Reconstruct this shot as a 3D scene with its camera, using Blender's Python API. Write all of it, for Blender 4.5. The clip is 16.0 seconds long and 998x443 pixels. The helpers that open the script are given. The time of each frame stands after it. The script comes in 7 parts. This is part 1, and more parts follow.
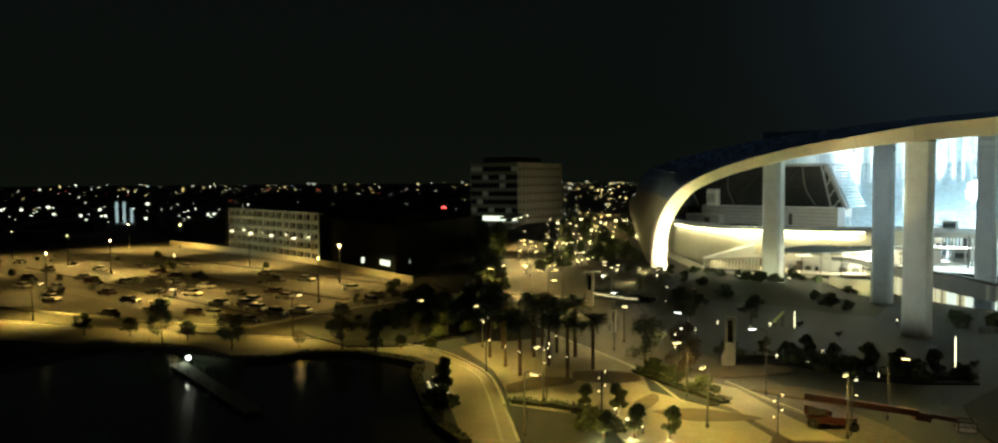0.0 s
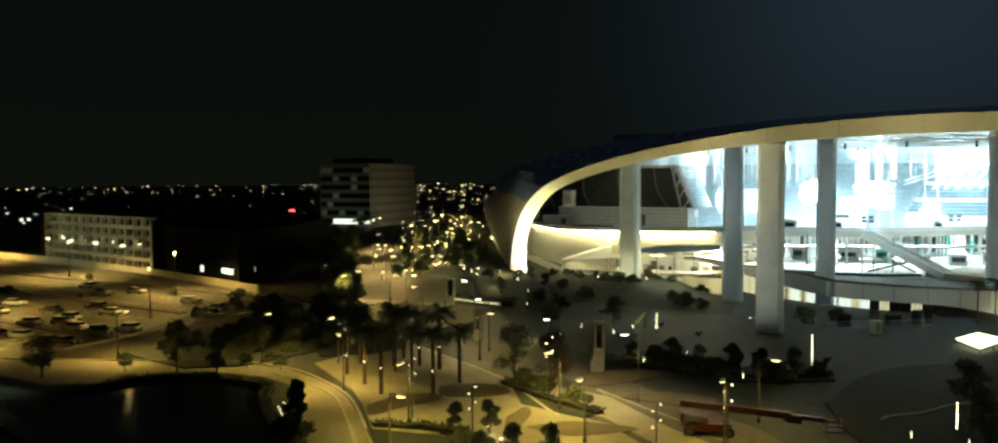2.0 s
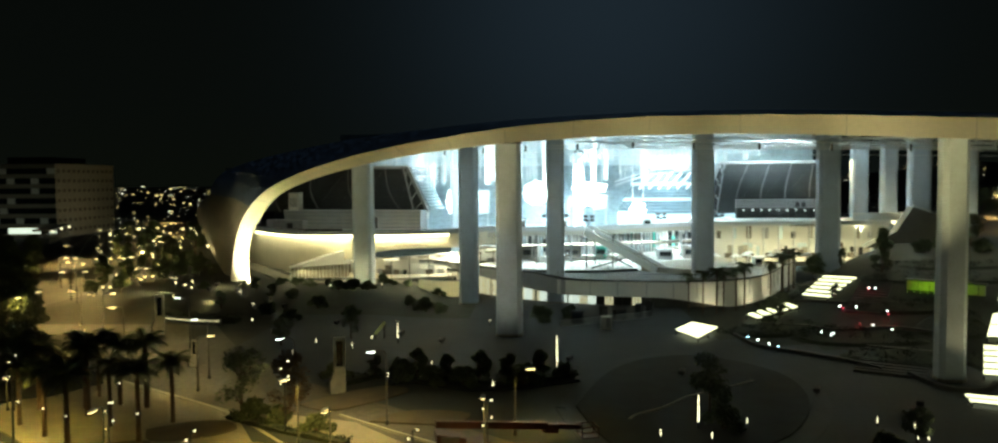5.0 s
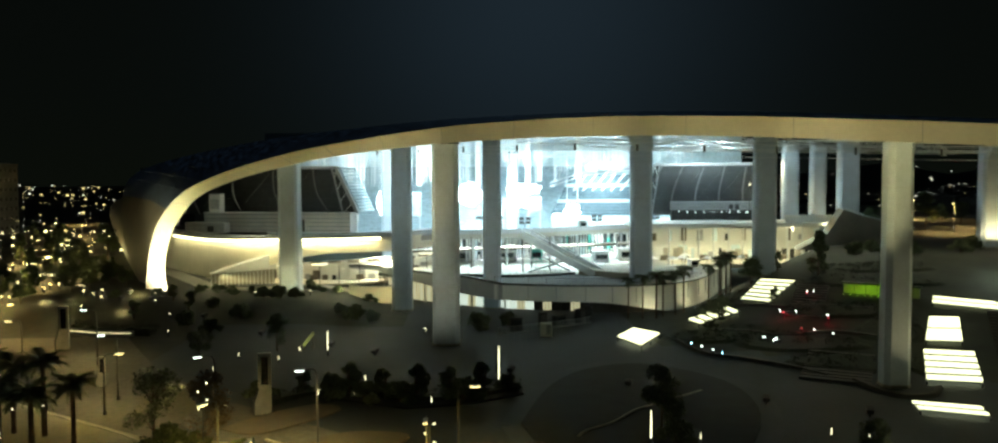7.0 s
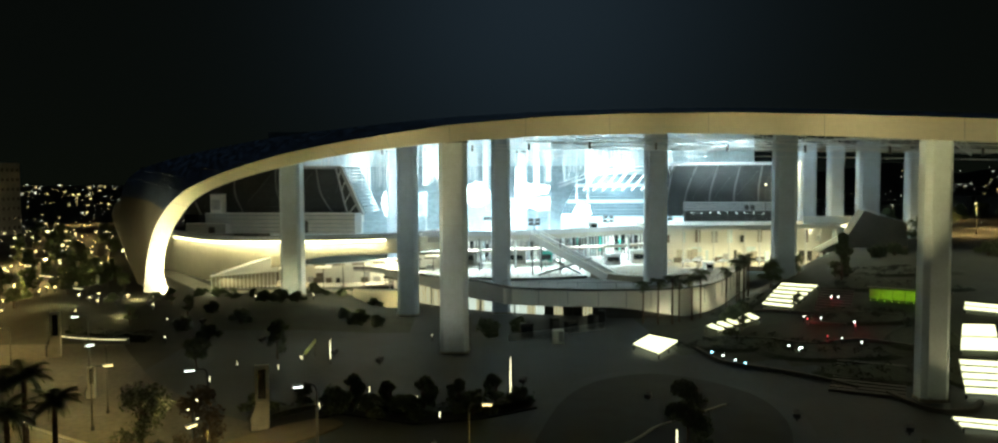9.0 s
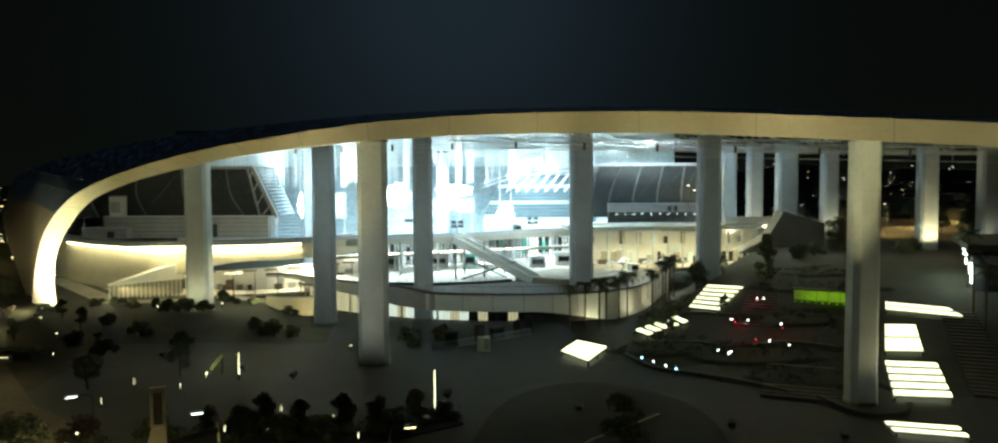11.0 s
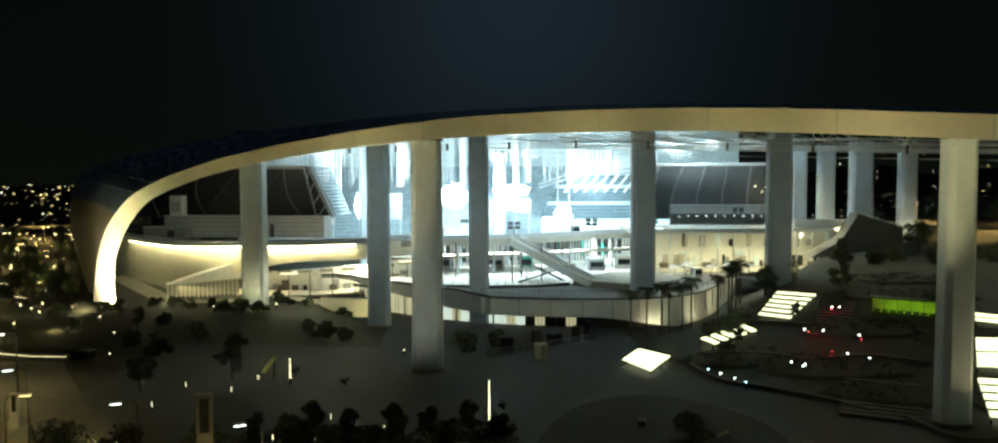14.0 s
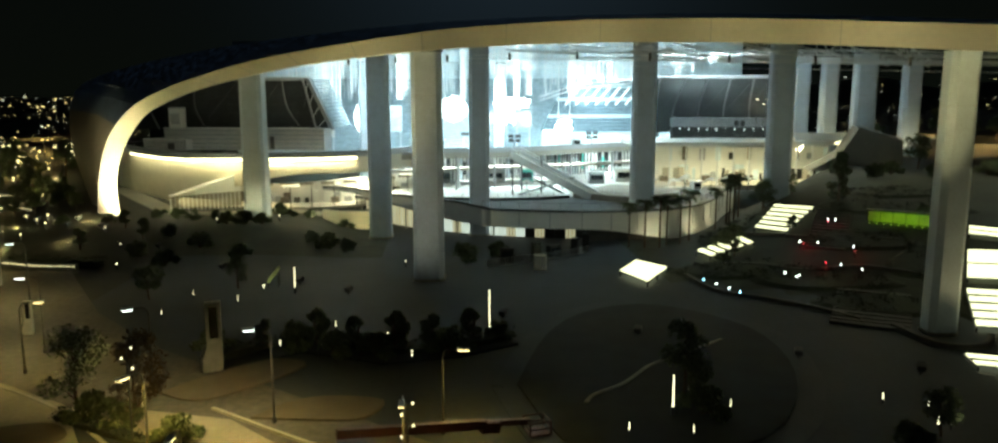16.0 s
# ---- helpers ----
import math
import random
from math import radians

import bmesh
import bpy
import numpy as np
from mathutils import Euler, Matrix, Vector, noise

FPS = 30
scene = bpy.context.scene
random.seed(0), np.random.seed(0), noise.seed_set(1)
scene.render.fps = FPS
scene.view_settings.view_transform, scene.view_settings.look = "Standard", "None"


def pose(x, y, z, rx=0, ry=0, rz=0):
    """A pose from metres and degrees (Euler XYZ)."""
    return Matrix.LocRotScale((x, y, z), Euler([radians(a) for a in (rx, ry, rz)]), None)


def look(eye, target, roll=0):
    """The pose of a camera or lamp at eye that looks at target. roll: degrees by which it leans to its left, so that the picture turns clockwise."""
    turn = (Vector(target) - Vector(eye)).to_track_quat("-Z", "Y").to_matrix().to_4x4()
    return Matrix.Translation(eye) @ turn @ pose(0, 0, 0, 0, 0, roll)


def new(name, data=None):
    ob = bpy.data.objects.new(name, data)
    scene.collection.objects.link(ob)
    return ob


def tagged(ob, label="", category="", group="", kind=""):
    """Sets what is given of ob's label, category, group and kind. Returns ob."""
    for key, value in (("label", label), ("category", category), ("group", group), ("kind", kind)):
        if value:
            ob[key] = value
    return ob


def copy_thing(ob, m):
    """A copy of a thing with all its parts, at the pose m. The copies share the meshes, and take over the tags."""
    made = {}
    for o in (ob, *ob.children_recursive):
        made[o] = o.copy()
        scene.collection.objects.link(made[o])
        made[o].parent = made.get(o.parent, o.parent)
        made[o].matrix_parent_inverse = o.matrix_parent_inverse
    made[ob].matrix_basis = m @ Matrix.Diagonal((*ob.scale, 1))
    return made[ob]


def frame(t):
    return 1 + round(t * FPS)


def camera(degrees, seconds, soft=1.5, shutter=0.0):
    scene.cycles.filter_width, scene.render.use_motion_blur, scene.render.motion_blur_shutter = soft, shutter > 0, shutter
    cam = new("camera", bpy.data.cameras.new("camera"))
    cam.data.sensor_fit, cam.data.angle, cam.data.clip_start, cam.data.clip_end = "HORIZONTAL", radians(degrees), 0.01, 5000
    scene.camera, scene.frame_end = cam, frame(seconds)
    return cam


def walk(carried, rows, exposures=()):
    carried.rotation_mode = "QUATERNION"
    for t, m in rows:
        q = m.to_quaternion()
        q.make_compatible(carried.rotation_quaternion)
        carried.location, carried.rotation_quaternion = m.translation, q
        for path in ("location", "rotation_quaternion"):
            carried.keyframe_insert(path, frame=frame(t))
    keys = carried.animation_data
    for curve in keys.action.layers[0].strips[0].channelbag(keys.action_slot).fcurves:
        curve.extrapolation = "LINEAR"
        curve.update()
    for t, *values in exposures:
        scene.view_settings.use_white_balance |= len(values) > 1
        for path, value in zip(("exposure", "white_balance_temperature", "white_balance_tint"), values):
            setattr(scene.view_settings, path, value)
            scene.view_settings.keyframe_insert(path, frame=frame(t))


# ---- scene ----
cam = camera(64.4, 16.0, soft=2.3, shutter=0.4)
PATH = [
    (0, (7.996, -5.942, 24.84), (6.906, -4.268, 24.733), -0.4),
    (0.5, (6.783, -4.611, 24.862), (5.758, -2.897, 24.755), -0.4),
    (1, (5.664, -3.282, 24.831), (4.709, -1.528, 24.725), -0.4),
    (1.5, (4.554, -1.916, 24.787), (3.689, -0.116, 24.682), -0.4),
    (2, (3.473, -0.514, 24.726), (2.714, 1.333, 24.621), -0.4),
    (2.5, (2.556, 0.888, 24.659), (1.904, 2.776, 24.554), -0.4),
    (3, (1.802, 2.278, 24.61), (1.258, 4.2, 24.505), -0.5),
    (3.5, (1.158, 3.64, 24.585), (0.724, 5.589, 24.48), -0.5),
    (4, (0.568, 5.037, 24.548), (0.246, 7.008, 24.443), -0.5),
    (4.5, (0.003, 6.429, 24.486), (-0.197, 8.416, 24.382), -0.6),
    (5, (-0.473, 7.727, 24.448), (-0.561, 9.722, 24.344), -0.5),
    (5.2, (-0.63, 8.254, 24.452), (-0.679, 10.25, 24.348), -0.5),
    (7.3, (-2.024, 13.928, 24.772), (-1.931, 15.923, 24.667), -0.3),
    (7.5, (-2.118, 14.497, 24.785), (-2.044, 16.493, 24.679), -0.3),
    (8, (-2.248, 15.896, 24.826), (-2.193, 17.893, 24.72), -0.3),
    (10.5, (-2.327, 22.205, 24.946), (-2.119, 24.191, 24.839), -0.3),
    (11, (-2.287, 23.648, 24.967), (-2.011, 25.626, 24.861), -0.3),
    (11.5, (-2.255, 25.041, 24.987), (-1.914, 27.009, 24.88), -0.3),
    (12, (-2.168, 26.338, 25.014), (-1.769, 28.295, 24.907), -0.3),
    (12.5, (-2.064, 27.324, 25.065), (-1.655, 29.279, 24.96), -0.3),
    (13, (-1.998, 27.71, 25.093), (-1.613, 29.67, 24.988), -0.3),
    (13.5, (-1.891, 27.799, 25.095), (-1.613, 29.776, 24.99), -0.3),
    (14, (-1.881, 27.843, 25.066), (-1.748, 29.835, 24.96), -0.2),
    (14.5, (-1.913, 27.821, 25.011), (-1.78, 29.813, 24.893), -0.2),
    (15, (-1.947, 27.727, 24.996), (-1.814, 29.719, 24.874), -0.1),
    (15.5, (-1.939, 27.458, 24.975), (-1.807, 29.443, 24.774), -0.1),
    (16, (-1.912, 27.068, 24.95), (-1.782, 29.038, 24.628), -0.1),
]
walk(cam, [(t, look(eye, target, roll)) for t, eye, target, roll in PATH],
     ((0, 0.55, 6500, -10), (2, 0.48, 6500, -10), (3.5, 0.32, 6500, -10), (5, 0.12, 6500, -10), (12, 0.1, 6500, -10), (16, -0.05, 6500, -10)))
scene.view_settings.exposure = 0.0


# ---------------- plan helpers ----------------
def ss(a, b, v):
    k = min(1.0, max(0.0, (v - a) / (b - a)))
    return k * k * (3 - 2 * k)


def gz(x, y):
    """Height of the terrain."""
    d = (x + 4) * .56 + (y - 130.5) * .83
    e = (x + 4) * .83 - (y - 130.5) * .56
    z = 3.0 * ss(140, 162, y) * ss(-16, -32, x) * ss(-100, -82, x)
    return z + 10 * ss(0, 75, d) * ss(18, 40, e)


# ---------------- world and large lights ----------------
world = bpy.data.worlds.new("night_sky")
scene.world = world
world.use_nodes = True
wn = world.node_tree
wn.nodes.clear()
w_out = wn.nodes.new("ShaderNodeOutputWorld")
w_bg = wn.nodes.new("ShaderNodeBackground")
w_co = wn.nodes.new("ShaderNodeTexCoord")
w_sep = wn.nodes.new("ShaderNodeSeparateXYZ")
w_ramp = wn.nodes.new("ShaderNodeValToRGB")
wn.links.new(w_co.outputs["Generated"], w_sep.inputs[0])
wn.links.new(w_sep.outputs["Z"], w_ramp.inputs[0])
w_dot = wn.nodes.new("ShaderNodeVectorMath")
w_dot.operation = "DOT_PRODUCT"
w_dot.inputs[1].default_value = (0.09, 0.97, 0.22)
w_pow = wn.nodes.new("ShaderNodeMath")
w_pow.operation = "POWER"
w_pow.inputs[1].default_value = 36
w_max = wn.nodes.new("ShaderNodeMath")
w_max.operation = "MAXIMUM"
w_max.inputs[1].default_value = 0.0
w_mix = wn.nodes.new("ShaderNodeMixRGB")
w_mix.inputs[2].default_value = (0.0120, 0.0175, 0.0265, 1)
wn.links.new(w_co.outputs["Generated"], w_dot.inputs[0])
wn.links.new(w_dot.outputs["Value"], w_max.inputs[0])
wn.links.new(w_max.outputs[0], w_pow.inputs[0])
wn.links.new(w_pow.outputs[0], w_mix.inputs[0])
wn.links.new(w_ramp.outputs[0], w_mix.inputs[1])
wn.links.new(w_mix.outputs[0], w_bg.inputs[0])
wn.links.new(w_bg.outputs[0], w_out.inputs[0])
w_ramp.color_ramp.elements[0].position = 0.0
w_ramp.color_ramp.elements[0].color = (0.0030, 0.0035, 0.0025, 1)
w_ramp.color_ramp.elements[1].position = 0.6
w_ramp.color_ramp.elements[1].color = (0.0014, 0.0018, 0.0020, 1)
el = w_ramp.color_ramp.elements.new(0.10)
el.color = (0.0025, 0.0030, 0.0026, 1)
w_bg.inputs[1].default_value = 1.0


def lamp(kind, name, loc, target, watts, col, size=0.5, size_y=None, cone=120, blend=0.6, spread=180):
    data = bpy.data.lights.new(name, kind)
    data.energy, data.color = watts, col
    if kind == "AREA":
        data.shape = "RECTANGLE"
        data.size, data.size_y = size, size_y or size
        data.spread = radians(spread)
    else:
        data.shadow_soft_size = size
    if kind == "SPOT":
        data.spot_size, data.spot_blend = radians(cone), blend
    ob = new(name, data)
    ob.matrix_world = look(loc, target)
    return ob


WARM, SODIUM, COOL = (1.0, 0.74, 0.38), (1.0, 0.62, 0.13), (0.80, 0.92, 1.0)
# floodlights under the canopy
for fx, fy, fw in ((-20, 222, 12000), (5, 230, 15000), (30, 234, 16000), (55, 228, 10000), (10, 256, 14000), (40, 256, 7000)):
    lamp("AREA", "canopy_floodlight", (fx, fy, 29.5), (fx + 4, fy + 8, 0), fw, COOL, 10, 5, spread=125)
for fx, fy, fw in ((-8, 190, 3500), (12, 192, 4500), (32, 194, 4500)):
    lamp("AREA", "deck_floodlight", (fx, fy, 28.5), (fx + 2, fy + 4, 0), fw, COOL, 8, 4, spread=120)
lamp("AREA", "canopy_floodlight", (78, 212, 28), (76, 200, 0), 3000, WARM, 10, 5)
# two more lamps, added unseen to brighten the dark rear terrace
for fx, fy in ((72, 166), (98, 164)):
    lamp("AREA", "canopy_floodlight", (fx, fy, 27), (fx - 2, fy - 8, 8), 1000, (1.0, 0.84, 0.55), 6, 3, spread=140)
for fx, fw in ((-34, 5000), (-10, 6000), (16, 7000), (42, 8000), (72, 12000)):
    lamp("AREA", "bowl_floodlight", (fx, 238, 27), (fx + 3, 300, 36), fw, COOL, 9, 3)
# fill lamps without fittings, added to brighten the ceiling
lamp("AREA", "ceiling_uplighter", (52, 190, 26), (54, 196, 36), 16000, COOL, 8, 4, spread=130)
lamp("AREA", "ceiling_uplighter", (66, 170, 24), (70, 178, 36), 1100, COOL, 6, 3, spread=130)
# concourse lights under the upper slab
for fx, fy, fw in ((-4, 202, 2300), (10, 206, 3000), (24, 211, 3000), (40, 221, 2600)):
    lamp("AREA", "concourse_light", (fx, fy, 11.2), (fx, fy - 1, 0), fw, (0.95, 0.98, 1.0), 12, 4, spread=140)
# ground floodlights that wash the fascia and the front columns
FLOODS = ((-58, 160, -54.5, 166, 22, 22000), (-45.5, 150, -42, 156.5, 26, 21000), (-33.5, 140.5, -30, 147, 28, 23000), (-21, 131, -18, 137.5, 29, 23000), (-14, 125.4, -11, 132.2, 30, 36000),
          (4.5, 113.5, 7.5, 120.5, 30, 36000), (18, 106, 21, 113, 30, 36000), (31.5, 98, 34.5, 105.5, 30, 36000), (40.5, 93, 43.5, 100, 29, 36000), (58, 83.5, 61, 90.5, 28, 36000), (71, 76, 74, 83, 27, 36000))
for fx, fy, tx, ty, tz, fw in FLOODS:
    lamp("SPOT", "ground_floodlight", (fx, fy, gz(fx, fy) + 1.0), (tx, ty, tz), fw, (1.0, 0.78, 0.38), 0.3, cone=50, blend=0.9)
# two softer fill floods, added unseen to brighten the front columns
for fx, fy, tx, ty, fw in ((-17.5, 109.5, -4.4, 132, 5600), (34, 76, 48, 102, 500)):
    lamp("SPOT", "ground_floodlight", (fx, fy, 1.0), (tx, ty, 15), fw * 1.5, (1.0, 0.83, 0.66), 0.3, cone=62, blend=1.0)
lamp("SPOT", "leg_uplight", (-65.2, 168.0, 3.6), (-62.0, 172.6, 8), 25000, (1.0, 0.82, 0.48), 0.3, cone=100, blend=0.9)
lamp("SPOT", "leg_uplight", (-64.0, 161.0, 3.6), (-60.0, 170.5, 16), 32000, (1.0, 0.82, 0.48), 0.3, cone=64, blend=1.0)

# ---------------- materials ----------------
def mat(name, col, rough=0.75, metal=0.0, var=0.18, scale=0.6, bump=0.15, spec=0.5, fine=9.0):
    m = bpy.data.materials.new(name)
    m.use_nodes = True
    nt = m.node_tree
    b = nt.nodes["Principled BSDF"]
    co = nt.nodes.new("ShaderNodeTexCoord")
    n1, n2 = nt.nodes.new("ShaderNodeTexNoise"), nt.nodes.new("ShaderNodeTexNoise")
    n1.inputs["Scale"].default_value, n2.inputs["Scale"].default_value = scale, scale * fine
    n1.inputs["Detail"].default_value = 5
    for n in (n1, n2):
        nt.links.new(co.outputs["Object"], n.inputs["Vector"])
    mix = nt.nodes.new("ShaderNodeMath")
    mix.operation = "MULTIPLY_ADD"
    mix.inputs[1].default_value = 0.6
    nt.links.new(n1.outputs["Fac"], mix.inputs[0])
    half = nt.nodes.new("ShaderNodeMath")
    half.operation = "MULTIPLY"
    half.inputs[1].default_value = 0.4
    nt.links.new(n2.outputs["Fac"], half.inputs[0])
    nt.links.new(half.outputs[0], mix.inputs[2])
    ramp = nt.nodes.new("ShaderNodeValToRGB")
    ramp.color_ramp.elements[0].position, ramp.color_ramp.elements[1].position = 0.32, 0.68
    ramp.color_ramp.elements[0].color = (*[c * (1 - var) for c in col], 1)
    ramp.color_ramp.elements[1].color = (*[min(1, c * (1 + var)) for c in col], 1)
    nt.links.new(mix.outputs[0], ramp.inputs[0])
    nt.links.new(ramp.outputs[0], b.inputs["Base Color"])
    b.inputs["Roughness"].default_value, b.inputs["Metallic"].default_value = rough, metal
    b.inputs["Specular IOR Level"].default_value = spec
    if bump:
        bp = nt.nodes.new("ShaderNodeBump")
        bp.inputs["Strength"].default_value, bp.inputs["Distance"].default_value = bump, 0.05
        nt.links.new(n2.outputs["Fac"], bp.inputs["Height"])
        nt.links.new(bp.outputs[0], b.inputs["Normal"])
    return m


def glow(name, col, strength, base=(0.8, 0.8, 0.8)):
    m = bpy.data.materials.new(name)
    m.use_nodes = True
    b = m.node_tree.nodes["Principled BSDF"]
    b.inputs["Base Color"].default_value = (*base, 1)
    b.inputs["Emission Color"].default_value = (*col, 1)
    b.inputs["Emission Strength"].default_value = strength
    return m


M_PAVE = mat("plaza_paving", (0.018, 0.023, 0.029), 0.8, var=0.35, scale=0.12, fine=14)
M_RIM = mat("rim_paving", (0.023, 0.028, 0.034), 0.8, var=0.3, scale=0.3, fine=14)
M_EARTH = mat("dark_earth", (0.025, 0.0235, 0.019), 0.95, var=0.4, scale=0.02, fine=20)
M_ROAD = mat("asphalt", (0.064, 0.060, 0.054), 0.85, var=0.62, scale=0.045, fine=30)
M_CONC = mat("pale_concrete", (0.34, 0.32, 0.28), 0.85, var=0.15, scale=0.3)
M_WALK = mat("worn_tan_concrete", (0.21, 0.195, 0.165), 0.85, var=0.2, scale=0.2, fine=14)
M_KERB = mat("kerb_concrete", (0.30, 0.29, 0.26), 0.9, var=0.15, scale=1)
M_SHELL = mat("white_metal_panels", (0.72, 0.69, 0.62), 0.45, 0.0, var=0.07, scale=0.25, bump=0.05)
M_SHOULDER = mat("bronze_grey_metal", (0.23, 0.20, 0.165), 0.4, 0.3, var=0.15, scale=0.3, bump=0.05)
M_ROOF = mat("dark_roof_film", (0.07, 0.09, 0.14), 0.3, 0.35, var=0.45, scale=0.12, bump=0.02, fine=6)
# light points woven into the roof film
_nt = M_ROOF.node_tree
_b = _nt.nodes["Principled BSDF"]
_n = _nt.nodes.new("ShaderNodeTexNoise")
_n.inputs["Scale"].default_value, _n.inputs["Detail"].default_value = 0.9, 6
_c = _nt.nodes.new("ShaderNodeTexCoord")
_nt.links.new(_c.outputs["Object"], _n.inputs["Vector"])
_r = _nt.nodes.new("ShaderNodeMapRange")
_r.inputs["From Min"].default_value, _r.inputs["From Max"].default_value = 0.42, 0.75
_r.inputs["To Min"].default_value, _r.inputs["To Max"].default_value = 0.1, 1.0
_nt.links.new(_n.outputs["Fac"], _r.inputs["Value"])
# fade put into the emission: full glow high up, none near the shoulder
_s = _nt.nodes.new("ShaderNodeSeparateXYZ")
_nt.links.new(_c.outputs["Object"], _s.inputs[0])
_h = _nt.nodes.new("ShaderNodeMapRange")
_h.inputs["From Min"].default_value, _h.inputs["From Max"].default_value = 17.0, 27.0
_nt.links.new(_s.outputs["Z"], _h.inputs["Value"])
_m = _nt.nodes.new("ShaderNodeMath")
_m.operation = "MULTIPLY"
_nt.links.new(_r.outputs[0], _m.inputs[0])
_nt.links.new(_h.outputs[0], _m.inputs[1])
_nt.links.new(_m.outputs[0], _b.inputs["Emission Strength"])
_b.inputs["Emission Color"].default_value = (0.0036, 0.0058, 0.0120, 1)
M_COL = mat("column_concrete", (0.50, 0.57, 0.66), 0.7, var=0.12, scale=0.35, bump=0.1)
M_REAR = mat("blue_grey_wall", (0.60, 0.71, 0.77), 0.7, var=0.25, scale=0.12)
M_DECK = mat("grey_deck_paving", (0.12, 0.125, 0.13), 0.7, var=0.2, scale=0.4)
M_WHITE = mat("white_plaster", (0.78, 0.78, 0.76), 0.7, var=0.05, scale=0.4, bump=0.05)
M_HULL = mat("off_white_hull_panels", (0.60, 0.55, 0.44), 0.6, var=0.08, scale=0.3, bump=0.05)
M_GREY = mat("grey_metal_cladding", (0.36, 0.37, 0.40), 0.5, 0.1, var=0.12, scale=0.5)
M_SCRIM = mat("dark_mesh_scrim", (0.040, 0.043, 0.047), 0.6, 0.2, var=0.35, scale=0.25)
M_STEEL = mat("white_painted_steel", (0.70, 0.73, 0.76), 0.4, 0.1, var=0.06, scale=1)
M_DARKSTEEL = mat("dark_steel", (0.06, 0.06, 0.065), 0.45, 0.5, var=0.2, scale=2)
M_SEAT = mat("blue_grey_seats", (0.36, 0.45, 0.52), 0.6, var=0.25, scale=0.7)
M_TIER = mat("slate_blue_seats", (0.075, 0.11, 0.14), 0.6, var=0.25, scale=0.7)
M_BRIGHTFLOOR = mat("lit_floor_white", (0.70, 0.71, 0.70), 0.4, var=0.1, scale=0.3)
M_ETFE = mat("translucent_ceiling_film", (0.62, 0.66, 0.70), 0.35, var=0.1, scale=0.3)
M_TRUNK = mat("tree_bark", (0.09, 0.065, 0.045), 0.95, var=0.35, scale=3, bump=0.4)
M_LEAF = mat("dark_green_leaves", (0.062, 0.080, 0.036), 0.7, var=0.5, scale=1.2, bump=0)
M_RLEAF = mat("reddish_leaves", (0.085, 0.052, 0.024), 0.7, var=0.5, scale=1.2, bump=0)
M_PALM = mat("palm_fronds", (0.066, 0.082, 0.038), 0.6, var=0.4, scale=1.5, bump=0)
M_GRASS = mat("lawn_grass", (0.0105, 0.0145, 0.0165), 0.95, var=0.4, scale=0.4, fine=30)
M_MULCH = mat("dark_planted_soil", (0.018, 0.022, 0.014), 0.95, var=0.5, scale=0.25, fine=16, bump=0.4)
M_STEPS = mat("dark_stair_concrete", (0.055, 0.053, 0.048), 0.9, var=0.25, scale=0.5)
M_HEDGE = mat("clipped_hedge", (0.017, 0.023, 0.012), 0.95, var=0.5, scale=1.5, bump=0.5)
M_WATER = mat("dark_lake_water", (0.030, 0.034, 0.022), 0.16, 0.0, var=0.4, scale=0.12, bump=0.2, spec=1.0, fine=6)
M_DARKWALL = mat("dark_cladding", (0.022, 0.022, 0.022), 0.7, var=0.25, scale=0.3)
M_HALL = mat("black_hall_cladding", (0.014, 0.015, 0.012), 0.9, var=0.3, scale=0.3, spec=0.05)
M_GARAGE = mat("cream_precast_concrete", (0.42, 0.40, 0.33), 0.8, var=0.12, scale=0.4)
M_OFFICE = mat("tan_stone_panels", (0.34, 0.31, 0.26), 0.7, var=0.15, scale=0.5)
M_WINDOW = mat("dark_window_glass", (0.02, 0.024, 0.03), 0.12, 0.0, var=0.2, scale=0.5, bump=0)
M_TYRE = mat("black_rubber", (0.02, 0.02, 0.02), 0.9, var=0.2, scale=4)
M_RED = mat("red_machine_paint", (0.032, 0.007, 0.006), 0.5, 0.1, var=0.25, scale=2)
M_SCREENBLK = mat("black_screen", (0.01, 0.01, 0.012), 0.15, var=0.2, scale=1, bump=0)
M_SIGNTEAL = mat("teal_sign", (0.10, 0.55, 0.45), 0.5, var=0.1, scale=1)
M_LIMEWALL = mat("pale_garden_wall", (0.34, 0.38, 0.20), 0.8, var=0.3, scale=0.5)
M_PAINT = mat("road_paint", (0.62, 0.60, 0.52), 0.8, var=0.25, scale=2)
M_RIB = mat("dull_grey_steel", (0.15, 0.155, 0.16), 0.5, 0.3, var=0.15, scale=1)
M_BAND = mat("brown_band_paving", (0.085, 0.070, 0.048), 0.9, var=0.25, scale=0.4, fine=14)
M_PYLON = mat("weathered_grey_metal", (0.33, 0.33, 0.32), 0.5, 0.2, var=0.2, scale=1.2)
M_WOOD = mat("grey_dock_planks", (0.14, 0.12, 0.10), 0.9, var=0.3, scale=2)
CARS = [mat("car_paint_" + n, c, 0.3, 0.3, var=0.08, scale=1, bump=0) for n, c in
        (("white", (0.68, 0.68, 0.66)), ("silver", (0.40, 0.41, 0.42)), ("black", (0.02, 0.02, 0.022)), ("grey", (0.12, 0.12, 0.13)), ("maroon", (0.045, 0.014, 0.014)))]
G_SODIUM = glow("sodium_lamp_glow", (1.0, 0.74, 0.34), 7)
G_AVENUE = glow("avenue_lamp_glow", (1.0, 0.82, 0.42), 5.0)
G_WHITE = glow("cool_lamp_glow", (0.92, 0.97, 1.0), 7)
G_WARM = glow("warm_lamp_glow", (1.0, 0.86, 0.58), 4)
G_SLAB = glow("luminous_panel_glow", (1.0, 0.93, 0.60), 1.9)
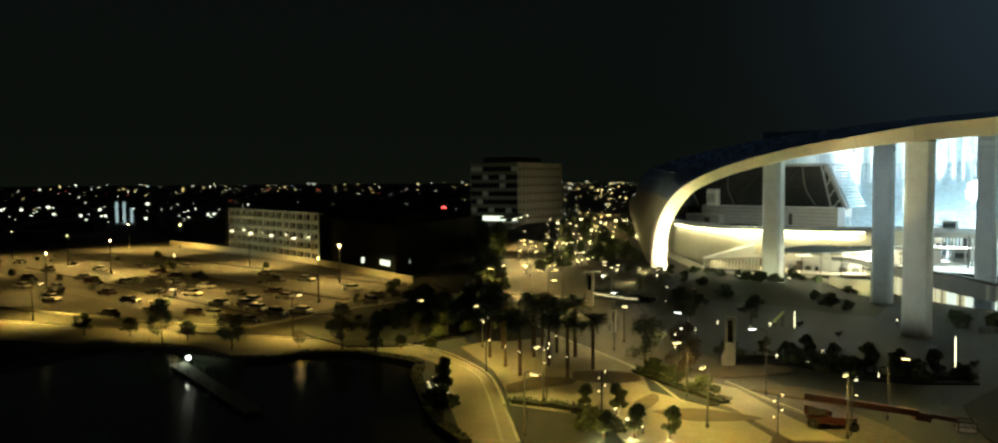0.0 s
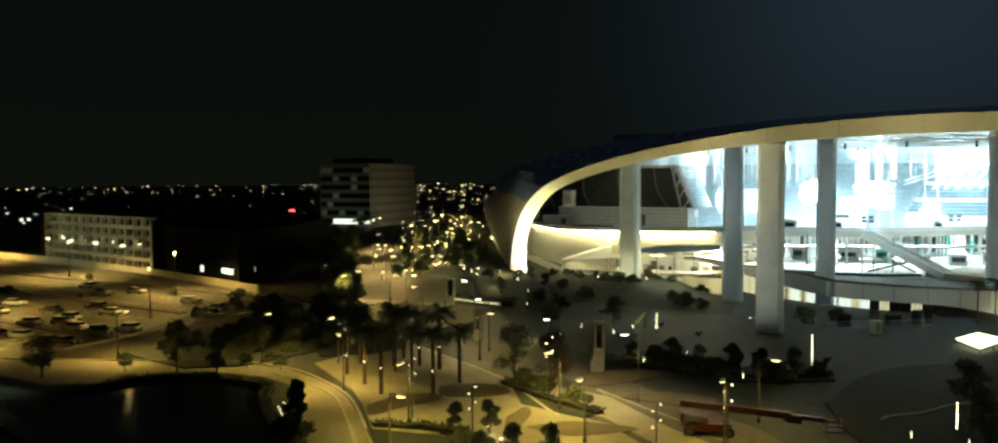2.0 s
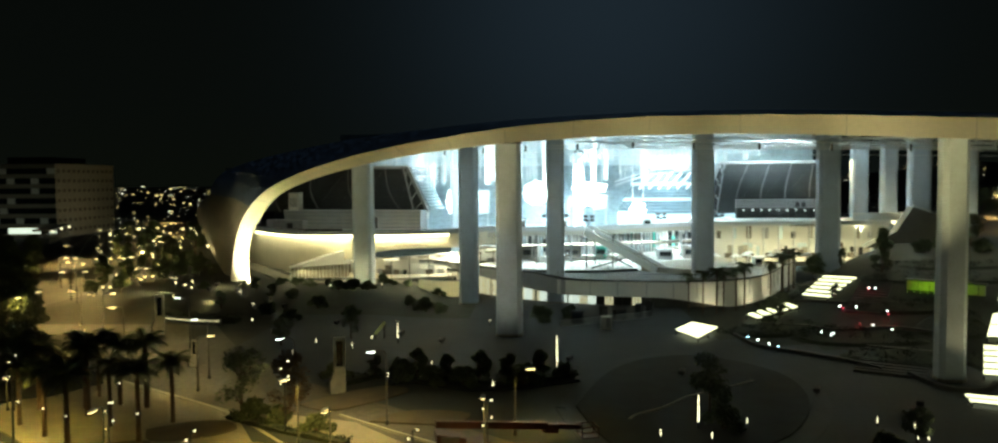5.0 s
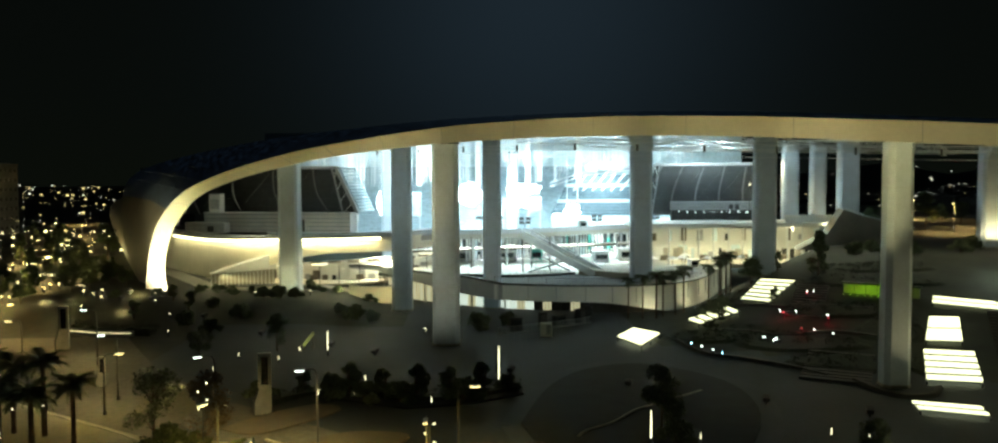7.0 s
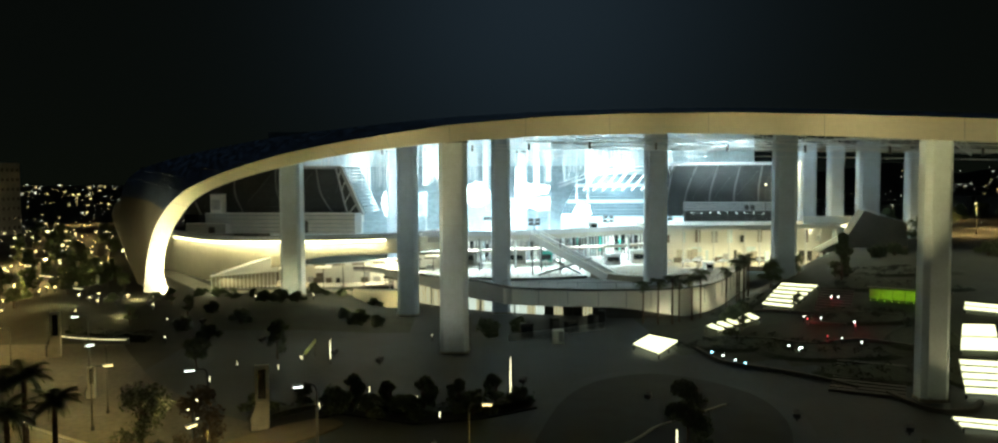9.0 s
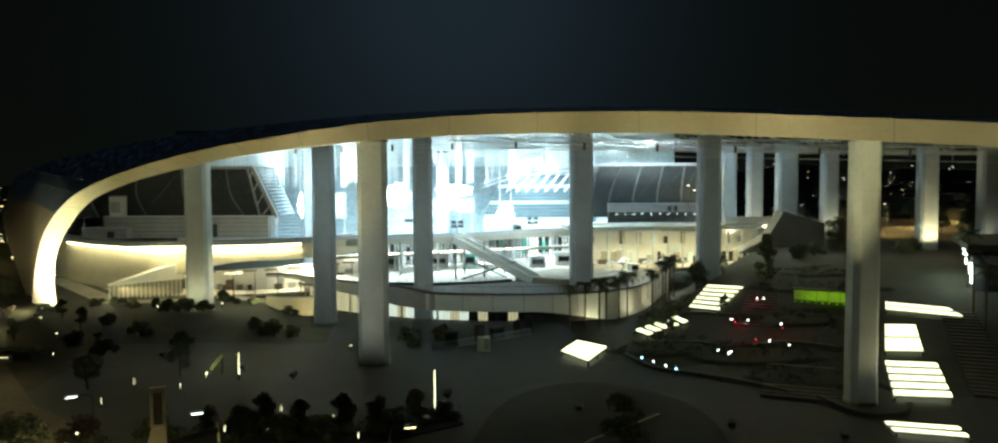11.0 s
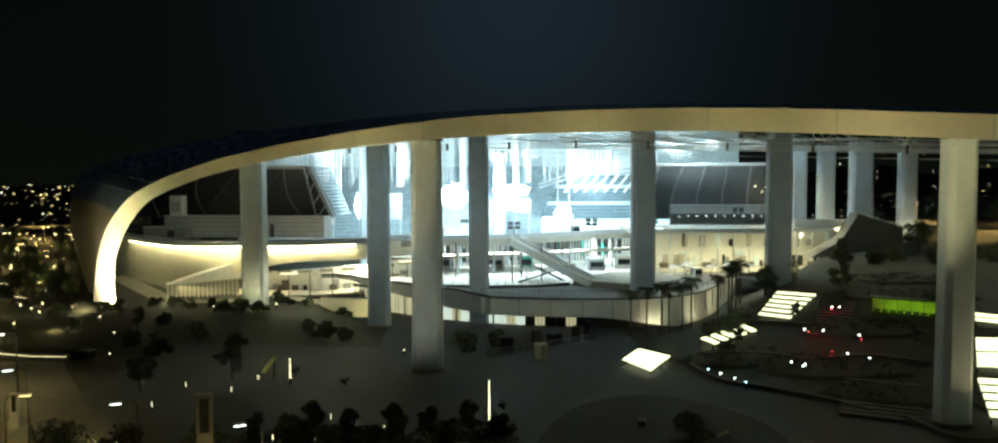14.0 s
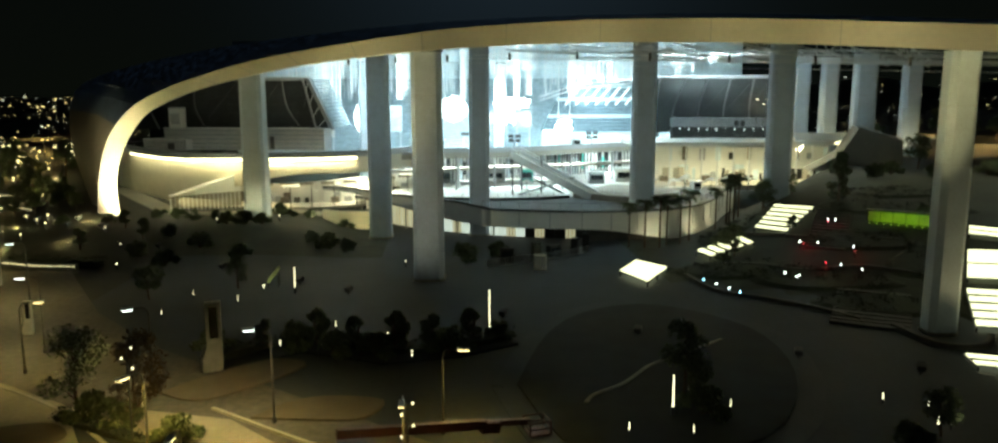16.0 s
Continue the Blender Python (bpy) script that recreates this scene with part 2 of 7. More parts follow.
G_FLOOD = glow("floodlight_glow", (0.86, 0.95, 1.0), 7)
G_STRIP = glow("cove_strip_glow", (1.0, 0.84, 0.50), 7)
G_ROOM = glow("lit_room_ceiling_glow", (1.0, 0.90, 0.62), 2.6)
G_SHOP = glow("lower_shop_glow", (0.93, 0.98, 0.92), 0.85)
G_SHOPWARM = glow("warm_shop_glow", (1.0, 0.86, 0.55), 0.5)
G_EDGE = glow("planter_strip_glow", (1.0, 0.84, 0.50), 1.6)
G_LANTERN = glow("lot_lantern_glow", (1.0, 0.80, 0.42), 2.6)
M_POLE = mat("dark_grey_pole", (0.09, 0.09, 0.09), 0.5, 0.3, var=0.15, scale=2)
G_RED = glow("red_lamp_glow", (1.0, 0.03, 0.05), 0.8)
G_SIGN = glow("red_sign_glow", (1.0, 0.05, 0.06), 6)
G_BLUE = glow("blue_lamp_glow", (0.35, 0.65, 1.0), 10)
G_LIME = glow("lime_wash_glow", (0.50, 0.72, 0.02), 0.42)
G_WIN = glow("lit_window_glow", (0.95, 1.0, 0.88), 0.9)
G_WINDIM = glow("dim_window_glow", (0.75, 0.75, 0.5), 0.006)
G_CITY = [glow("city_glow_" + n, c, s) for n, c, s in (("amber", (1.0, 0.74, 0.32), 1.5), ("white", (1.0, 0.96, 0.80), 1.6), ("blue", (0.5, 0.7, 1.0), 1.2), ("red", (1.0, 0.08, 0.06), 1.2))]


# ---------------- mesh helpers ----------------
def box(bm, c, s, rot=0.0, mi=0):
    """An upright box: centre of its base, size, turn in radians."""
    ca, sa = math.cos(rot), math.sin(rot)
    vs = []
    for z in (0, s[2]):
        for x, y in ((-1, -1), (1, -1), (1, 1), (-1, 1)):
            px_, py_ = x * s[0] / 2, y * s[1] / 2
            vs.append(bm.verts.new((c[0] + px_ * ca - py_ * sa, c[1] + px_ * sa + py_ * ca, c[2] + z)))
    for f in ((3, 2, 1, 0), (4, 5, 6, 7), (0, 1, 5, 4), (1, 2, 6, 5), (2, 3, 7, 6), (3, 0, 4, 7)):
        bm.faces.new([vs[i] for i in f]).material_index = mi
    return vs


def tube(bm, p, q, r0, r1=None, n=8):
    p, q = Vector(p), Vector(q)
    r1 = r0 if r1 is None else r1
    d = (q - p).normalized()
    a = d.orthogonal().normalized()
    b = d.cross(a)
    rings = []
    for o, r in ((p, r0), (q, r1)):
        rings.append([bm.verts.new(o + (a * math.cos(2 * math.pi * i / n) + b * math.sin(2 * math.pi * i / n)) * r) for i in range(n)])
    for i in range(n):
        bm.faces.new((rings[0][i], rings[0][(i + 1) % n], rings[1][(i + 1) % n], rings[1][i]))
    bm.faces.new(rings[0][::-1])
    bm.faces.new(rings[1])


def beam(bm, p, q, w, h):
    """A rectangular bar from p to q, w wide and h high."""
    p, q = Vector(p), Vector(q)
    d = (q - p).normalized()
    side = d.cross(Vector((0, 0, 1)))
    side = Vector((1, 0, 0)) if side.length < 1e-4 else side.normalized()
    up = side.cross(d).normalized()
    vs = [bm.verts.new(o + side * a * w / 2 + up * b * h / 2) for o in (p, q) for a, b in ((-1, -1), (1, -1), (1, 1), (-1, 1))]
    for f in ((3, 2, 1, 0), (4, 5, 6, 7), (0, 1, 5, 4), (1, 2, 6, 5), (2, 3, 7, 6), (3, 0, 4, 7)):
        bm.faces.new([vs[i] for i in f])


def sweep(bm, pts, r, n=6):
    """One continuous round bar through the points."""
    pts = [Vector(p) for p in pts]
    rings = []
    for i, p in enumerate(pts):
        d = (pts[min(i + 1, len(pts) - 1)] - pts[max(i - 1, 0)]).normalized()
        a = d.cross(Vector((0, 0, 1)) if abs(d.z) < 0.9 else Vector((1, 0, 0))).normalized()
        b = d.cross(a)
        rings.append([bm.verts.new(p + (a * math.cos(k * math.tau / n) + b * math.sin(k * math.tau / n)) * r) for k in range(n)])
    for u, v in zip(rings, rings[1:]):
        for k in range(n):
            bm.faces.new((u[k], u[(k + 1) % n], v[(k + 1) % n], v[k]))
    bm.faces.new(rings[0][::-1])
    bm.faces.new(rings[-1])


def prism(bm, poly, z0, z1):
    """An upright prism on a plan; z0 and z1 may be numbers or one value a corner."""
    n = len(poly)
    za = z0 if isinstance(z0, (list, tuple)) else [z0] * n
    zb = z1 if isinstance(z1, (list, tuple)) else [z1] * n
    lo = [bm.verts.new((*p, z)) for p, z in zip(poly, za)]
    hi = [bm.verts.new((*p, z)) for p, z in zip(poly, zb)]
    fs = [bm.faces.new(lo[::-1]), bm.faces.new(hi)]
    for i in range(n):
        fs.append(bm.faces.new((lo[i], lo[(i + 1) % n], hi[(i + 1) % n], hi[i])))
    return fs


def ball(bm, c, r, sub=1):
    bmesh.ops.create_icosphere(bm, subdivisions=sub, radius=r, matrix=Matrix.Translation(c))


def fix(bm):
    bmesh.ops.recalc_face_normals(bm, faces=bm.faces[:])


def link_mesh(name, bm, material, smooth=False, clean=True):
    if clean:
        fix(bm)
    me = bpy.data.meshes.new(name)
    bm.to_mesh(me)
    bm.free()
    for m in material if isinstance(material, (list, tuple)) else (material,):
        me.materials.append(m)
    if smooth:
        for p in me.polygons:
            p.use_smooth = True
    return new(name, me)


def part(name, bm, material, parent, label="", smooth=False, clean=True):
    ob = link_mesh(name, bm, material, smooth, clean)
    ob.parent = parent
    if label:
        tagged(ob, label)
    return ob


def thing(name, at, label, category, group="", rz=0.0, kind=""):
    ob = new(name)
    ob.matrix_world = pose(*at, 0, 0, rz)
    return tagged(ob, label, category, group, kind)


def solid(name, bm, material, label, category, kind="", group="", smooth=False, clean=True):
    return tagged(link_mesh(name, bm, material, smooth, clean), label, category, group, kind)


def smooth_path(pts, per=8):
    """Catmull-Rom through control points of any dimension."""
    P = np.array(pts, float)
    out = []
    for i in range(len(P) - 1):
        a, b, c, d = P[max(i - 1, 0)], P[i], P[i + 1], P[min(i + 2, len(P) - 1)]
        for k in range(per):
            t = k / per
            out.append(0.5 * (2 * b + (c - a) * t + (2 * a - 5 * b + 4 * c - d) * t * t + (3 * b - a - 3 * c + d) * t ** 3))
    out.append(P[-1])
    return np.array(out)


def wall_along(bm, pts, z0, z1, thick):
    """A wall of some thickness along a plan; z0, z1 numbers or functions of the share of the length."""
    n = len(pts)
    f0 = z0 if callable(z0) else (lambda u: z0)
    f1 = z1 if callable(z1) else (lambda u: z1)
    rows = []
    for i in range(n):
        a, b = pts[max(i - 1, 0)], pts[min(i + 1, n - 1)]
        d = Vector((b[0] - a[0], b[1] - a[1])).normalized()
        nx, ny = -d.y * thick / 2, d.x * thick / 2
        u = i / (n - 1)
        x, y = pts[i][:2]
        rows.append([bm.verts.new(v) for v in ((x + nx, y + ny, f0(u)), (x - nx, y - ny, f0(u)), (x - nx, y - ny, f1(u)), (x + nx, y + ny, f1(u)))])
    for r, s in zip(rows, rows[1:]):
        for k in range(4):
            bm.faces.new((r[k], r[(k + 1) % 4], s[(k + 1) % 4], s[k]))
    bm.faces.new(rows[0])
    bm.faces.new(rows[-1][::-1])


# ---------------- ground ----------------
def axis_steps(lo, hi, step, far):
    mid = list(np.arange(lo, hi + 0.1, step))
    out = [lo - s for s in far[::-1]] + mid + [mid[-1] + s for s in far]
    return out


def build_ground():
    xs = axis_steps(-126, 186, 3.0, (20, 60, 150, 400, 1000, 2200, 4600))
    ys = axis_steps(-30, 300, 3.0, (20, 60, 150, 400, 1000, 2200, 4600))
    bm = bmesh.new()
    grid = [[bm.verts.new((x, y, gz(x, y))) for x in xs] for y in ys]
    for j in range(len(ys) - 1):
        for i in range(len(xs) - 1):
            f = bm.faces.new((grid[j][i], grid[j][i + 1], grid[j + 1][i + 1], grid[j + 1][i]))
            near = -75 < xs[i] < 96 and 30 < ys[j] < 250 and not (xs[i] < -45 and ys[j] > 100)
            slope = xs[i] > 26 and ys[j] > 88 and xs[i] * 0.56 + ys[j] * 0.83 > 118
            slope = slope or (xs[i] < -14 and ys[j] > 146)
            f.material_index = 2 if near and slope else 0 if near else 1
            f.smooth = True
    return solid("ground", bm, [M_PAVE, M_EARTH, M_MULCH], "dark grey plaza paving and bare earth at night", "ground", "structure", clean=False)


def flat(name, poly, z0, z1, material, label, category, kind="structure"):
    bm = bmesh.new()
    prism(bm, poly, z0, z1)
    return solid(name, bm, material, label, category, kind)


build_ground()
LAKE = [tuple(p) for p in smooth_path([(-104, 40), (-105, 50), (-106, 57), (-102, 62), (-96, 64.6), (-86, 63), (-78, 66), (-75, 72), (-70, 76), (-63, 76.5), (-57.5, 75), (-54.5, 70.5),
                                       (-46.5, 62.5), (-40, 56.5), (-33, 52), (-24, 40), (-24, 22), (-45, 6), (-80, 4), (-104, 20)], 5)]
flat("water", LAKE, -0.4, 0.05, M_WATER, "black lake water with faint lamp reflections", "lake")
ROAD_W = [(-260, 36), (-150, 46), (-112, 60), (-103, 66), (-95, 68.4), (-85, 67), (-79, 70), (-76, 76), (-70, 79.6), (-62, 80), (-55.5, 77.5), (-51.5, 71), (-43.5, 63), (-37, 56), (-29, 48), (-20, 36), (-12, 36),
          (-24, 48), (-30.6, 56.4), (-37.8, 65.4), (-42.7, 71.4), (-47, 76), (-52.4, 80), (-61.6, 84.5), (-74, 85), (-87, 80), (-110, 73), (-150, 62), (-260, 50)]
flat("road_lakeside", ROAD_W, -0.2, 0.02, M_WALK, "pale concrete lakeside road under sodium light", "road")
AVENUE = [(-8, 50), (-14, 64), (-22, 77), (-33, 89), (-44, 97), (-56, 106), (-70, 120), (-84.6, 136), (-111, 174), (-151, 246), (-216, 381), (-315, 608), (-640, 1300),
          (-610, 1310), (-280, 600), (-188, 381), (-122, 256), (-83.6, 190), (-66, 160), (-52, 135), (-42, 118), (-30, 104), (-16, 92), (-2, 80), (8, 66), (14, 50)]
flat("road_avenue", AVENUE, -0.2, 0.03, M_ROAD, "asphalt avenue running past the stadium", "road")
LOT = [(-330, 96), (-262, 180), (-164, 160), (-114, 141), (-96, 122), (-100, 82), (-120, 76), (-230, 62)]
flat("parking_lot", LOT, -0.2, 0.025, M_ROAD, "worn asphalt parking lot lit by sodium lamps", "parking lot")
flat("pavement_palm_court", [(-60, 88), (-48, 78.5), (-43, 73), (-36.5, 65), (-24, 71), (-15, 76), (-22, 78), (-33, 90), (-46, 99), (-57, 106)], -0.2, 0.14, M_WALK, "pale concrete palm court pavement", "pavement")


flat("pavement_walk", [(-32.9, 89.3), (-27.5, 88.8), (-18.7, 86.0), (-10.3, 77.1), (-4.7, 72.9), (-8.8, 70.3), (-17.4, 78.1), (-24.4, 80.4), (-30.1, 82.8)], -0.2, 0.16, M_WALK, "pale concrete walk across the plaza", "pavement")
flat("pavement_apron", [(-27.5, 74.2), (-22.0, 74.1), (-16.5, 76.2), (-10.8, 70.3), (-10.2, 64.6), (-19.7, 58.6), (-25.6, 65.9)], -0.2, 0.15, M_WALK, "pale concrete apron below the planted wedge", "pavement")


for b_pts in (((-42.6, 73.1), (-42.1, 75.8), (-41.4, 78.6), (-37.4, 80.0), (-36.3, 77.9), (-38.6, 73.9), (-40.3, 70.2)), ((-38.9, 83.3), (-35.6, 85.8), (-32.0, 86.2), (-29.9, 83.3), (-33.0, 80.4), (-36.9, 79.9)),
              ((-26.2, 92.1), (-22.8, 96.7), (-19.0, 100.2), (-15.1, 98.2), (-20.0, 91.6), (-23.0, 90.2)), ((-17.3, 86.3), (-15.3, 88.9), (-12.2, 90.4), (-7.3, 89.2), (-8.7, 85.6), (-12.6, 85.6)),
              ((-23.7, 72.3), (-21.6, 74.6), (-19.1, 76.0), (-13.1, 75.8), (-16.0, 72.9), (-19.6, 71.1)), ((-26.7, 74.5), (-26.3, 78.8), (-24.8, 76.9), (-24.4, 72.3), (-25.3, 70.8))):
    ring = [tuple(q) for q in smooth_path(list(b_pts) + [b_pts[0]], 4)][:-1]
    flat("pavement_band", ring, -0.2, 0.172, M_BAND, "curved band of brown paving across the pale court", "pavement")


def kerb(pts, z=0.02, h=0.16, w=0.35):
    bm = bmesh.new()
    wall_along(bm, pts, z, z + h, w)
    return solid("kerb", bm, M_KERB, "pale concrete kerb beside the road", "kerb", "structure")


kerb([tuple(p) for p in smooth_path([(-30.6, 56.4), (-37.8, 65.4), (-42.7, 71.4), (-47, 76), (-52.4, 80), (-61.6, 84.5), (-74, 85), (-87, 80), (-110, 73), (-150, 62)], 5)])
kerb([tuple(p) for p in smooth_path([(-31.8, 55.5), (-39, 64.6), (-43.8, 70.4), (-48, 75), (-53, 78.4), (-62, 82)], 5)], h=0.08)
kerb([tuple(p) for p in smooth_path([(-22, 77), (-33, 89), (-44, 97), (-56, 106), (-70, 120), (-84.6, 136), (-111, 174)], 5)], z=0.03)
kerb([(-20.8, 88.5), (-15.2, 83.9), (-10.4, 80.2), (-6.2, 76.8)], z=0.0, h=0.2, w=0.3)
kerb([(-230, 62), (-120, 76), (-100, 82), (-96, 122), (-114, 141), (-164, 160), (-262, 180)], h=0.3, w=0.5)


def lawn(poly, label):
    bm = bmesh.new()
    prism(bm, poly, -0.1, 0.18)
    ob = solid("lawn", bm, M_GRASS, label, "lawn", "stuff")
    return ob


lawn([(-38.6, 66.2), (-31, 66.8), (-25.8, 66.0), (-22, 58), (-25, 52), (-30.4, 56.8)], "dark mown lawn beside the lakeside road")
lawn([tuple(p) for p in smooth_path([(3.9, 92), (8.3, 106), (14.3, 114.5), (22.5, 116.5), (30, 107), (29, 93), (21, 80), (8, 78), (3.9, 92)], 4)][:-1], "dark oval plaza lawn")
lawn([(-31.5, 87.6), (-17.4, 79.4), (-19.6, 77.4), (-27, 79.8)], "narrow wedge of planted lawn")
lawn([(-24, 99.5), (-16.5, 106.5), (-8, 102.5), (-1, 103.5), (4, 106), (5, 103), (-1, 99.5), (-8, 98), (-16, 102), (-23, 97)], "dark planting bed with shrubs")
lawn([(-89.5, 83.4), (-99.8, 92.7), (-106.5, 118.5), (-93.4, 132.0), (-79.9, 130.7), (-69.8, 112.1), (-63.7, 96.4), (-68.2, 83.6), (-74.7, 79.5)], "dark rough planting between the lot and the palm court")
lawn([(-82, 131), (-87, 137), (-99, 150), (-124, 189), (-171, 262), (-186, 262), (-150, 208), (-124, 166), (-106, 141), (-94, 133)], "dark planted strip along the avenue")
lawn([(-69.3, 100.0), (-65.9, 112.4), (-56.5, 106.2), (-53, 101), (-56, 95), (-62, 92)], "dark mulched bed under the court palms")
RIM = [tuple(p) for p in smooth_path([(3.9, 92), (8.3, 106), (14.3, 114.5), (22.5, 116.5), (30, 107), (29, 93), (21, 80), (8, 78), (3.9, 92)], 6)]
bm = bmesh.new()
wall_along(bm, [(16.5 + (x - 16.5) * 1.08, 97 + (y - 97) * 1.07) for x, y in RIM], -0.1, 0.035, 2.4)
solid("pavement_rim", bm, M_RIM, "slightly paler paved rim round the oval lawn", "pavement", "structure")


# ---------------- canopy ----------------
EDGE_A, EDGE_B, EDGE_C = Vector((-63, 174)), Vector((-5, 128)), Vector((48, 98))
LEN_AB = (EDGE_B - EDGE_A).length


def on_edge(s):
    """Plan point s metres along the front edge of the canopy, from its leg."""
    if s < LEN_AB:
        return EDGE_A + (EDGE_B - EDGE_A) * (s / LEN_AB)
    return EDGE_B + (EDGE_C - EDGE_B).normalized() * (s - LEN_AB)


# along the edge: s and height of the fascia's lower line, s and height of its upper line, s and height of the shoulder
PROFILE = smooth_path([
    (3.6, 2.2, -4.6, 2.2, -4.9, 2.1), (2.9, 7, -3.9, 6.5, -8.2, 7.5), (3.8, 12, -2.2, 12.0, -11.3, 13.5), (7.4, 16.8, 1.2, 17.2, -12, 19.6),
    (14.0, 21.5, 8.0, 22.0, -9.8, 24.6), (23.5, 24.4, 17.5, 25.2, -2.5, 27.5), (35, 26.5, 30, 27.8, 14, 29.9), (48, 28.3, 44.5, 29.9, 36, 31.9),
    (63, 29.5, 62, 31.5, 59, 33.0), (79, 30.2, 79, 32.6, 79, 33.5), (95, 30.4, 95, 32.9, 95, 33.5), (112, 30.0, 112, 32.45, 112, 33.0),
    (130, 28.9, 130, 31.3, 130, 31.8), (150, 27.4, 150, 29.7, 150, 30.2), (176, 25.0, 176, 27.2, 176, 27.7), (205, 21.6, 205, 23.8, 205, 24.3)], 7)
BACK = Vector((0.56, 0.83))


# rise of the roof skin and of the ceiling film towards the crown: distance along the edge, roof 60 m and 190 m in, ceiling 58 m and 186 m in
CROWN = np.array([(3, -1.0, -1.5, -1.0, -1.4), (10, -2.2, -3.0, -2.6, -4.0), (18, -1.0, -1.0, 0.0, 0.0), (26, 0.3, 3.6, 2.6, 6.4), (40, 2.6, 10.2, 5.2, 12.8), (55, 4.0, 11.6, 5.6, 13.4),
                  (80, 3.9, 10.0, 4.5, 11.2), (105, 2.6, 8.4, 3.6, 9.6), (205, 2.4, 8.2, 3.9, 10.0)])


def crown(s, k):
    return float(np.interp(s, CROWN[:, 0], CROWN[:, k]))


def canopy():
    top = thing("canopy", (-63, 174, 2), "vast white-edged curved stadium canopy with dark blue roof film", "canopy")
    inv = top.matrix_world.inverted()

    def strip(name, rows, material, label, closed=False):
        bm = bmesh.new()
        vs = [[bm.verts.new(inv @ Vector(p)) for p in r] for r in rows]
        for a, b in zip(vs, vs[1:]):
            for i in range(len(a) - 1):
                bm.faces.new((a[i], a[i + 1], b[i + 1], b[i]))
        return part(name, bm, material, top, label, smooth=True)

    low, up, lip, out, back1, back2, ceil1, ceil2, ceil3 = ([] for _ in range(9))
    for s0, z0, s1, z1, s2, z2 in PROFILE:
        a, b, c = on_edge(s0), on_edge(s1), on_edge(s2)
        low.append((*a, z0))
        up.append((*b, z1))
        m = b.lerp(c, 0.5)
        lip.append((m.x - 1.0, m.y + 5, (z1 + z2) / 2 + 0.35))
        k = 1.075
        o = Vector((0, 18)) + (c - Vector((0, 18))) * k
        out.append((*o, 25 + (z2 - 25) * k))
        way = Vector((-0.42, 0.91)).lerp(BACK, ss(0, 75, s0))
        b1 = c + way * 60
        back1.append((*b1, z2 + crown(s0, 1)))
        b2 = c + way * 190
        back2.append((*b2, z2 + crown(s0, 2)))
        i1 = a + way * (3.2 if s0 > 20 else 5)
        ceil1.append((*i1, z0 + 0.25))
        i2 = a + way * 58
        ceil2.append((*i2, z0 + crown(s0, 3)))
        i3 = a + way * 186
        ceil3.append((*i3, z0 + crown(s0, 4)))
    strip("fascia", [low, up], M_SHELL, "warm-lit white fascia band")
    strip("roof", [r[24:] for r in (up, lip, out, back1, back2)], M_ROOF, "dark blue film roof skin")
    strip("shoulder_panel", [r[:25] for r in (up, lip, out, back1, back2)], M_SHOULDER, "bronze-grey metal shoulder down to the ground")
    strip("soffit", [low, ceil1], M_SHELL, "white soffit lip")
    strip("ceiling", [ceil1, ceil2, ceil3], M_ETFE, "pale translucent ceiling film")
    bm = bmesh.new()
    vs = [bm.verts.new(inv @ Vector(p)) for p in back2]
    ws = [bm.verts.new(inv @ Vector(p)) for p in ceil3]
    for i in range(len(vs) - 1):
        bm.faces.new((vs[i], vs[i + 1], ws[i + 1], ws[i]))
    part("rear_edge", bm, M_SHELL, top)
    # panel joints: thin raised ribs across the fascia
    for i in range(6, len(low) - 4, 5):
        p, q = Vector(low[i]), Vector(up[i])
        n = Vector((-0.56, -0.83, 0)) * 0.03
        bm = bmesh.new()
        beam(bm, inv @ (p + n), inv @ (q + n), 0.05, 0.05)
        part("panel_joint", bm, M_GREY, top)
    # ribs that carry the roof film
    for i in range(30, len(out) - 2, 4):
        bm = bmesh.new()
        tube(bm, inv @ Vector(up[i]), inv @ Vector(out[i]), 0.07, n=5)
        tube(bm, inv @ Vector(out[i]), inv @ Vector(back1[i]), 0.07, n=5)
        part("roof_rib", bm, M_ROOF, top)
    return low, ceil2


LOW_EDGE, CEIL_MID = canopy()


def column(x, y, z0, z1, w=4.5, d=4.0, turn=-4, label="tall pale concrete blade column under the canopy"):
    top = thing("column", (x, y, z0), label, "column", "canopy columns", turn)

    def ring(k, cut):
        a, b = w / 2 * k, d / 2 * k
        return [(-a + cut, -b), (a - cut, -b), (a, -b + cut), (a, b - cut), (a - cut, b), (-a + cut, b), (-a, b - cut), (-a, -b + cut)]
    h = z1 - z0
    bm = bmesh.new()
    rows = [[bm.verts.new((px_, py_, zz)) for px_, py_ in ring(k, 0.55)] for zz, k in ((-1.2, 1.02), (0, 1.02), (h * 0.5, 1.0), (h, 0.985))]
    for a, b in zip(rows, rows[1:]):
        for i in range(8):
            bm.faces.new((a[i], a[(i + 1) % 8], b[(i + 1) % 8], b[i]))
    bm.faces.new(rows[-1])
    part("shaft", bm, M_COL, top)
    for k in range(1, 5):
        bm = bmesh.new()
        prism(bm, ring(1.003, 0.55), h * k / 5, h * k / 5 + 0.025)
        part("joint_band", bm, M_GREY, top)
    bm = bmesh.new()
    prism(bm, ring(1.08, 0.6), -0.6, 0.3)
    part("plinth", bm, M_CONC, top)
    bm = bmesh.new()
    prism(bm, ring(1.07, 0.55), h - 0.5, h)
    part("capital", bm, M_DARKSTEEL, top)
    return top


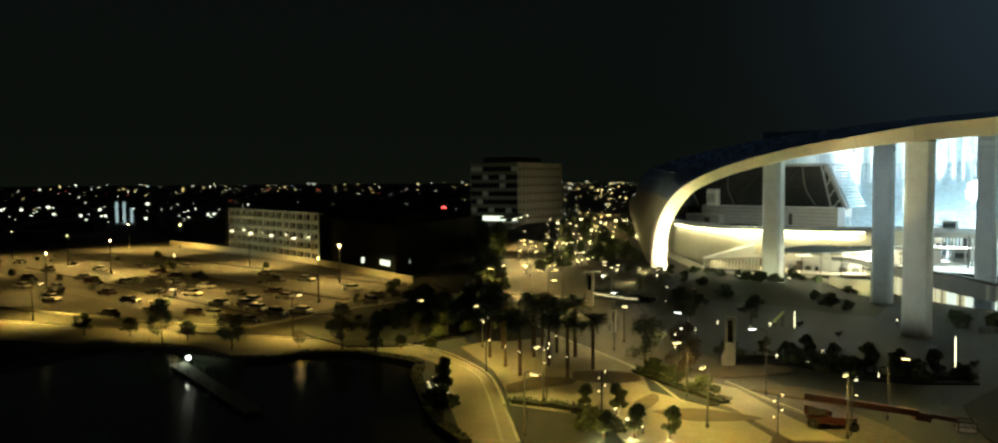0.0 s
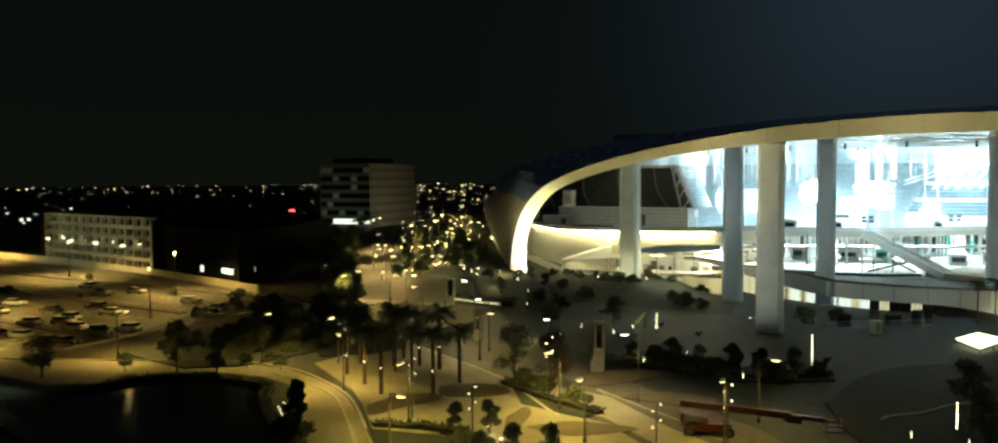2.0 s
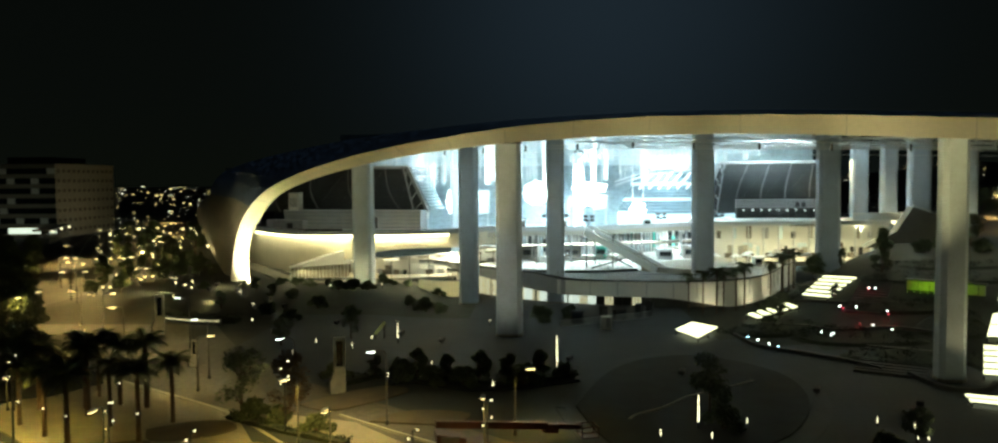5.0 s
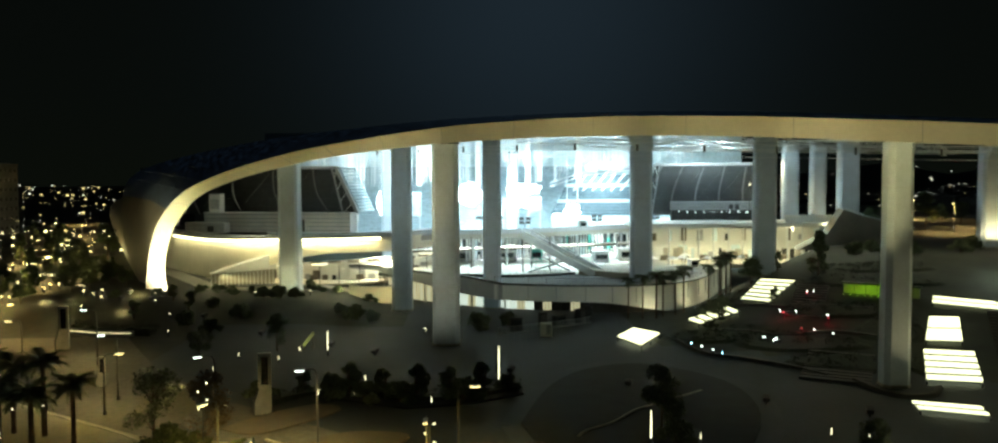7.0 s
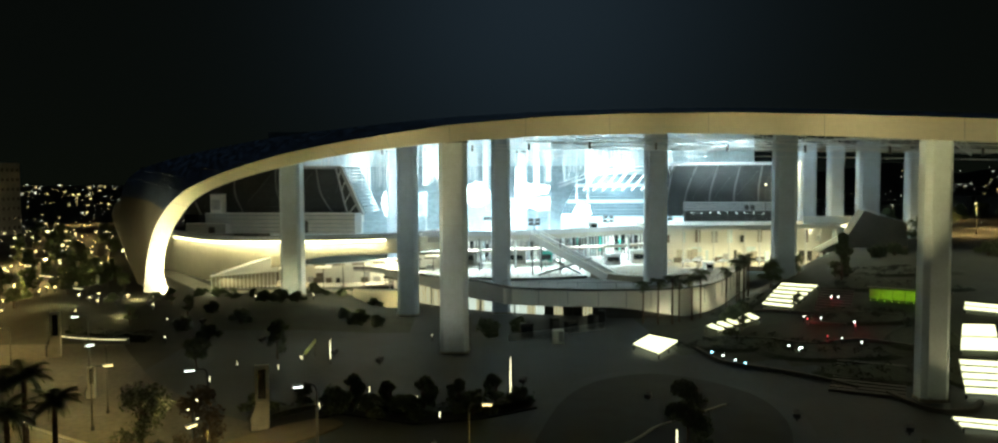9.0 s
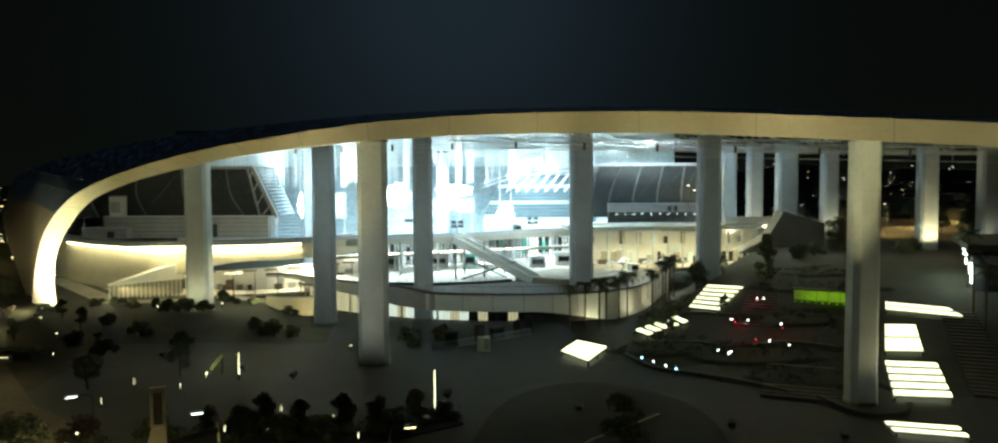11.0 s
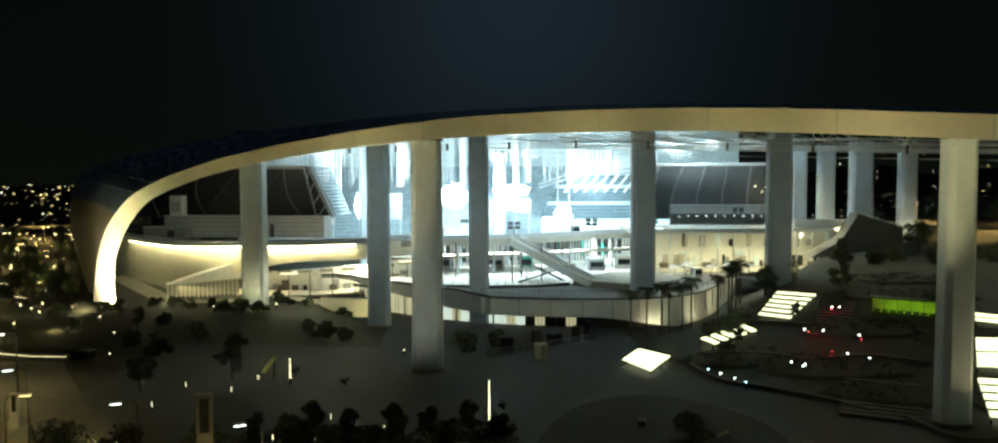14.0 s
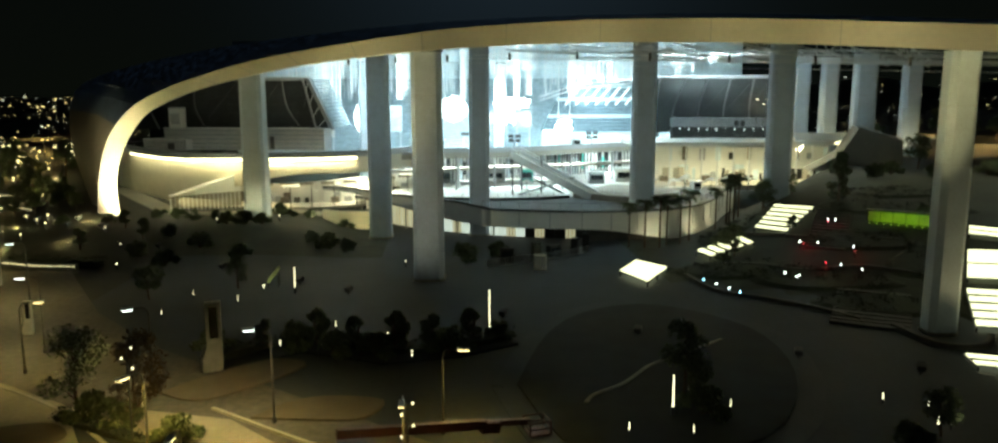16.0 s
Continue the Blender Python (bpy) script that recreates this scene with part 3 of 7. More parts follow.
for cx, cy, cz, ct, cw, cd in ((-4.4, 132.4, 0, 30.6, 3.9, 3.4), (48.9, 103.4, gz(48.9, 103.4), 29.4, 3.0, 2.6), (-35.4, 168.8, 3.0, 30.5, 3.8, 4.0), (-13.4, 164.3, 0, 33.5, 3.6, 3.4),
                               (3.8, 165.6, 0, 35, 3.4, 3.2), (33, 166.5, 0, 35, 4.0, 3.6)):
    column(cx, cy, cz, ct, cw, cd)
for cx, cy, cw in ((55.5, 161.2, 4.5), (80.9, 210, 4.4), (90.4, 215.2, 4.4), (89.4, 197, 5.3), (104.8, 205, 4.4), (107.8, 173.4, 4.3), (119.7, 171, 4.3), (14, 262, 4.0), (-24, 250, 4.0)):
    column(cx, cy, gz(cx, cy), 33.5 if cx < 100 else 31.5, cw - 0.5, 3.0, label="pale concrete blade column in the rear row")
for ux, uy in ((105.4, 168.4), (108.6, 168.4)):
    lamp("SPOT", "column_uplight", (ux, uy, 10.4), (107, 173.4, 20), 2600, WARM, 0.2, cone=90)
for ux, uy, tx, ty in ((-75, 170, -70.5, 180), (-71.5, 166.5, -67.5, 177)):
    lamp("SPOT", "shoulder_uplight", (ux, uy, gz(ux, uy) + 0.6), (tx, ty, 2), 900, (1.0, 0.80, 0.48), 0.3, cone=100, blend=1.0)
for ux, uy, tx, ty in ((88.4, 210.4, 89.4, 215), (103, 200.6, 103.7, 205), (79.6, 205.6, 80.2, 210), (118, 166.6, 119, 171)):
    lamp("SPOT", "column_uplight", (ux, uy, 10.5), (tx, ty, 22), 1500 if ux < 110 else 500, (1.0, 0.85, 0.58), 0.2, cone=70)
# the lamp at (55, 97.6) is added to imitate gold light from the slats
for ux, uy, tx, ty, tz in ((-36, 163.2, -35.4, 168, 12), (-33, 163.4, -35.4, 168, 12), (55, 97.6, 49.9, 102, 12), (102, 201, 103.7, 205, 18)):
    lamp("SPOT", "column_uplight", (ux, uy, gz(ux, uy) + 0.5), (tx, ty, tz), 1500 if ux == 55 else 500, WARM, 0.2, cone=80)


# ---------------- bowl and decks under the canopy ----------------
def hull_wall():
    top = thing("concourse_hull", (-54, 190, 3), "curved white concourse wall with glowing cove strip", "wall")
    pts = [(p[0] + 54, p[1] - 190) for p in smooth_path([(-80, 222), (-72, 211), (-54, 190), (-36, 179.5), (-21, 181.5), (-11, 190), (-6, 200)], 8)]
    def lift(u):
        return 0.35 + 0.85 * ss(0.22, 0.5, u)

    bm = bmesh.new()
    wall_along(bm, pts, lambda u: -0.3 + 7.0 * ss(0.24, 0.58, u), lambda u: 8.6 + lift(u), 0.8)
    part("wall", bm, M_HULL, top, "curved off-white wall")
    bm = bmesh.new()
    wall_along(bm, [(x - 0.5, y - 0.9) for x, y in pts[3:]], lambda u: 8.7 + lift(u), lambda u: 9.6 + lift(u), 3.4)
    part("deck_edge", bm, M_GREY, top, "grey deck edge above the cove")
    bm = bmesh.new()
    wall_along(bm, [(x - 0.7, y - 0.75) for x, y in pts[8:-8]], lambda u: 8.1 + lift(0.15 + 0.7 * u), lambda u: 8.55 + lift(0.15 + 0.7 * u), 0.25)
    part("cove_strip", bm, G_STRIP, top, "glowing warm cove light strip")
    bm = bmesh.new()
    wall_along(bm, [(x - 0.5, y - 2.4) for x, y in pts[3:]], lambda u: 9.6 + lift(u), lambda u: 9.75 + lift(u), 0.12)
    part("coping", bm, M_DARKSTEEL, top)


hull_wall()
for (ax_, ay_), (bx_, by_), fw in (((-72, 211), (-63, 199), 260), ((-62, 198), (-53, 189.5), 420), ((-52, 188.6), (-43, 182.4), 520), ((-42, 181.9), (-31, 179.4), 520), ((-30, 179.6), (-20, 182.4), 420)):
    a_, b_ = Vector((ax_, ay_)), Vector((bx_, by_))
    m_, n_ = (a_ + b_) / 2, Vector((b_.y - a_.y, a_.x - b_.x)).normalized()
    lamp("AREA", "cove_light", (m_.x + n_.x * 1.9, m_.y + n_.y * 1.9, 11.7), (m_.x - n_.x * 0.4, m_.y - n_.y * 0.4, 9.6), fw * 0.75, (1.0, 0.83, 0.48), (b_ - a_).length * 1.2, 0.3)


def lit_rooms():
    """Warm rooms with mullioned glass below the white hull."""
    top = thing("lit_pavilion", (-40, 184, 3), "warm-lit glazed rooms below the white hull", "pavilion")
    front = [(p[0] + 40, p[1] - 184) for p in smooth_path([(-60, 194), (-52, 188), (-40, 182.5), (-28, 181), (-16, 185.5), (-8, 192)], 6)]
    bm = bmesh.new()
    prism(bm, front + [(32, 22), (0, 22), (-20, 22)], -0.3, 0.05)
    part("floor", bm, M_CONC, top)
    bm = bmesh.new()
    wall_along(bm, [(x + 2, y + 8) for x, y in front], 0.05, lambda u: 2.2 + 3.6 * u, 0.3)
    part("back_wall", bm, M_WHITE, top)
    for i in range(2, len(front) - 1, 2):
        x, y = front[i]
        bm = bmesh.new()
        box(bm, (x, y, 0.05), (0.16, 0.16, 1.6 + 4.2 * i / len(front)))
        part("mullion", bm, M_DARKSTEEL, top)
    for i in range(3, len(front) - 2, 4):
        x, y = front[i]
        bm = bmesh.new()
        box(bm, (x + 1.2, y + 4.5, 1.9 + 3.6 * i / len(front)), (3.2, 1.0, 0.12), 0.2)
        part("ceiling_light", bm, G_ROOM, top, "lit warm ceiling panel")
    for i in range(4, len(front) - 2, 5):
        x, y = front[i]
        bm = bmesh.new()
        box(bm, (x + 1.4, y + 6.6, 0.05), (1.6, 0.8, 1.1), 0.1)
        part("counter", bm, M_WOOD, top)
    # more counters, shelves and boards at the back of the rooms
    r1 = random.Random(3)
    for i in range(8, len(front) - 1):
        x, y = front[i]
        bm = bmesh.new()
        box(bm, (x + 1.8, y + 7.2, 0.05), (r1.uniform(0.5, 1.6), 0.5, r1.uniform(0.9, 3.0)), 0.2)
        part("shelf", bm, r1.choice((M_WOOD, M_GREY, M_DARKWALL, M_WHITE)), top)
    for i in range(9, len(front) - 1, 2):
        x, y = front[i]
        bm = bmesh.new()
        box(bm, (x + 0.6, y + 3.0, 3.2 + 0.05 * i), (2.6, 0.25, 0.5), 0.2)
        part("fascia_board", bm, M_CONC, top)


def ramp_roof():
    """White wedge-shaped roof over a finned screen, beside the hull."""
    top = thing("wedge_roof", (-54, 178.4, 3), "white wedge roof over a warm-lit finned screen", "roof")
    side = [(0, 0, 2.6), (8, 2.3, 3.0), (12.4, 3.6, 3.2), (12.4, 3.6, 6.6)]
    bm = bmesh.new()
    lo = [bm.verts.new(v) for v in side]
    hi = [bm.verts.new(Vector(v) + Vector((-1.2, 3.6, 0))) for v in side]
    bm.faces.new(lo), bm.faces.new(hi[::-1])
    for i in range(4):
        bm.faces.new((lo[i], lo[(i + 1) % 4], hi[(i + 1) % 4], hi[i]))
    part("roof", bm, M_WHITE, top)
    for k in range(17):
        u = k / 16
        bm = bmesh.new()
        box(bm, (0.2 + 11.8 * u, 0.2 + 3.35 * u, -0.2), (0.14, 0.3, 2.8 + 0.6 * u), 0.28)
        part("fin", bm, M_STEEL, top)
    bm = bmesh.new()
    beam(bm, (-0.6, 3.2, 1.6), (11.6, 6.6, 1.6), 0.2, 3.2)
    part("rear_screen", bm, M_CONC, top)


ramp_roof()
lamp("AREA", "pavilion_light", (-48.5, 181.6, 4.9), (-48.5, 181.4, 3), 260, (1.0, 0.80, 0.42), 9, 1.2)
lit_rooms()
lamp("AREA", "pavilion_light", (-38, 186, 6.5), (-40, 180, 2), 1300, WARM, 12, 4)
lamp("AREA", "pavilion_light", (-18, 190, 8.5), (-20, 182, 2), 7500, (1.0, 0.84, 0.58), 10, 4)


def drum():
    """The round podium in front of the bowl, with its coping, lower shops and deck."""
    top = thing("podium", (20, 186, 0), "round pale podium with dark coping and open lower floor", "podium")
    arc = smooth_path([(-40, -3), (-30, -14), (-19, -22), (-8, -26.5), (4, -28.5), (14, -27.5), (22, -22.5), (28, -14), (33, -4), (40, 8)], 7)
    pts = [tuple(p) for p in arc]

    def crest(u):
        """Height of the bridge's edge along its length."""
        return float(np.interp(u, (0, 0.47, 0.8, 0.93, 1), (6.35, 6.2, 6.0, 5.3, 5.0)))
    bm = bmesh.new()
    wall_along(bm, pts[16:], lambda u: 2.1 - 2.3 * ss(0.22, 0.5, u), 5.0, 0.6)
    part("wall", bm, M_WHITE, top, "curved pale concrete wall")
    bm = bmesh.new()
    wall_along(bm, [(x * 0.96, y * 0.96) for x, y in pts[27:]], -0.4, 1.9, 0.5)
    part("recessed_base", bm, M_STEPS, top, "dark recessed base")
    bm = bmesh.new()
    br = [(-46.5, -0.6), (-43, -0.8)] + pts[:18]
    wall_along(bm, br, lambda u: float(np.interp(u, (0, 0.47, 0.8, 1), (5.9, 4.1, 2.6, 2.1))), crest, 0.6)
    part("bridge_edge", bm, M_GREY, top, "grey sloping bridge edge")
    bm = bmesh.new()
    wall_along(bm, br, lambda u: crest(u) + 0.002, lambda u: crest(u) + 0.3, 0.9)
    part("bridge_coping", bm, M_DARKSTEEL, top)
    bm = bmesh.new()
    wall_along(bm, pts[17:], 5.0, 5.32, 0.9)
    part("coping", bm, M_DARKSTEEL, top, "dark coping band")
    bm = bmesh.new()
    prism(bm, pts + [(42, 44), (-34, 44)], 4.5, 5.0)
    part("deck", bm, M_DECK, top, "grey paved deck")
    # rear floor whitened to carry the strong light; the deck below stays grey
    bm = bmesh.new()
    prism(bm, [(-34, -2), (-24, -10), (-14, -12.6), (-5, -12.2), (1.6, -9.6), (4, -4), (12, 2), (24, 4), (36, 8), (36, 40), (-30, 40)], 4.9, 5.03)
    part("inner_floor", bm, M_BRIGHTFLOOR, top, "concourse floor coloured white as if brightly lit")
    inner = [(-30, -6.4), (-24, -10.2), (-14, -12.8), (-5, -12.4), (1.4, -9.9)]
    bm = bmesh.new()
    wall_along(bm, inner, 5.0, 5.5, 0.3)
    part("inner_kerb", bm, M_DARKSTEEL, top, "dark kerb along the bright floor")
    for k in range(24):
        q = inner[0:5][min(3, k // 6)], inner[0:5][min(4, k // 6 + 1)]
        a = Vector(q[0]).lerp(Vector(q[1]), (k % 6) / 6)
        bm = bmesh.new()
        box(bm, (a.x, a.y, 5.5), (0.06, 0.06, 0.7))
        part("rail_post", bm, M_DARKSTEEL, top)
    for x, y in ((-9, -4), (-3, -2), (-6.5, 3), (-15, 0), (2, 4), (-20, 4)):
        bm = bmesh.new()
        tube(bm, (x, y, 5.03), (x, y, 12), 0.14)
        part("tall_post", bm, M_POLE, top, "dark slim post up to the slab")
    for a, b in (((-8, -5.6, 5.1), (3, -6.4, 8.6)), ((-5, -4, 8.2), (1, -4.4, 5.2))):
        bm = bmesh.new()
        beam(bm, a, b, 0.5, 0.35)
        part("stair_brace", bm, M_GREY, top)
    for i in range(20, len(pts) - 6, 3):
        x, y = pts[i]
        n = Vector((x, y)).normalized() * 0.36
        bm = bmesh.new()
        beam(bm, (x + n.x, y + n.y, 2.0), (x + n.x, y + n.y, 4.9), 0.12, 0.1)
        part("panel_joint", bm, M_GREY, top)
    for i in range(1, 18, 2):
        x, y = pts[i]
        bm = bmesh.new()
        tube(bm, (x + 0.4, y + 1.0, 0), (x + 0.4, y + 1.0, 4.5), 0.13)
        part("post", bm, M_CONC, top)
    for k, (a, b) in enumerate(zip(pts[1:27], pts[2:28])):
        a, b = Vector((a[0] + 1.2, a[1] + 2.6, 2.0)), Vector((b[0] + 1.2, b[1] + 2.6, 2.0))
        bm = bmesh.new()
        beam(bm, a.lerp(b, 0.04), a.lerp(b, 0.96), 0.1, 3.9)
        part("lower_shopfront", bm, G_SHOPWARM if k < 10 or k % 3 == 2 else G_SHOP if k < 19 else M_STEPS, top, "brightly lit lower shop window")
        for u in (0.33, 0.66):
            m = a.lerp(b, u)
            bm = bmesh.new()
            box(bm, (m.x, m.y - 0.12, 0.05), (0.1, 0.1, 3.9))
            part("mullion", bm, M_DARKSTEEL, top)
    # raised wedge-shaped terrace at the foot of the column
    wedge = [(2.2, -9.7), (9.6, -17.2), (13, -18), (21.6, -13), (23.5, -8), (21.9, -2), (12, 2.8)]
    bm = bmesh.new()
    prism(bm, wedge, 5.0, 6.1)
    part("raised_terrace", bm, M_CONC, top, "pale raised wedge-shaped terrace")
    bm = bmesh.new()
    wall_along(bm, wedge[:4], 6.1, 6.3, 0.5)
    part("terrace_coping", bm, M_WHITE, top)
    for k in range(10):
        q = Vector(wedge[0]).lerp(Vector(wedge[1]), (k + 0.5) / 10)
        bm = bmesh.new()
        box(bm, (q.x + 0.3, q.y + 0.4, 6.1), (0.05, 0.05, 1.0))
        part("rail_post", bm, M_STEEL, top)
    for i in range(16, len(pts) - 4, 2):
        x, y = pts[i]
        bm = bmesh.new()
        beam(bm, (x, y + 0.4, 5.45), (x, y + 0.4, 6.4), 0.05, 0.05)
        part("rail_post", bm, M_DARKSTEEL, top)
    bm = bmesh.new()
    sweep(bm, [(x, y + 0.4, 6.4) for x, y in pts[16:-4]], 0.035)
    part("handrail", bm, M_DARKSTEEL, top)


drum()


def rounded_garden_wall():
    """Cream retaining wall with a rounded end round a planted mound."""
    top = thing("retaining_wall", (-18.5, 172, 0), "cream rounded retaining wall round a planted mound", "wall")
    pts = smooth_path([(-6.5, 3.4), (-3, 0.8), (1, 0.2), (3.6, 1.2), (4.4, 3.4)], 5)
    bm = bmesh.new()
    wall_along(bm, [tuple(q) for q in pts], -0.3, 3.4, 0.35)
    part("wall", bm, M_HULL, top)
    bm = bmesh.new()
    wall_along(bm, [tuple(q) for q in pts], 3.4, 3.52, 0.5)
    part("cap", bm, M_CONC, top)
    bm = bmesh.new()
    prism(bm, [(x * 0.95, y + 0.3) for x, y in pts], -0.3, 3.3)
    part("soil", bm, M_MULCH, top)


rounded_garden_wall()
# fill lamps for the garden below the hull: two by the column, two unseen
for gx_, gy_, gw_ in ((-37.9, 163.4, 260), (-32.4, 163.6, 260), (-52, 172.5, 300), (-26, 171.5, 260)):
    lamp("POINT", "garden_light", (gx_, gy_, gz(gx_, gy_) + 1.0), (gx_, gy_, 0), gw_, (1.0, 0.86, 0.5), 0.15)
lamp("SPOT", "wall_washer", (-17.6, 169.4, 0.5), (-17, 172.2, 2.4), 420, (1.0, 0.80, 0.40), 0.2, cone=120, blend=1.0)


def ring_deck():
    """Upper concourse slab with its posts, parapet and boxes."""
    top = thing("concourse_deck", (10, 200, 12), "long pale upper concourse slab on thin posts", "deck")
    pts = [(p[0] - 10, p[1] - 200) for p in smooth_path([(-19, 190), (-8, 194), (6, 197), (16, 200), (26, 206), (44, 215), (58, 218), (76, 221), (100, 222), (124, 238)], 5)]
    bm = bmesh.new()
    wall_along(bm, pts, -0.6, 0.5, 7)
    part("slab", bm, M_CONC, top)
    bm = bmesh.new()
    wall_along(bm, [(x + 1, y - 3.2) for x, y in pts], 0.5, 1.5, 0.12)
    part("parapet", bm, M_GREY, top)
    for i in range(2, len(pts), 3):
        x, y = pts[i]
        bm = bmesh.new()
        tube(bm, (x, y - 2, -7), (x, y - 2, -0.6), 0.28)
        part("post", bm, M_STEEL, top)
    bm = bmesh.new()
    wall_along(bm, [(x + 2, y + 14) for x, y in pts], -7, 0.2, 0.4)
    part("back_wall", bm, M_WHITE, top)
    return pts


RING = ring_deck()


def stair_run(p, q, width, label):
    """A straight flight seen from the side: stringers, treads and rails."""
    p, q = Vector(p), Vector(q)
    top = thing("staircase", p, label, "staircase")
    d = q - p
    side = Vector((d.x, d.y, 0)).cross(Vector((0, 0, 1))).normalized() * width / 2
    for k in (-1, 1):
        bm = bmesh.new()
        beam(bm, side * k, d + side * k, 0.3, 1.5)
        part("stringer", bm, M_STEEL, top)
        bm = bmesh.new()
        beam(bm, side * k + Vector((0, 0, 1.3)), d + side * k + Vector((0, 0, 1.3)), 0.1, 0.1)
        part("handrail", bm, M_STEEL, top)
    n = 24
    for i in range(n):
        c = d * ((i + 0.5) / n)
        bm = bmesh.new()
        box(bm, (c.x, c.y, c.z), (d.length / n * 1.05, width, 0.12), math.atan2(d.y, d.x))
        part("tread", bm, M_CONC, top)


stair_run((12, 187, 12.6), (26, 174.5, 5.4), 3.2, "white staircase falling from the upper concourse to the deck")

def stand(pts_top, zb, zt, rake_dx, label):
    """An upper stand seen from behind: scrim, head beam, raked edge and struts. pts_top: two plan ends."""
    a, b = Vector((*pts_top[0], 0)), Vector((*pts_top[1], 0))
    top = thing("upper_stand", (a.x, a.y, zb), label, "grandstand")
    d = b - a
    h = zt - zb
    u = d.normalized()
    inward = Vector((-u.y, u.x, 0))
    r = u * rake_dx
    base_a, base_b = (Vector(), d + r) if rake_dx > 0 else (r, d.copy())
    bm = bmesh.new()
    quad = [base_a, base_b, d + Vector((0, 0, h)), Vector((0, 0, h))]
    lo = [bm.verts.new(v) for v in quad]
    hi = [bm.verts.new(v + inward * 0.5) for v in quad]
    bm.faces.new(lo), bm.faces.new(hi[::-1])
    for i in range(4):
        bm.faces.new((lo[i], lo[(i + 1) % 4], hi[(i + 1) % 4], hi[i]))
    part("scrim", bm, M_SCRIM, top, "dark mesh scrim")
    bm = bmesh.new()
    beam(bm, -inward * 0.5 + Vector((0, 0, h)), d - inward * 0.5 + Vector((0, 0, h)), 1.6, 0.7)
    part("head_beam", bm, M_GREY, top)
    bm = bmesh.new()
    p, q = (d + Vector((0, 0, h)), base_b) if rake_dx > 0 else (Vector((0, 0, h)), base_a)
    beam(bm, p - inward * 0.6, q - inward * 0.6, 1.5, 0.8)
    part("raked_edge", bm, M_GREY, top, "grey raked stand edge")
    for k in range(14):
        bm = bmesh.new()
        c = p.lerp(q, (k + 0.5) / 14) + inward * 6
        box(bm, c, (1.3, 12, 0.5), math.atan2(u.y, u.x))
        part("seating_step", bm, M_SEAT, top)
    # a second raked chord with web members, beside the raked edge
    shift = u * (-3.2 if rake_dx > 0 else 3.2)
    bm = bmesh.new()
    beam(bm, p - inward * 0.7 + shift * 0.4, q - inward * 0.7 + shift * 1.2, 0.5, 0.35)
    part("inner_chord", bm, M_GREY, top)
    for k in range(4):
        bm = bmesh.new()
        tube(bm, p.lerp(q, k / 4) - inward * 0.7, p.lerp(q, (k + 1) / 4) - inward * 0.7 + shift * (0.4 + 0.2 * (k + 1)), 0.1, n=6)
        part("web", bm, M_STEEL, top)
    n = 5
    for k in range(n):
        s = (k + 0.4) / n
        a, b = base_a.lerp(base_b, s) - inward * 1.6, d * s - inward * 0.7 + Vector((0, 0, h))
        bow = smooth_path([a, a.lerp(b, 0.45) - inward * 1.3 - u * 0.9, b], 5)
        bm = bmesh.new()
        sweep(bm, bow, 0.2)
        part("rib", bm, M_RIB, top, "bowed grey rib")
        bm = bmesh.new()
        beam(bm, base_a.lerp(base_b, s) - inward * 0.3 + Vector((0, 0, h * 0.5 * s)), d * min(1, s + 0.18) - inward * 0.3 + Vector((0, 0, h * 0.9)), 0.16, 0.16)
        part("brace", bm, M_DARKSTEEL, top)
    for k in range(1, 6):
        z = h * k / 6
        bm = bmesh.new()
        beam(bm, base_a.lerp(Vector((0, 0, h)), k / 6) - inward * 0.2, base_b.lerp(d + Vector((0, 0, h)), k / 6) - inward * 0.2, 0.12, 0.12)
        part("purlin", bm, M_DARKSTEEL, top)


stand(((-84, 222), (-33, 213)), 16.5, 28.0, 5.4, "dark scrimmed upper stand with raked grey edge")
stand(((47, 213), (72, 207.6)), 15.6, 28.4, -4.5, "dark scrimmed upper stand with white struts and lamps")


def parapet_box(a, b, z0, z1, label, face=M_GREY):
    a, b = Vector((*a, z0)), Vector((*b, z0))
    top = thing("parapet_block", a, label, "parapet")
    d = b - a
    ang = math.degrees(math.atan2(d.y, d.x))
    top.matrix_world = pose(*a, 0, 0, ang)
    ln, h = d.length, z1 - z0
    bm = bmesh.new()
    prism(bm, [(0, 0), (ln, 0), (ln, 5), (0, 5)], 0, h)
    part("body", bm, face, top)
    for k in range(5):
        bm = bmesh.new()
        box(bm, (ln / 2, -0.05, h * (k + 0.5) / 5), (ln, 0.1, 0.06))
        part("cladding_joint", bm, M_DARKSTEEL, top)
    for s in (0.62, 0.68):
        bm = bmesh.new()
        box(bm, (ln * s, -0.03, 0.2), (1.0, 0.14, h * 0.6))
        part("door", bm, M_DARKSTEEL, top, "dark service door")
    bm = bmesh.new()
    box(bm, (ln * 0.5, 0.2, h), (ln, 0.5, 0.12))
    part("cap", bm, M_STEEL, top)


parapet_box((-66, 213), (-29, 206), 12.2, 17.0, "grey ribbed parapet block on the upper deck")
parapet_box((50, 208), (73, 203.9), 17.0, 19.0, "pale grey parapet block below the dark stand")
parapet_box((50.4, 208.6), (73.4, 204.5), 12.5, 17.0, "dark clad wall below the pale parapet block", M_DARKWALL)
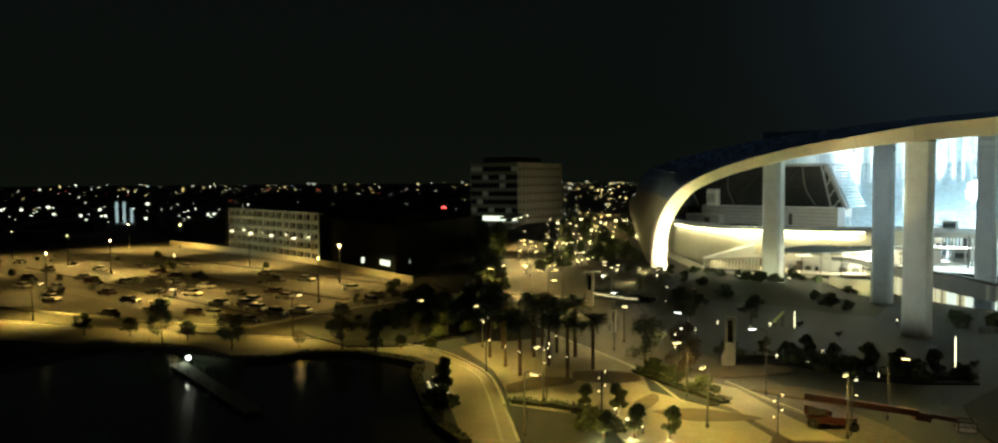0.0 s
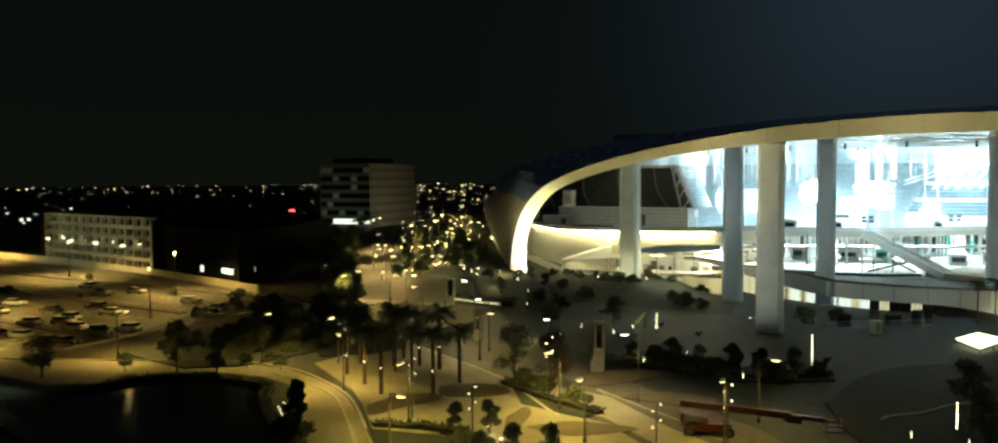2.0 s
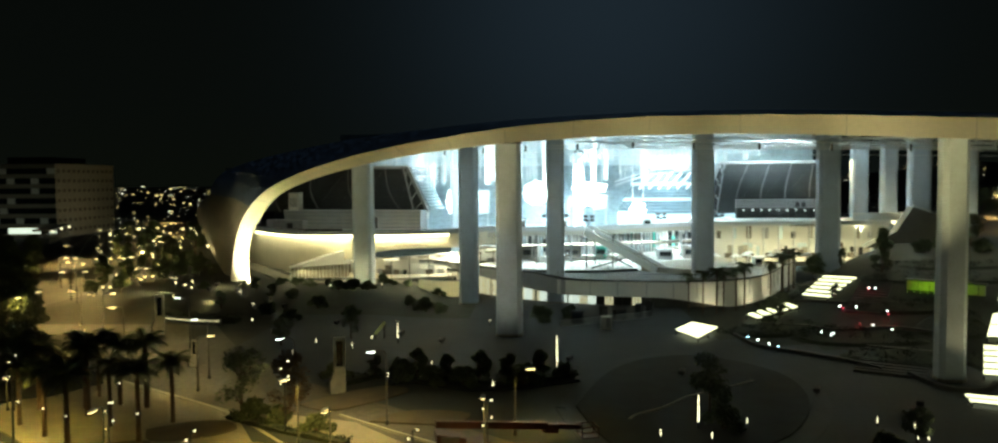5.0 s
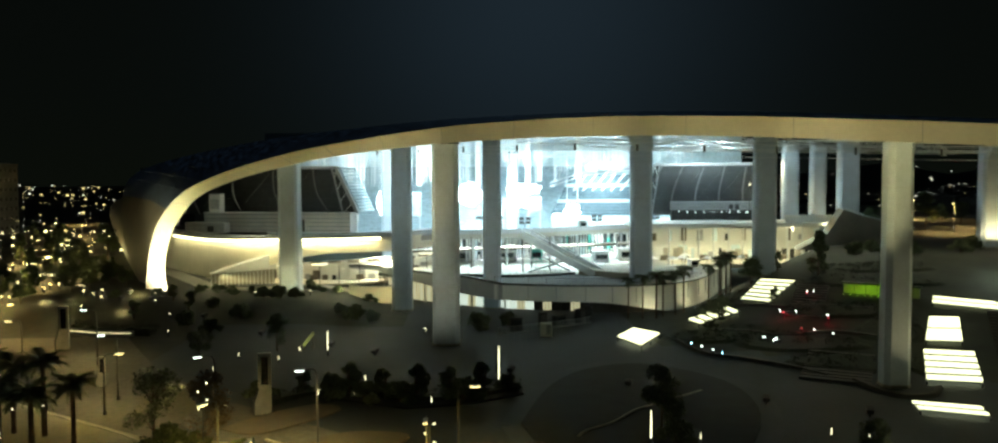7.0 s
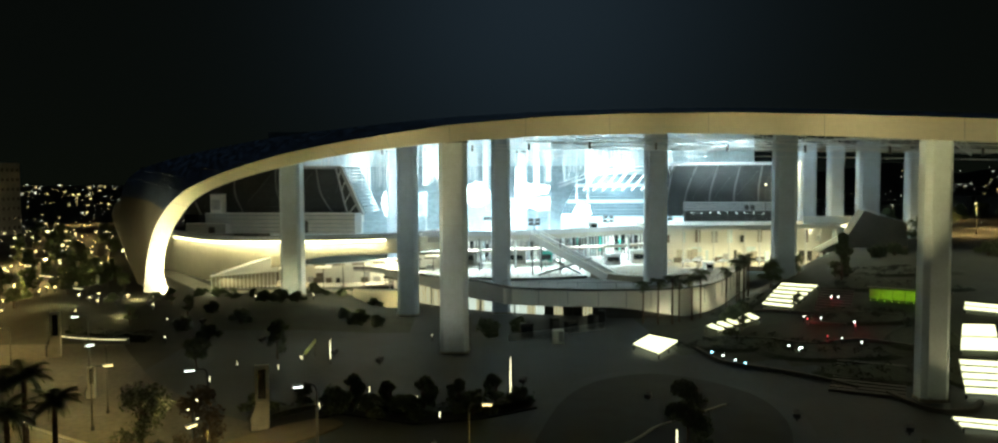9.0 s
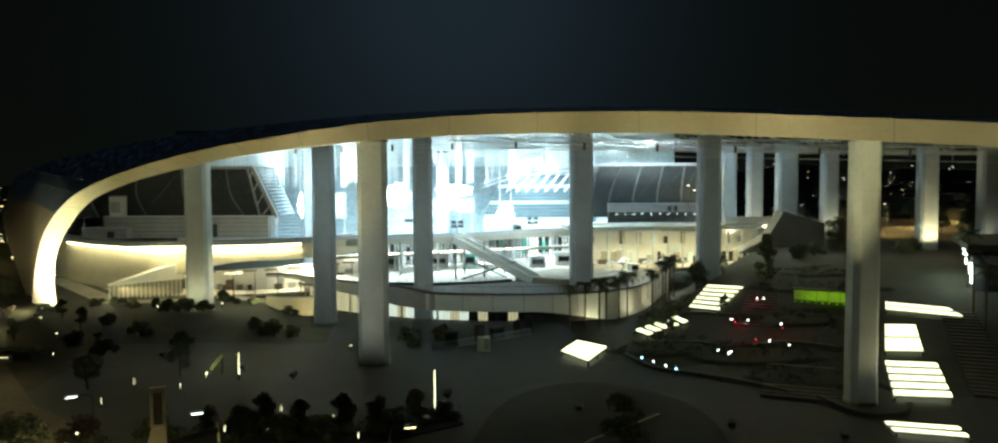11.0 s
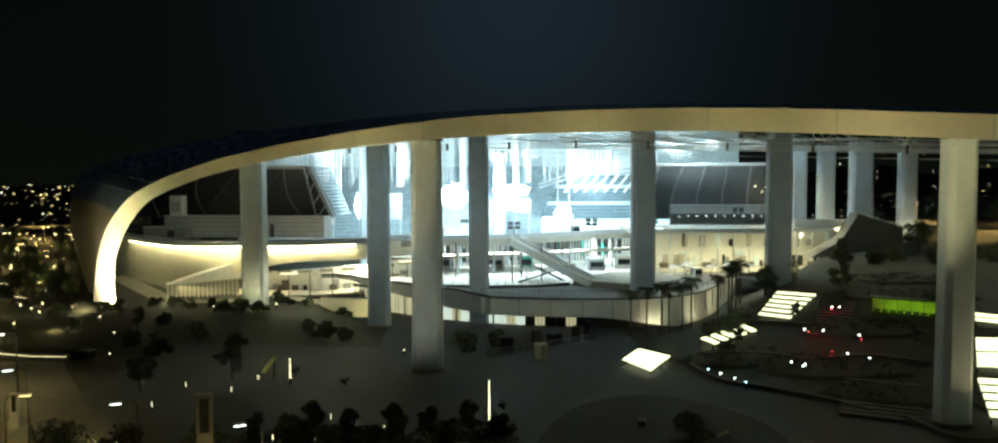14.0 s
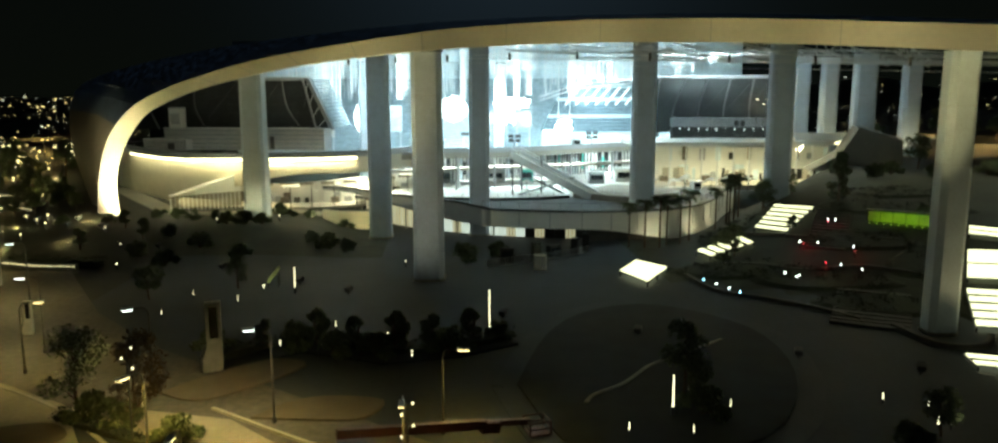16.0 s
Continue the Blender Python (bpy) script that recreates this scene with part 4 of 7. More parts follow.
def plant_box():
    top = thing("plant_box", (-63, 213.6, 17.12), "small white plant box on the parapet block", "plant box", rz=-10)
    bm = bmesh.new()
    box(bm, (0, 0, 0), (2.8, 2.4, 4.4))
    part("body", bm, M_WHITE, top)
    bm = bmesh.new()
    box(bm, (0, 0, 4.4), (3.1, 2.7, 0.18))
    part("cap", bm, M_GREY, top)
    for k in range(5):
        bm = bmesh.new()
        box(bm, (-0.9 + 0.45 * k, -1.23, 0.8), (0.3, 0.06, 2.4))
        part("louvre", bm, M_GREY, top)


plant_box()
parapet_box((-70, 211), (-60, 209), 12.2, 14.6, "low pale plant box on the upper deck")


def far_bowl():
    """The seating bowl across the pitch: stepped rows, rear wall, and a raked upper tier with a curved truss over it."""
    top = thing("seating_bowl", (14, 262, 4), "pale floodlit seating bowl across the pitch", "grandstand")
    n = 26
    for k in range(n):
        bm = bmesh.new()
        box(bm, (0, k * 1.25, 0 if k == 0 else k * 0.98 - 0.2), (150, 1.3, 1.1))
        part("seating_step", bm, M_SEAT, top)
    bm = bmesh.new()
    box(bm, (0, n * 1.25 + 2, 0), (170, 1, 37.5))
    part("rear_wall", bm, M_REAR, top)
    bm = bmesh.new()
    box(bm, (0, -2, 0), (150, 1, 2.4))
    part("front_wall", bm, M_WHITE, top)


def upper_tier():
    """Raked tier beside the pitch, with pale ribs leaning over it and a curved truss along its head."""
    top = thing("upper_tier", (38, 250, 8), "raked upper tier with pale ribs and a curved head truss", "grandstand")
    for k in range(14):
        rise = 5.8 + k * 0.95
        pts = [tuple(q) for q in smooth_path([(-13.5 + k * 0.62, 2 + k * 1.0), (0, 0.5 + k * 1.0), (14, 0.2 + k * 1.0), (26, 1.6 + k * 1.0)], 5)]
        bm = bmesh.new()
        wall_along(bm, pts, rise - 0.9, rise, 1.15)
        part("seating_step", bm, M_TIER if k % 5 else M_SEAT, top)
    bm = bmesh.new()
    wall_along(bm, [(-13, 1.2), (0, -0.2), (14, -0.5), (26, 0.9)], -3, 5.0, 0.6)
    part("front_wall", bm, M_REAR, top)
    head = [Vector(q) for q in smooth_path([(-13.6, 1, 14.6), (-8, 1, 16.4), (-2.6, 1, 17.9), (9, 1, 19.2), (22, 1, 19.8)], 5)]
    for off in (0.0, 1.1):
        bm = bmesh.new()
        sweep(bm, [q + Vector((0, 0, off)) for q in head], 0.17)
        part("head_chord", bm, M_STEEL, top)
    for k in range(10):
        a = Vector((-6.4 + 2.85 * k, 0.6, 13.4))
        bm = bmesh.new()
        beam(bm, a, a + Vector((4.6, 2.5, 4.9)), 0.4, 0.4)
        part("rib", bm, M_STEEL, top)


far_bowl()
upper_tier()


def hanging_rods():
    """Rods of uneven length hung below the roof in front of the bowl, in groups, in two layers."""
    r7 = random.Random(12)
    for layer, (yy, zz) in enumerate(((247, 20), (256, 21))):
        top = thing("rod_screen", (10, yy, zz), "screen of white steel rods hanging below the roof", "screen", "rod screens")
        x = -62.0
        while x < 56:
            x += r7.choice((0.75, 0.95, 1.1, 1.25, 1.25, 2.4))
            low = 2.2 if x < -38 else 4.0 if x < -6 else 9.5 if x < 14 else 5.0 + 0.13 * (x - 16)
            z0 = low + r7.uniform(-0.4, 1.0) + (r7.uniform(2, 6) if r7.random() < 0.22 else 0)
            bm = bmesh.new()
            box(bm, (x, 0.4 * r7.random(), z0), (r7.choice((0.14, 0.18, 0.22, 0.3)), 0.22, 18.5 - z0))
            part("rod", bm, M_STEEL, top)
        for x in (-24.5, -7.2, 7.6, 22.8) if layer == 0 else (-46, -36, 12.0):
            bm = bmesh.new()
            box(bm, (x, 1.0, 3.2), (1.5, 0.3, 15.3))
            part("wide_hanger", bm, M_WHITE, top, "broad white hanger")
        for k in range(5):
            x0, z0 = -56 + k * 22 + r7.uniform(-3, 3), r7.uniform(11, 16)
            bm = bmesh.new()
            beam(bm, (x0, 0.8, z0), (x0 + r7.uniform(14, 26), 0.8, z0 + r7.uniform(-0.3, 0.5)), 0.22, 0.26)
            part("cross_bar", bm, M_STEEL, top)


hanging_rods()


def pitch_boards():
    """Screens and boards on legs at the foot of the bowl."""
    for x, z0, w, h, mm in ((11, 16.6, 2.6, 3.0, M_GREY), (19.2, 15.6, 4.4, 4.2, M_GREY), (-16.2, 14.4, 4.8, 7.0, M_REAR), (-8, 13.6, 5.0, 1.6, M_GREY), (6, 13.2, 8.0, 1.0, M_DARKSTEEL), (27, 13.4, 5.0, 1.4, M_WHITE), (-34, 13.0, 4.0, 3.0, M_WHITE)):
        top = thing("board", (x, 245, 4.0), "pale blue-grey board on legs beside the pitch", "board", "pitch boards")
        bm = bmesh.new()
        box(bm, (0, 0, z0 - 4), (w, 0.5, h))
        part("panel", bm, mm, top)
        for s_ in (-0.4, 0.4):
            bm = bmesh.new()
            box(bm, (w * s_, 0.1, 0), (0.25, 0.25, z0 - 4))
            part("leg", bm, M_STEEL, top)


pitch_boards()


def flood_bank(x, y, z, w, h, label="cluster of blazing white floodlights"):
    """Round floodlights of uneven size hung in a loose cluster on a frame of thin bars."""
    r2 = random.Random(int(x * 10))
    top = thing("floodlight_bank", (x, y, z), label, "floodlight", "floodlights", math.degrees(math.atan2(x, y - 20)) * -1)
    for i in range(3):
        bm = bmesh.new()
        beam(bm, (-w * 0.46, 0.2, h * (0.2 + 0.3 * i)), (w * 0.46, 0.2, h * (0.2 + 0.3 * i)), 0.12, 0.14)
        part("crossbar", bm, M_STEEL, top)
    for i in range(int(w * h * 1.5)):
        a, k = i * 2.399, ((i + 0.5) / (w * h * 1.5)) ** 0.62
        cx = w * 0.46 * k * math.cos(a) + r2.uniform(-0.25, 0.25)
        cz = h * (0.5 + 0.46 * k * math.sin(a)) + r2.uniform(-0.25, 0.25)
        r = r2.uniform(0.42, 0.62) * (1.2 - 0.75 * k)
        bm = bmesh.new()
        tube(bm, (cx, 0.14, cz), (cx, -0.14, cz), r * 0.8, r, 10)
        part("lamp_face", bm, G_FLOOD, top)
    for k in (-0.3, 0.3):
        bm = bmesh.new()
        tube(bm, (w * k, 0.3, 0), (w * k, 0.3, h + 12), 0.1, n=6)
        part("hanger", bm, M_STEEL, top)


for args in ((-25.6, 257, 13.2, 5.6, 9), (0.3, 255, 16.4, 8.6, 8), (16.7, 252, 20, 12, 3.6), (15.8, 251.6, 16, 5.6, 4.4), (30.6, 246, 12.8, 5.2, 5.2)):
    flood_bank(*args)


def roof_trusses():
    """Trusses, cables and catwalks hung below the roof."""
    for k in range(9):
        s = 78 + k * 8
        a = on_edge(s) + BACK * 14
        b = on_edge(s) + BACK * 110
        z = 32.2 - max(0, s - 100) * 0.055
        top = thing("roof_truss", (a.x, a.y, z), "white steel truss hung below the roof", "truss", "roof trusses")
        d = Vector((b.x - a.x, b.y - a.y, 0.8))
        for off in (0.0, -1.5):
            bm = bmesh.new()
            tube(bm, Vector((0, 0, off)), d + Vector((0, 0, off)), 0.09, n=6)
            part("chord", bm, M_STEEL, top)
        for i in range(12):
            bm = bmesh.new()
            tube(bm, d * (i / 12) + Vector((0, 0, -1.5 if i % 2 else 0)), d * ((i + 1) / 12) + Vector((0, 0, 0 if i % 2 else -1.5)), 0.05, n=5)
            part("web", bm, M_STEEL, top)
    rc = random.Random(8)
    for k in range(30):
        s0, s1 = 70 + rc.uniform(-14, 20), 120 + rc.uniform(-20, 50)
        off = 12 + 3.4 * k
        a, b = on_edge(s0) + BACK * off, on_edge(s1) + BACK * off
        z = 29.2 + off * 0.038 + rc.uniform(-0.7, 1.6)
        za, zb = z - max(0, s0 - 100) * 0.05, z - max(0, s1 - 100) * 0.05
        top = thing("roof_cable", (a.x, a.y, za), "thin pale cable strung below the roof", "cable", "roof cables")
        bm = bmesh.new()
        tube(bm, (0, 0, 0), (b.x - a.x, b.y - a.y, zb - za), rc.choice((0.03, 0.04, 0.05, 0.08)), n=5)
        part("cable", bm, M_STEEL, top)
        d = Vector((b.x - a.x, b.y - a.y, zb - za))
        for u in (0.1, 0.4, 0.75):
            bm = bmesh.new()
            tube(bm, d * u, d * u + Vector((0, 0, 1.6)), 0.03, n=5)
            part("hanger", bm, M_STEEL, top)
    for k in range(-4, 7):
        s = 92 + k * 9
        a = on_edge(s) + BACK * 6
        z = 28.9 - max(k, 0) * 0.35
        # cool fill added under some unlit fixtures to brighten the podium wall and columns
        if k % 2 == 0 and k < 4:
            lamp("SPOT", "canopy_downlight", (a.x, a.y, z - 0.3), (a.x + 8, a.y + 36, 8), 2000, COOL, 0.3, cone=84, blend=1.0)
        top = thing("hanging_fixture", (a.x, a.y, z), "small dark fixture hung from the canopy", "fixture", "hanging fixtures")
        bm = bmesh.new()
        tube(bm, (0, 0, 0), (0, 0, 0.9), 0.16)
        part("drum", bm, M_DARKSTEEL, top)
        bm = bmesh.new()
        tube(bm, (0, 0, 0.9), (0, 0, 3), 0.04, n=5)
        part("cable", bm, M_STEEL, top)


roof_trusses()


def glass_room():
    """Warm glazed hall at the rear of the terrace."""
    top = thing("glazed_hall", (44, 197, 5), "warm-lit glazed hall with thin posts", "hall")
    w = 42
    bm = bmesh.new()
    box(bm, (w / 2, 3, -1), (w + 4, 14, 1.1))
    part("floor", bm, M_CONC, top)
    bm = bmesh.new()
    box(bm, (w / 2, 9.6, 0.1), (w + 2, 0.4, 8.6))
    part("back_wall", bm, M_WHITE, top)
    bm = bmesh.new()
    prism(bm, [tuple(p) for p in smooth_path([(-6, -4.5), (6, -5.5), (20, -5.8), (34, -4.5), (w + 5, -1)], 5)] + [(w + 5, 10), (-6, 10)], 8.6, 9.5)
    part("roof_slab", bm, M_WHITE, top, "pale curved roof slab")
    for k in range(12):
        bm = bmesh.new()
        tube(bm, (2 + k * 3.5, -2.4, 0.1), (2 + k * 3.5, -2.4, 8.6), 0.16)
        part("post", bm, M_STEEL, top)
    for k in range(7):
        bm = bmesh.new()
        box(bm, (4 + k * 5.6, 4, 8.3), (3.2, 1.2, 0.15))
        part("ceiling_light", bm, G_ROOM, top, "lit warm ceiling panel")
    for k, mm in ((1, M_REAR), (4, M_REAR), (6, M_RED)):
        bm = bmesh.new()
        box(bm, (4 + k * 4.4, 8.9, 2.2), (2.2, 0.2, 1.2))
        part("wall_screen", bm, mm, top)
    rh = random.Random(6)
    for k in range(34):
        bm = bmesh.new()
        box(bm, (1 + k * 1.22 + rh.uniform(-0.3, 0.3), rh.uniform(5.5, 9.1), 0.1 if k % 3 else 4.6), (rh.uniform(0.4, 1.5), 0.4, rh.uniform(1.2, 3.6)))
        part("shelf", bm, rh.choice((M_WOOD, M_GREY, M_WHITE, M_CONC, M_DARKWALL, M_REAR)), top)
    bm = bmesh.new()
    box(bm, (36, -2.0, 9.5), (13, 0.2, 1.7))
    part("parapet", bm, M_WHITE, top)
    for k in range(8):
        bm = bmesh.new()
        box(bm, (3 + k * 4.9, 5.6, 0.1), (1.8, 0.9, 1.15))
        part("counter", bm, M_WOOD, top)


glass_room()
lamp("AREA", "hall_light", (58, 199, 12.5), (58, 197, 5), 3600, (1.0, 0.84, 0.52), 24, 5)
lamp("AREA", "parapet_light", (80, 193.4, 13.9), (80, 195, 15.2), 160, (1.0, 0.84, 0.5), 11, 0.4)
lamp("AREA", "hall_light", (78, 199, 12.5), (78, 196, 5), 3000, (1.0, 0.84, 0.52), 18, 5)


def lamp_string(a, b, n, z):
    top = thing("lamp_string", (*a, z), "row of small white deck lamps on a rail", "lamp string")
    d = Vector((b[0] - a[0], b[1] - a[1], 0))
    bm = bmesh.new()
    beam(bm, (0, 0, -0.2), d + Vector((0, 0, -0.2)), 0.12, 0.12)
    part("rail", bm, M_DARKSTEEL, top)
    for i in range(n):
        bm = bmesh.new()
        box(bm, d * ((i + 0.5) / n), (0.18, 0.2, 0.18))
        part("lamp", bm, G_WHITE, top)
        bm = bmesh.new()
        box(bm, d * ((i + 0.5) / n) + Vector((0, 0, -1.2)), (0.08, 0.08, 1.1))
        part("stem", bm, M_DARKSTEEL, top)


lamp_string((50.5, 206.6), (72.5, 202.3), 11, 16.5)


# glowing balls and one lamp, added to imitate a golden lit patch
def deck_lantern(x, y, z, w):
    top = thing("deck_lantern", (x, y, 16.4), "warm glowing ball on a thin post, added for a golden lit patch", "lantern", "deck lanterns")
    bm = bmesh.new()
    tube(bm, (0, 0, 0), (0, 0, z - 16.4), 0.06, n=6)
    part("post", bm, M_DARKSTEEL, top)
    bm = bmesh.new()
    ball(bm, (0, 0, z - 16.3), w)
    part("lamp", bm, G_WARM, top)


for lx, lz, lw_ in ((68.4, 23.2, 0.2), (70.0, 22.0, 0.17), (71.4, 21.2, 0.2), (71.8, 24.2, 0.14), (70.8, 23.0, 0.13)):
    deck_lantern(lx, 204.2, lz, lw_)
lamp("POINT", "lantern_light", (69.5, 203.4, 22.5), (0, 0, 0), 420, (1.0, 0.8, 0.42), 0.3)


def shopfronts():
    """Glazed bays along the rear wall of the concourse, below the slab."""
    top = thing("shopfront_row", (10, 200, 5), "long row of lit shopfront bays with dark mullions", "shopfront")
    r9 = random.Random(17)
    for i in range(2, len(RING) - 1):
        a, b = Vector((*RING[i], 0)), Vector((*RING[i + 1], 0))
        for k in range(4):
            p = a.lerp(b, (k + 0.5) / 4) + Vector((2, 13.2, 0))
            ang = math.atan2(b.y - a.y, b.x - a.x)
            w = (b - a).length / 4
            pick = r9.random()
            bm = bmesh.new()
            box(bm, (p.x, p.y, 0.2 if pick < 0.6 else 1.2), (w * 0.86, 0.3, r9.uniform(2.4, 5.4)), ang)
            part("bay", bm, M_WHITE if pick < 0.3 else M_REAR if pick < 0.55 else M_GREY if pick < 0.75 else M_WINDOW if pick < 0.97 else M_SIGNTEAL, top)
            bm = bmesh.new()
            box(bm, (p.x + w * 0.5 * math.cos(ang), p.y + w * 0.5 * math.sin(ang) - 0.2, 0), (0.22, 0.22, 6.2), ang)
            part("mullion", bm, M_DARKSTEEL, top)


shopfronts()


def mezzanine():
    top = thing("mezzanine", (2, 203, 8.4), "thin pale mezzanine slab with a dark rail", "deck")
    pts = [(p[0] - 2, p[1] - 203) for p in smooth_path([(-16, 197), (-4, 201), (8, 204), (20, 207), (34, 212), (50, 220)], 4)]
    bm = bmesh.new()
    wall_along(bm, pts, -0.3, 0.1, 5)
    part("slab", bm, M_CONC, top)
    bm = bmesh.new()
    wall_along(bm, [(x + 0.8, y - 2.4) for x, y in pts], 0.95, 1.05, 0.08)
    part("handrail", bm, M_DARKSTEEL, top)
    for i in range(0, len(pts), 1):
        x, y = pts[i]
        bm = bmesh.new()
        box(bm, (x + 0.8, y - 2.4, 0.1), (0.07, 0.07, 0.9))
        part("rail_post", bm, M_DARKSTEEL, top)
    for i in range(1, len(pts), 2):
        x, y = pts[i]
        bm = bmesh.new()
        tube(bm, (x, y - 1.6, -3.5), (x, y - 1.6, -0.3), 0.18)
        part("post", bm, M_STEEL, top)


mezzanine()


def parasol(x, y, z):
    top = thing("parasol", (x, y, z), "small pale parasol over a deck table", "parasol", "deck parasols")
    bm = bmesh.new()
    tube(bm, (0, 0, 0), (0, 0, 2.5), 0.05, n=6)
    part("pole", bm, M_DARKSTEEL, top)
    bm = bmesh.new()
    tube(bm, (0, 0, 2.2), (0, 0, 2.8), 1.4, 0.06, 8)
    part("canopy", bm, M_WHITE, top)
    bm = bmesh.new()
    tube(bm, (0, 0, 0.68), (0, 0, 0.74), 0.6, n=10)
    part("tabletop", bm, M_WOOD, top)


for ux, uy in ((40, 186), (44, 184), (47, 187), (52, 185), (56, 187), (14, 184), (18, 188), (6, 190), (60, 186), (38, 192), (49, 192)):
    parasol(ux, uy, 5.0)


def kiosk_box(x, y, z, w, d, h, material, label):
    top = thing("concession_stand", (x, y, z), label, "stall", "concession stands", random.uniform(-12, 12))
    bm = bmesh.new()
    box(bm, (0, 0, 0), (w, d, h))
    part("body", bm, material, top)
    bm = bmesh.new()
    box(bm, (0, -0.5, h), (w + 0.8, d + 1.2, 0.2))
    part("roof", bm, M_STEEL, top)
    bm = bmesh.new()
    box(bm, (0, -d / 2 - 0.04, h * 0.35), (w * 0.8, 0.1, h * 0.4))
    part("hatch", bm, M_WINDOW, top)
    bm = bmesh.new()
    box(bm, (0, -d / 2 - 0.25, h * 0.30), (w * 0.85, 0.5, 0.08))
    part("counter", bm, M_WOOD, top)


for kx, ky, kz, kw, kh, km in ((-10, 200, 5, 4, 2.8, M_WHITE), (-2, 204, 5, 3.4, 3, M_GREY), (9, 206, 5, 4, 2.6, M_WHITE), (16, 203, 5, 2.6, 3.2, M_SIGNTEAL), (31, 200, 5, 3.4, 2.6, M_GREY), (38, 203, 5, 4, 3, M_WHITE),
                               (50, 189, 5, 1.6, 1.5, M_WHITE), (-4, 197, 12.5, 3, 2.4, M_GREY), (6, 200, 12.5, 3, 2.2, M_GREY), (28, 209, 12.5, 1.6, 1.8, M_GREY)):
    kiosk_box(kx, ky, kz, kw, 2.4, kh, km, "small concession stand with hatch and counter on the deck")


def speaker_cluster(x, y, z):
    top = thing("speaker_mast", (x, y, z), "four dark loudspeaker boxes on a thin mast", "loudspeaker", "speaker masts")
    bm = bmesh.new()
    tube(bm, (0, 0, 0), (0, 0, 2.4), 0.1, n=6)
    part("mast", bm, M_DARKSTEEL, top)
    for dx in (-0.75, 0.75):
        for dz in (2.0, 2.9):
            bm = bmesh.new()
            box(bm, (dx, 0, dz), (1.1, 0.7, 0.7))
            part("speaker", bm, M_DARKSTEEL, top)


for sx, sy in ((-16, 188.5), (12.5, 195.5), (31, 205.5), (47, 213)):
    speaker_cluster(sx, sy, 12.5)


# ---------------- luminous trellises and terrace ----------------
def trellis(corners, n, gap, zlift, label):
    """Glowing slats between two edges: corners a-b is one long edge, d-c the other."""
    a, b, c, d = [Vector((x, y, gz(x, y) + zlift)) for x, y in corners]
    top = thing("luminous_trellis", (a.x, a.y, gz(a.x, a.y)), label, "light trellis", "luminous trellises")
    o = Vector((a.x, a.y, gz(a.x, a.y)))
    for p, q in ((a, b), (d, c)):
        bm = bmesh.new()
        beam(bm, p - o - Vector((0, 0, 0.16)), q - o - Vector((0, 0, 0.16)), 0.2, 0.2)
        part("side_beam", bm, M_DARKSTEEL, top)
        for k in (0.02, 0.5, 0.98):
            m = p.lerp(q, k)
            g = gz(m.x, m.y)
            bm = bmesh.new()
            beam(bm, Vector((m.x, m.y, g - 0.3)) - o, m - o - Vector((0, 0, 0.2)), 0.16, 0.16)
            part("leg", bm, M_DARKSTEEL, top)
    for i in range(n):
        s0, s1 = (i + gap / 2) / n, (i + 1 - gap / 2) / n
        q = [a.lerp(b, s0), a.lerp(b, s1), d.lerp(c, s1), d.lerp(c, s0)]
        bm = bmesh.new()
        lo = [bm.verts.new(v - o) for v in q]
        hi = [bm.verts.new(v - o + Vector((0, 0, 0.14))) for v in q]
        bm.faces.new(lo[::-1]), bm.faces.new(hi)
        for k in range(4):
            bm.faces.new((lo[k], lo[(k + 1) % 4], hi[(k + 1) % 4], hi[k]))
        part("slat", bm, G_SLAB, top, "glowing warm white slat")


trellis(((23.5, 124.5), (28.0, 131.3), (25.4, 138.0), (21.5, 131.5)), 6, 0.26, 0.8, "blazing warm white luminous trellis on the plaza")
trellis(((34.5, 133.5), (41.8, 135.4), (41.6, 139.4), (34.1, 138.4)), 5, 0.52, 0.8, "luminous trellis part hidden by shrubs")
trellis(((46.6, 136.6), (55.0, 145.4), (51.9, 152.6), (44.2, 142.0)), 6, 0.66, 0.8, "luminous trellis of separate glowing slats up the terrace")
trellis(((51.4, 89.7), (52.8, 93.6), (46.8, 96.2), (45.7, 92.5)), 2, 0.56, 0.5, "pair of glowing slats at the stair foot")
trellis(((57.8, 100.4), (63.3, 110.5), (58.2, 113.0), (52.4, 102.5)), 5, 0.44, 0.6, "five glowing slats over the stair")
trellis(((63.9, 113.7), (68.8, 122.2), (65.4, 123.7), (59.9, 115.4)), 2, 0.18, 0.6, "two broad glowing panels over the stair")
trellis(((76.2, 122.1), (76.6, 126.5), (70.7, 131.5), (68.7, 128.5)), 2, 0.5, 0.5, "long glowing slats at the stair head")


def slope_wall(pts, h, w, label, face=M_STEPS):
    """A low curved wall whose top follows the slope."""
    line = smooth_path(pts, 6)
    bm = bmesh.new()
    rows = []
    for i, (x, y) in enumerate(line):
        a, b = line[max(i - 1, 0)], line[min(i + 1, len(line) - 1)]
        d = Vector((b[0] - a[0], b[1] - a[1])).normalized()
        nx, ny, g = -d.y * w / 2, d.x * w / 2, gz(x, y)
        rows.append([bm.verts.new(v) for v in ((x + nx, y + ny, g - 0.4), (x - nx, y - ny, g - 0.4), (x - nx, y - ny, g + h), (x + nx, y + ny, g + h))])
    for r, t in zip(rows, rows[1:]):
        for k in range(4):
            bm.faces.new((r[k], r[(k + 1) % 4], t[(k + 1) % 4], t[k]))
    bm.faces.new(rows[0])
    bm.faces.new(rows[-1][::-1])
    return solid("terrace_wall", bm, face, label, "wall", "", "terrace walls")


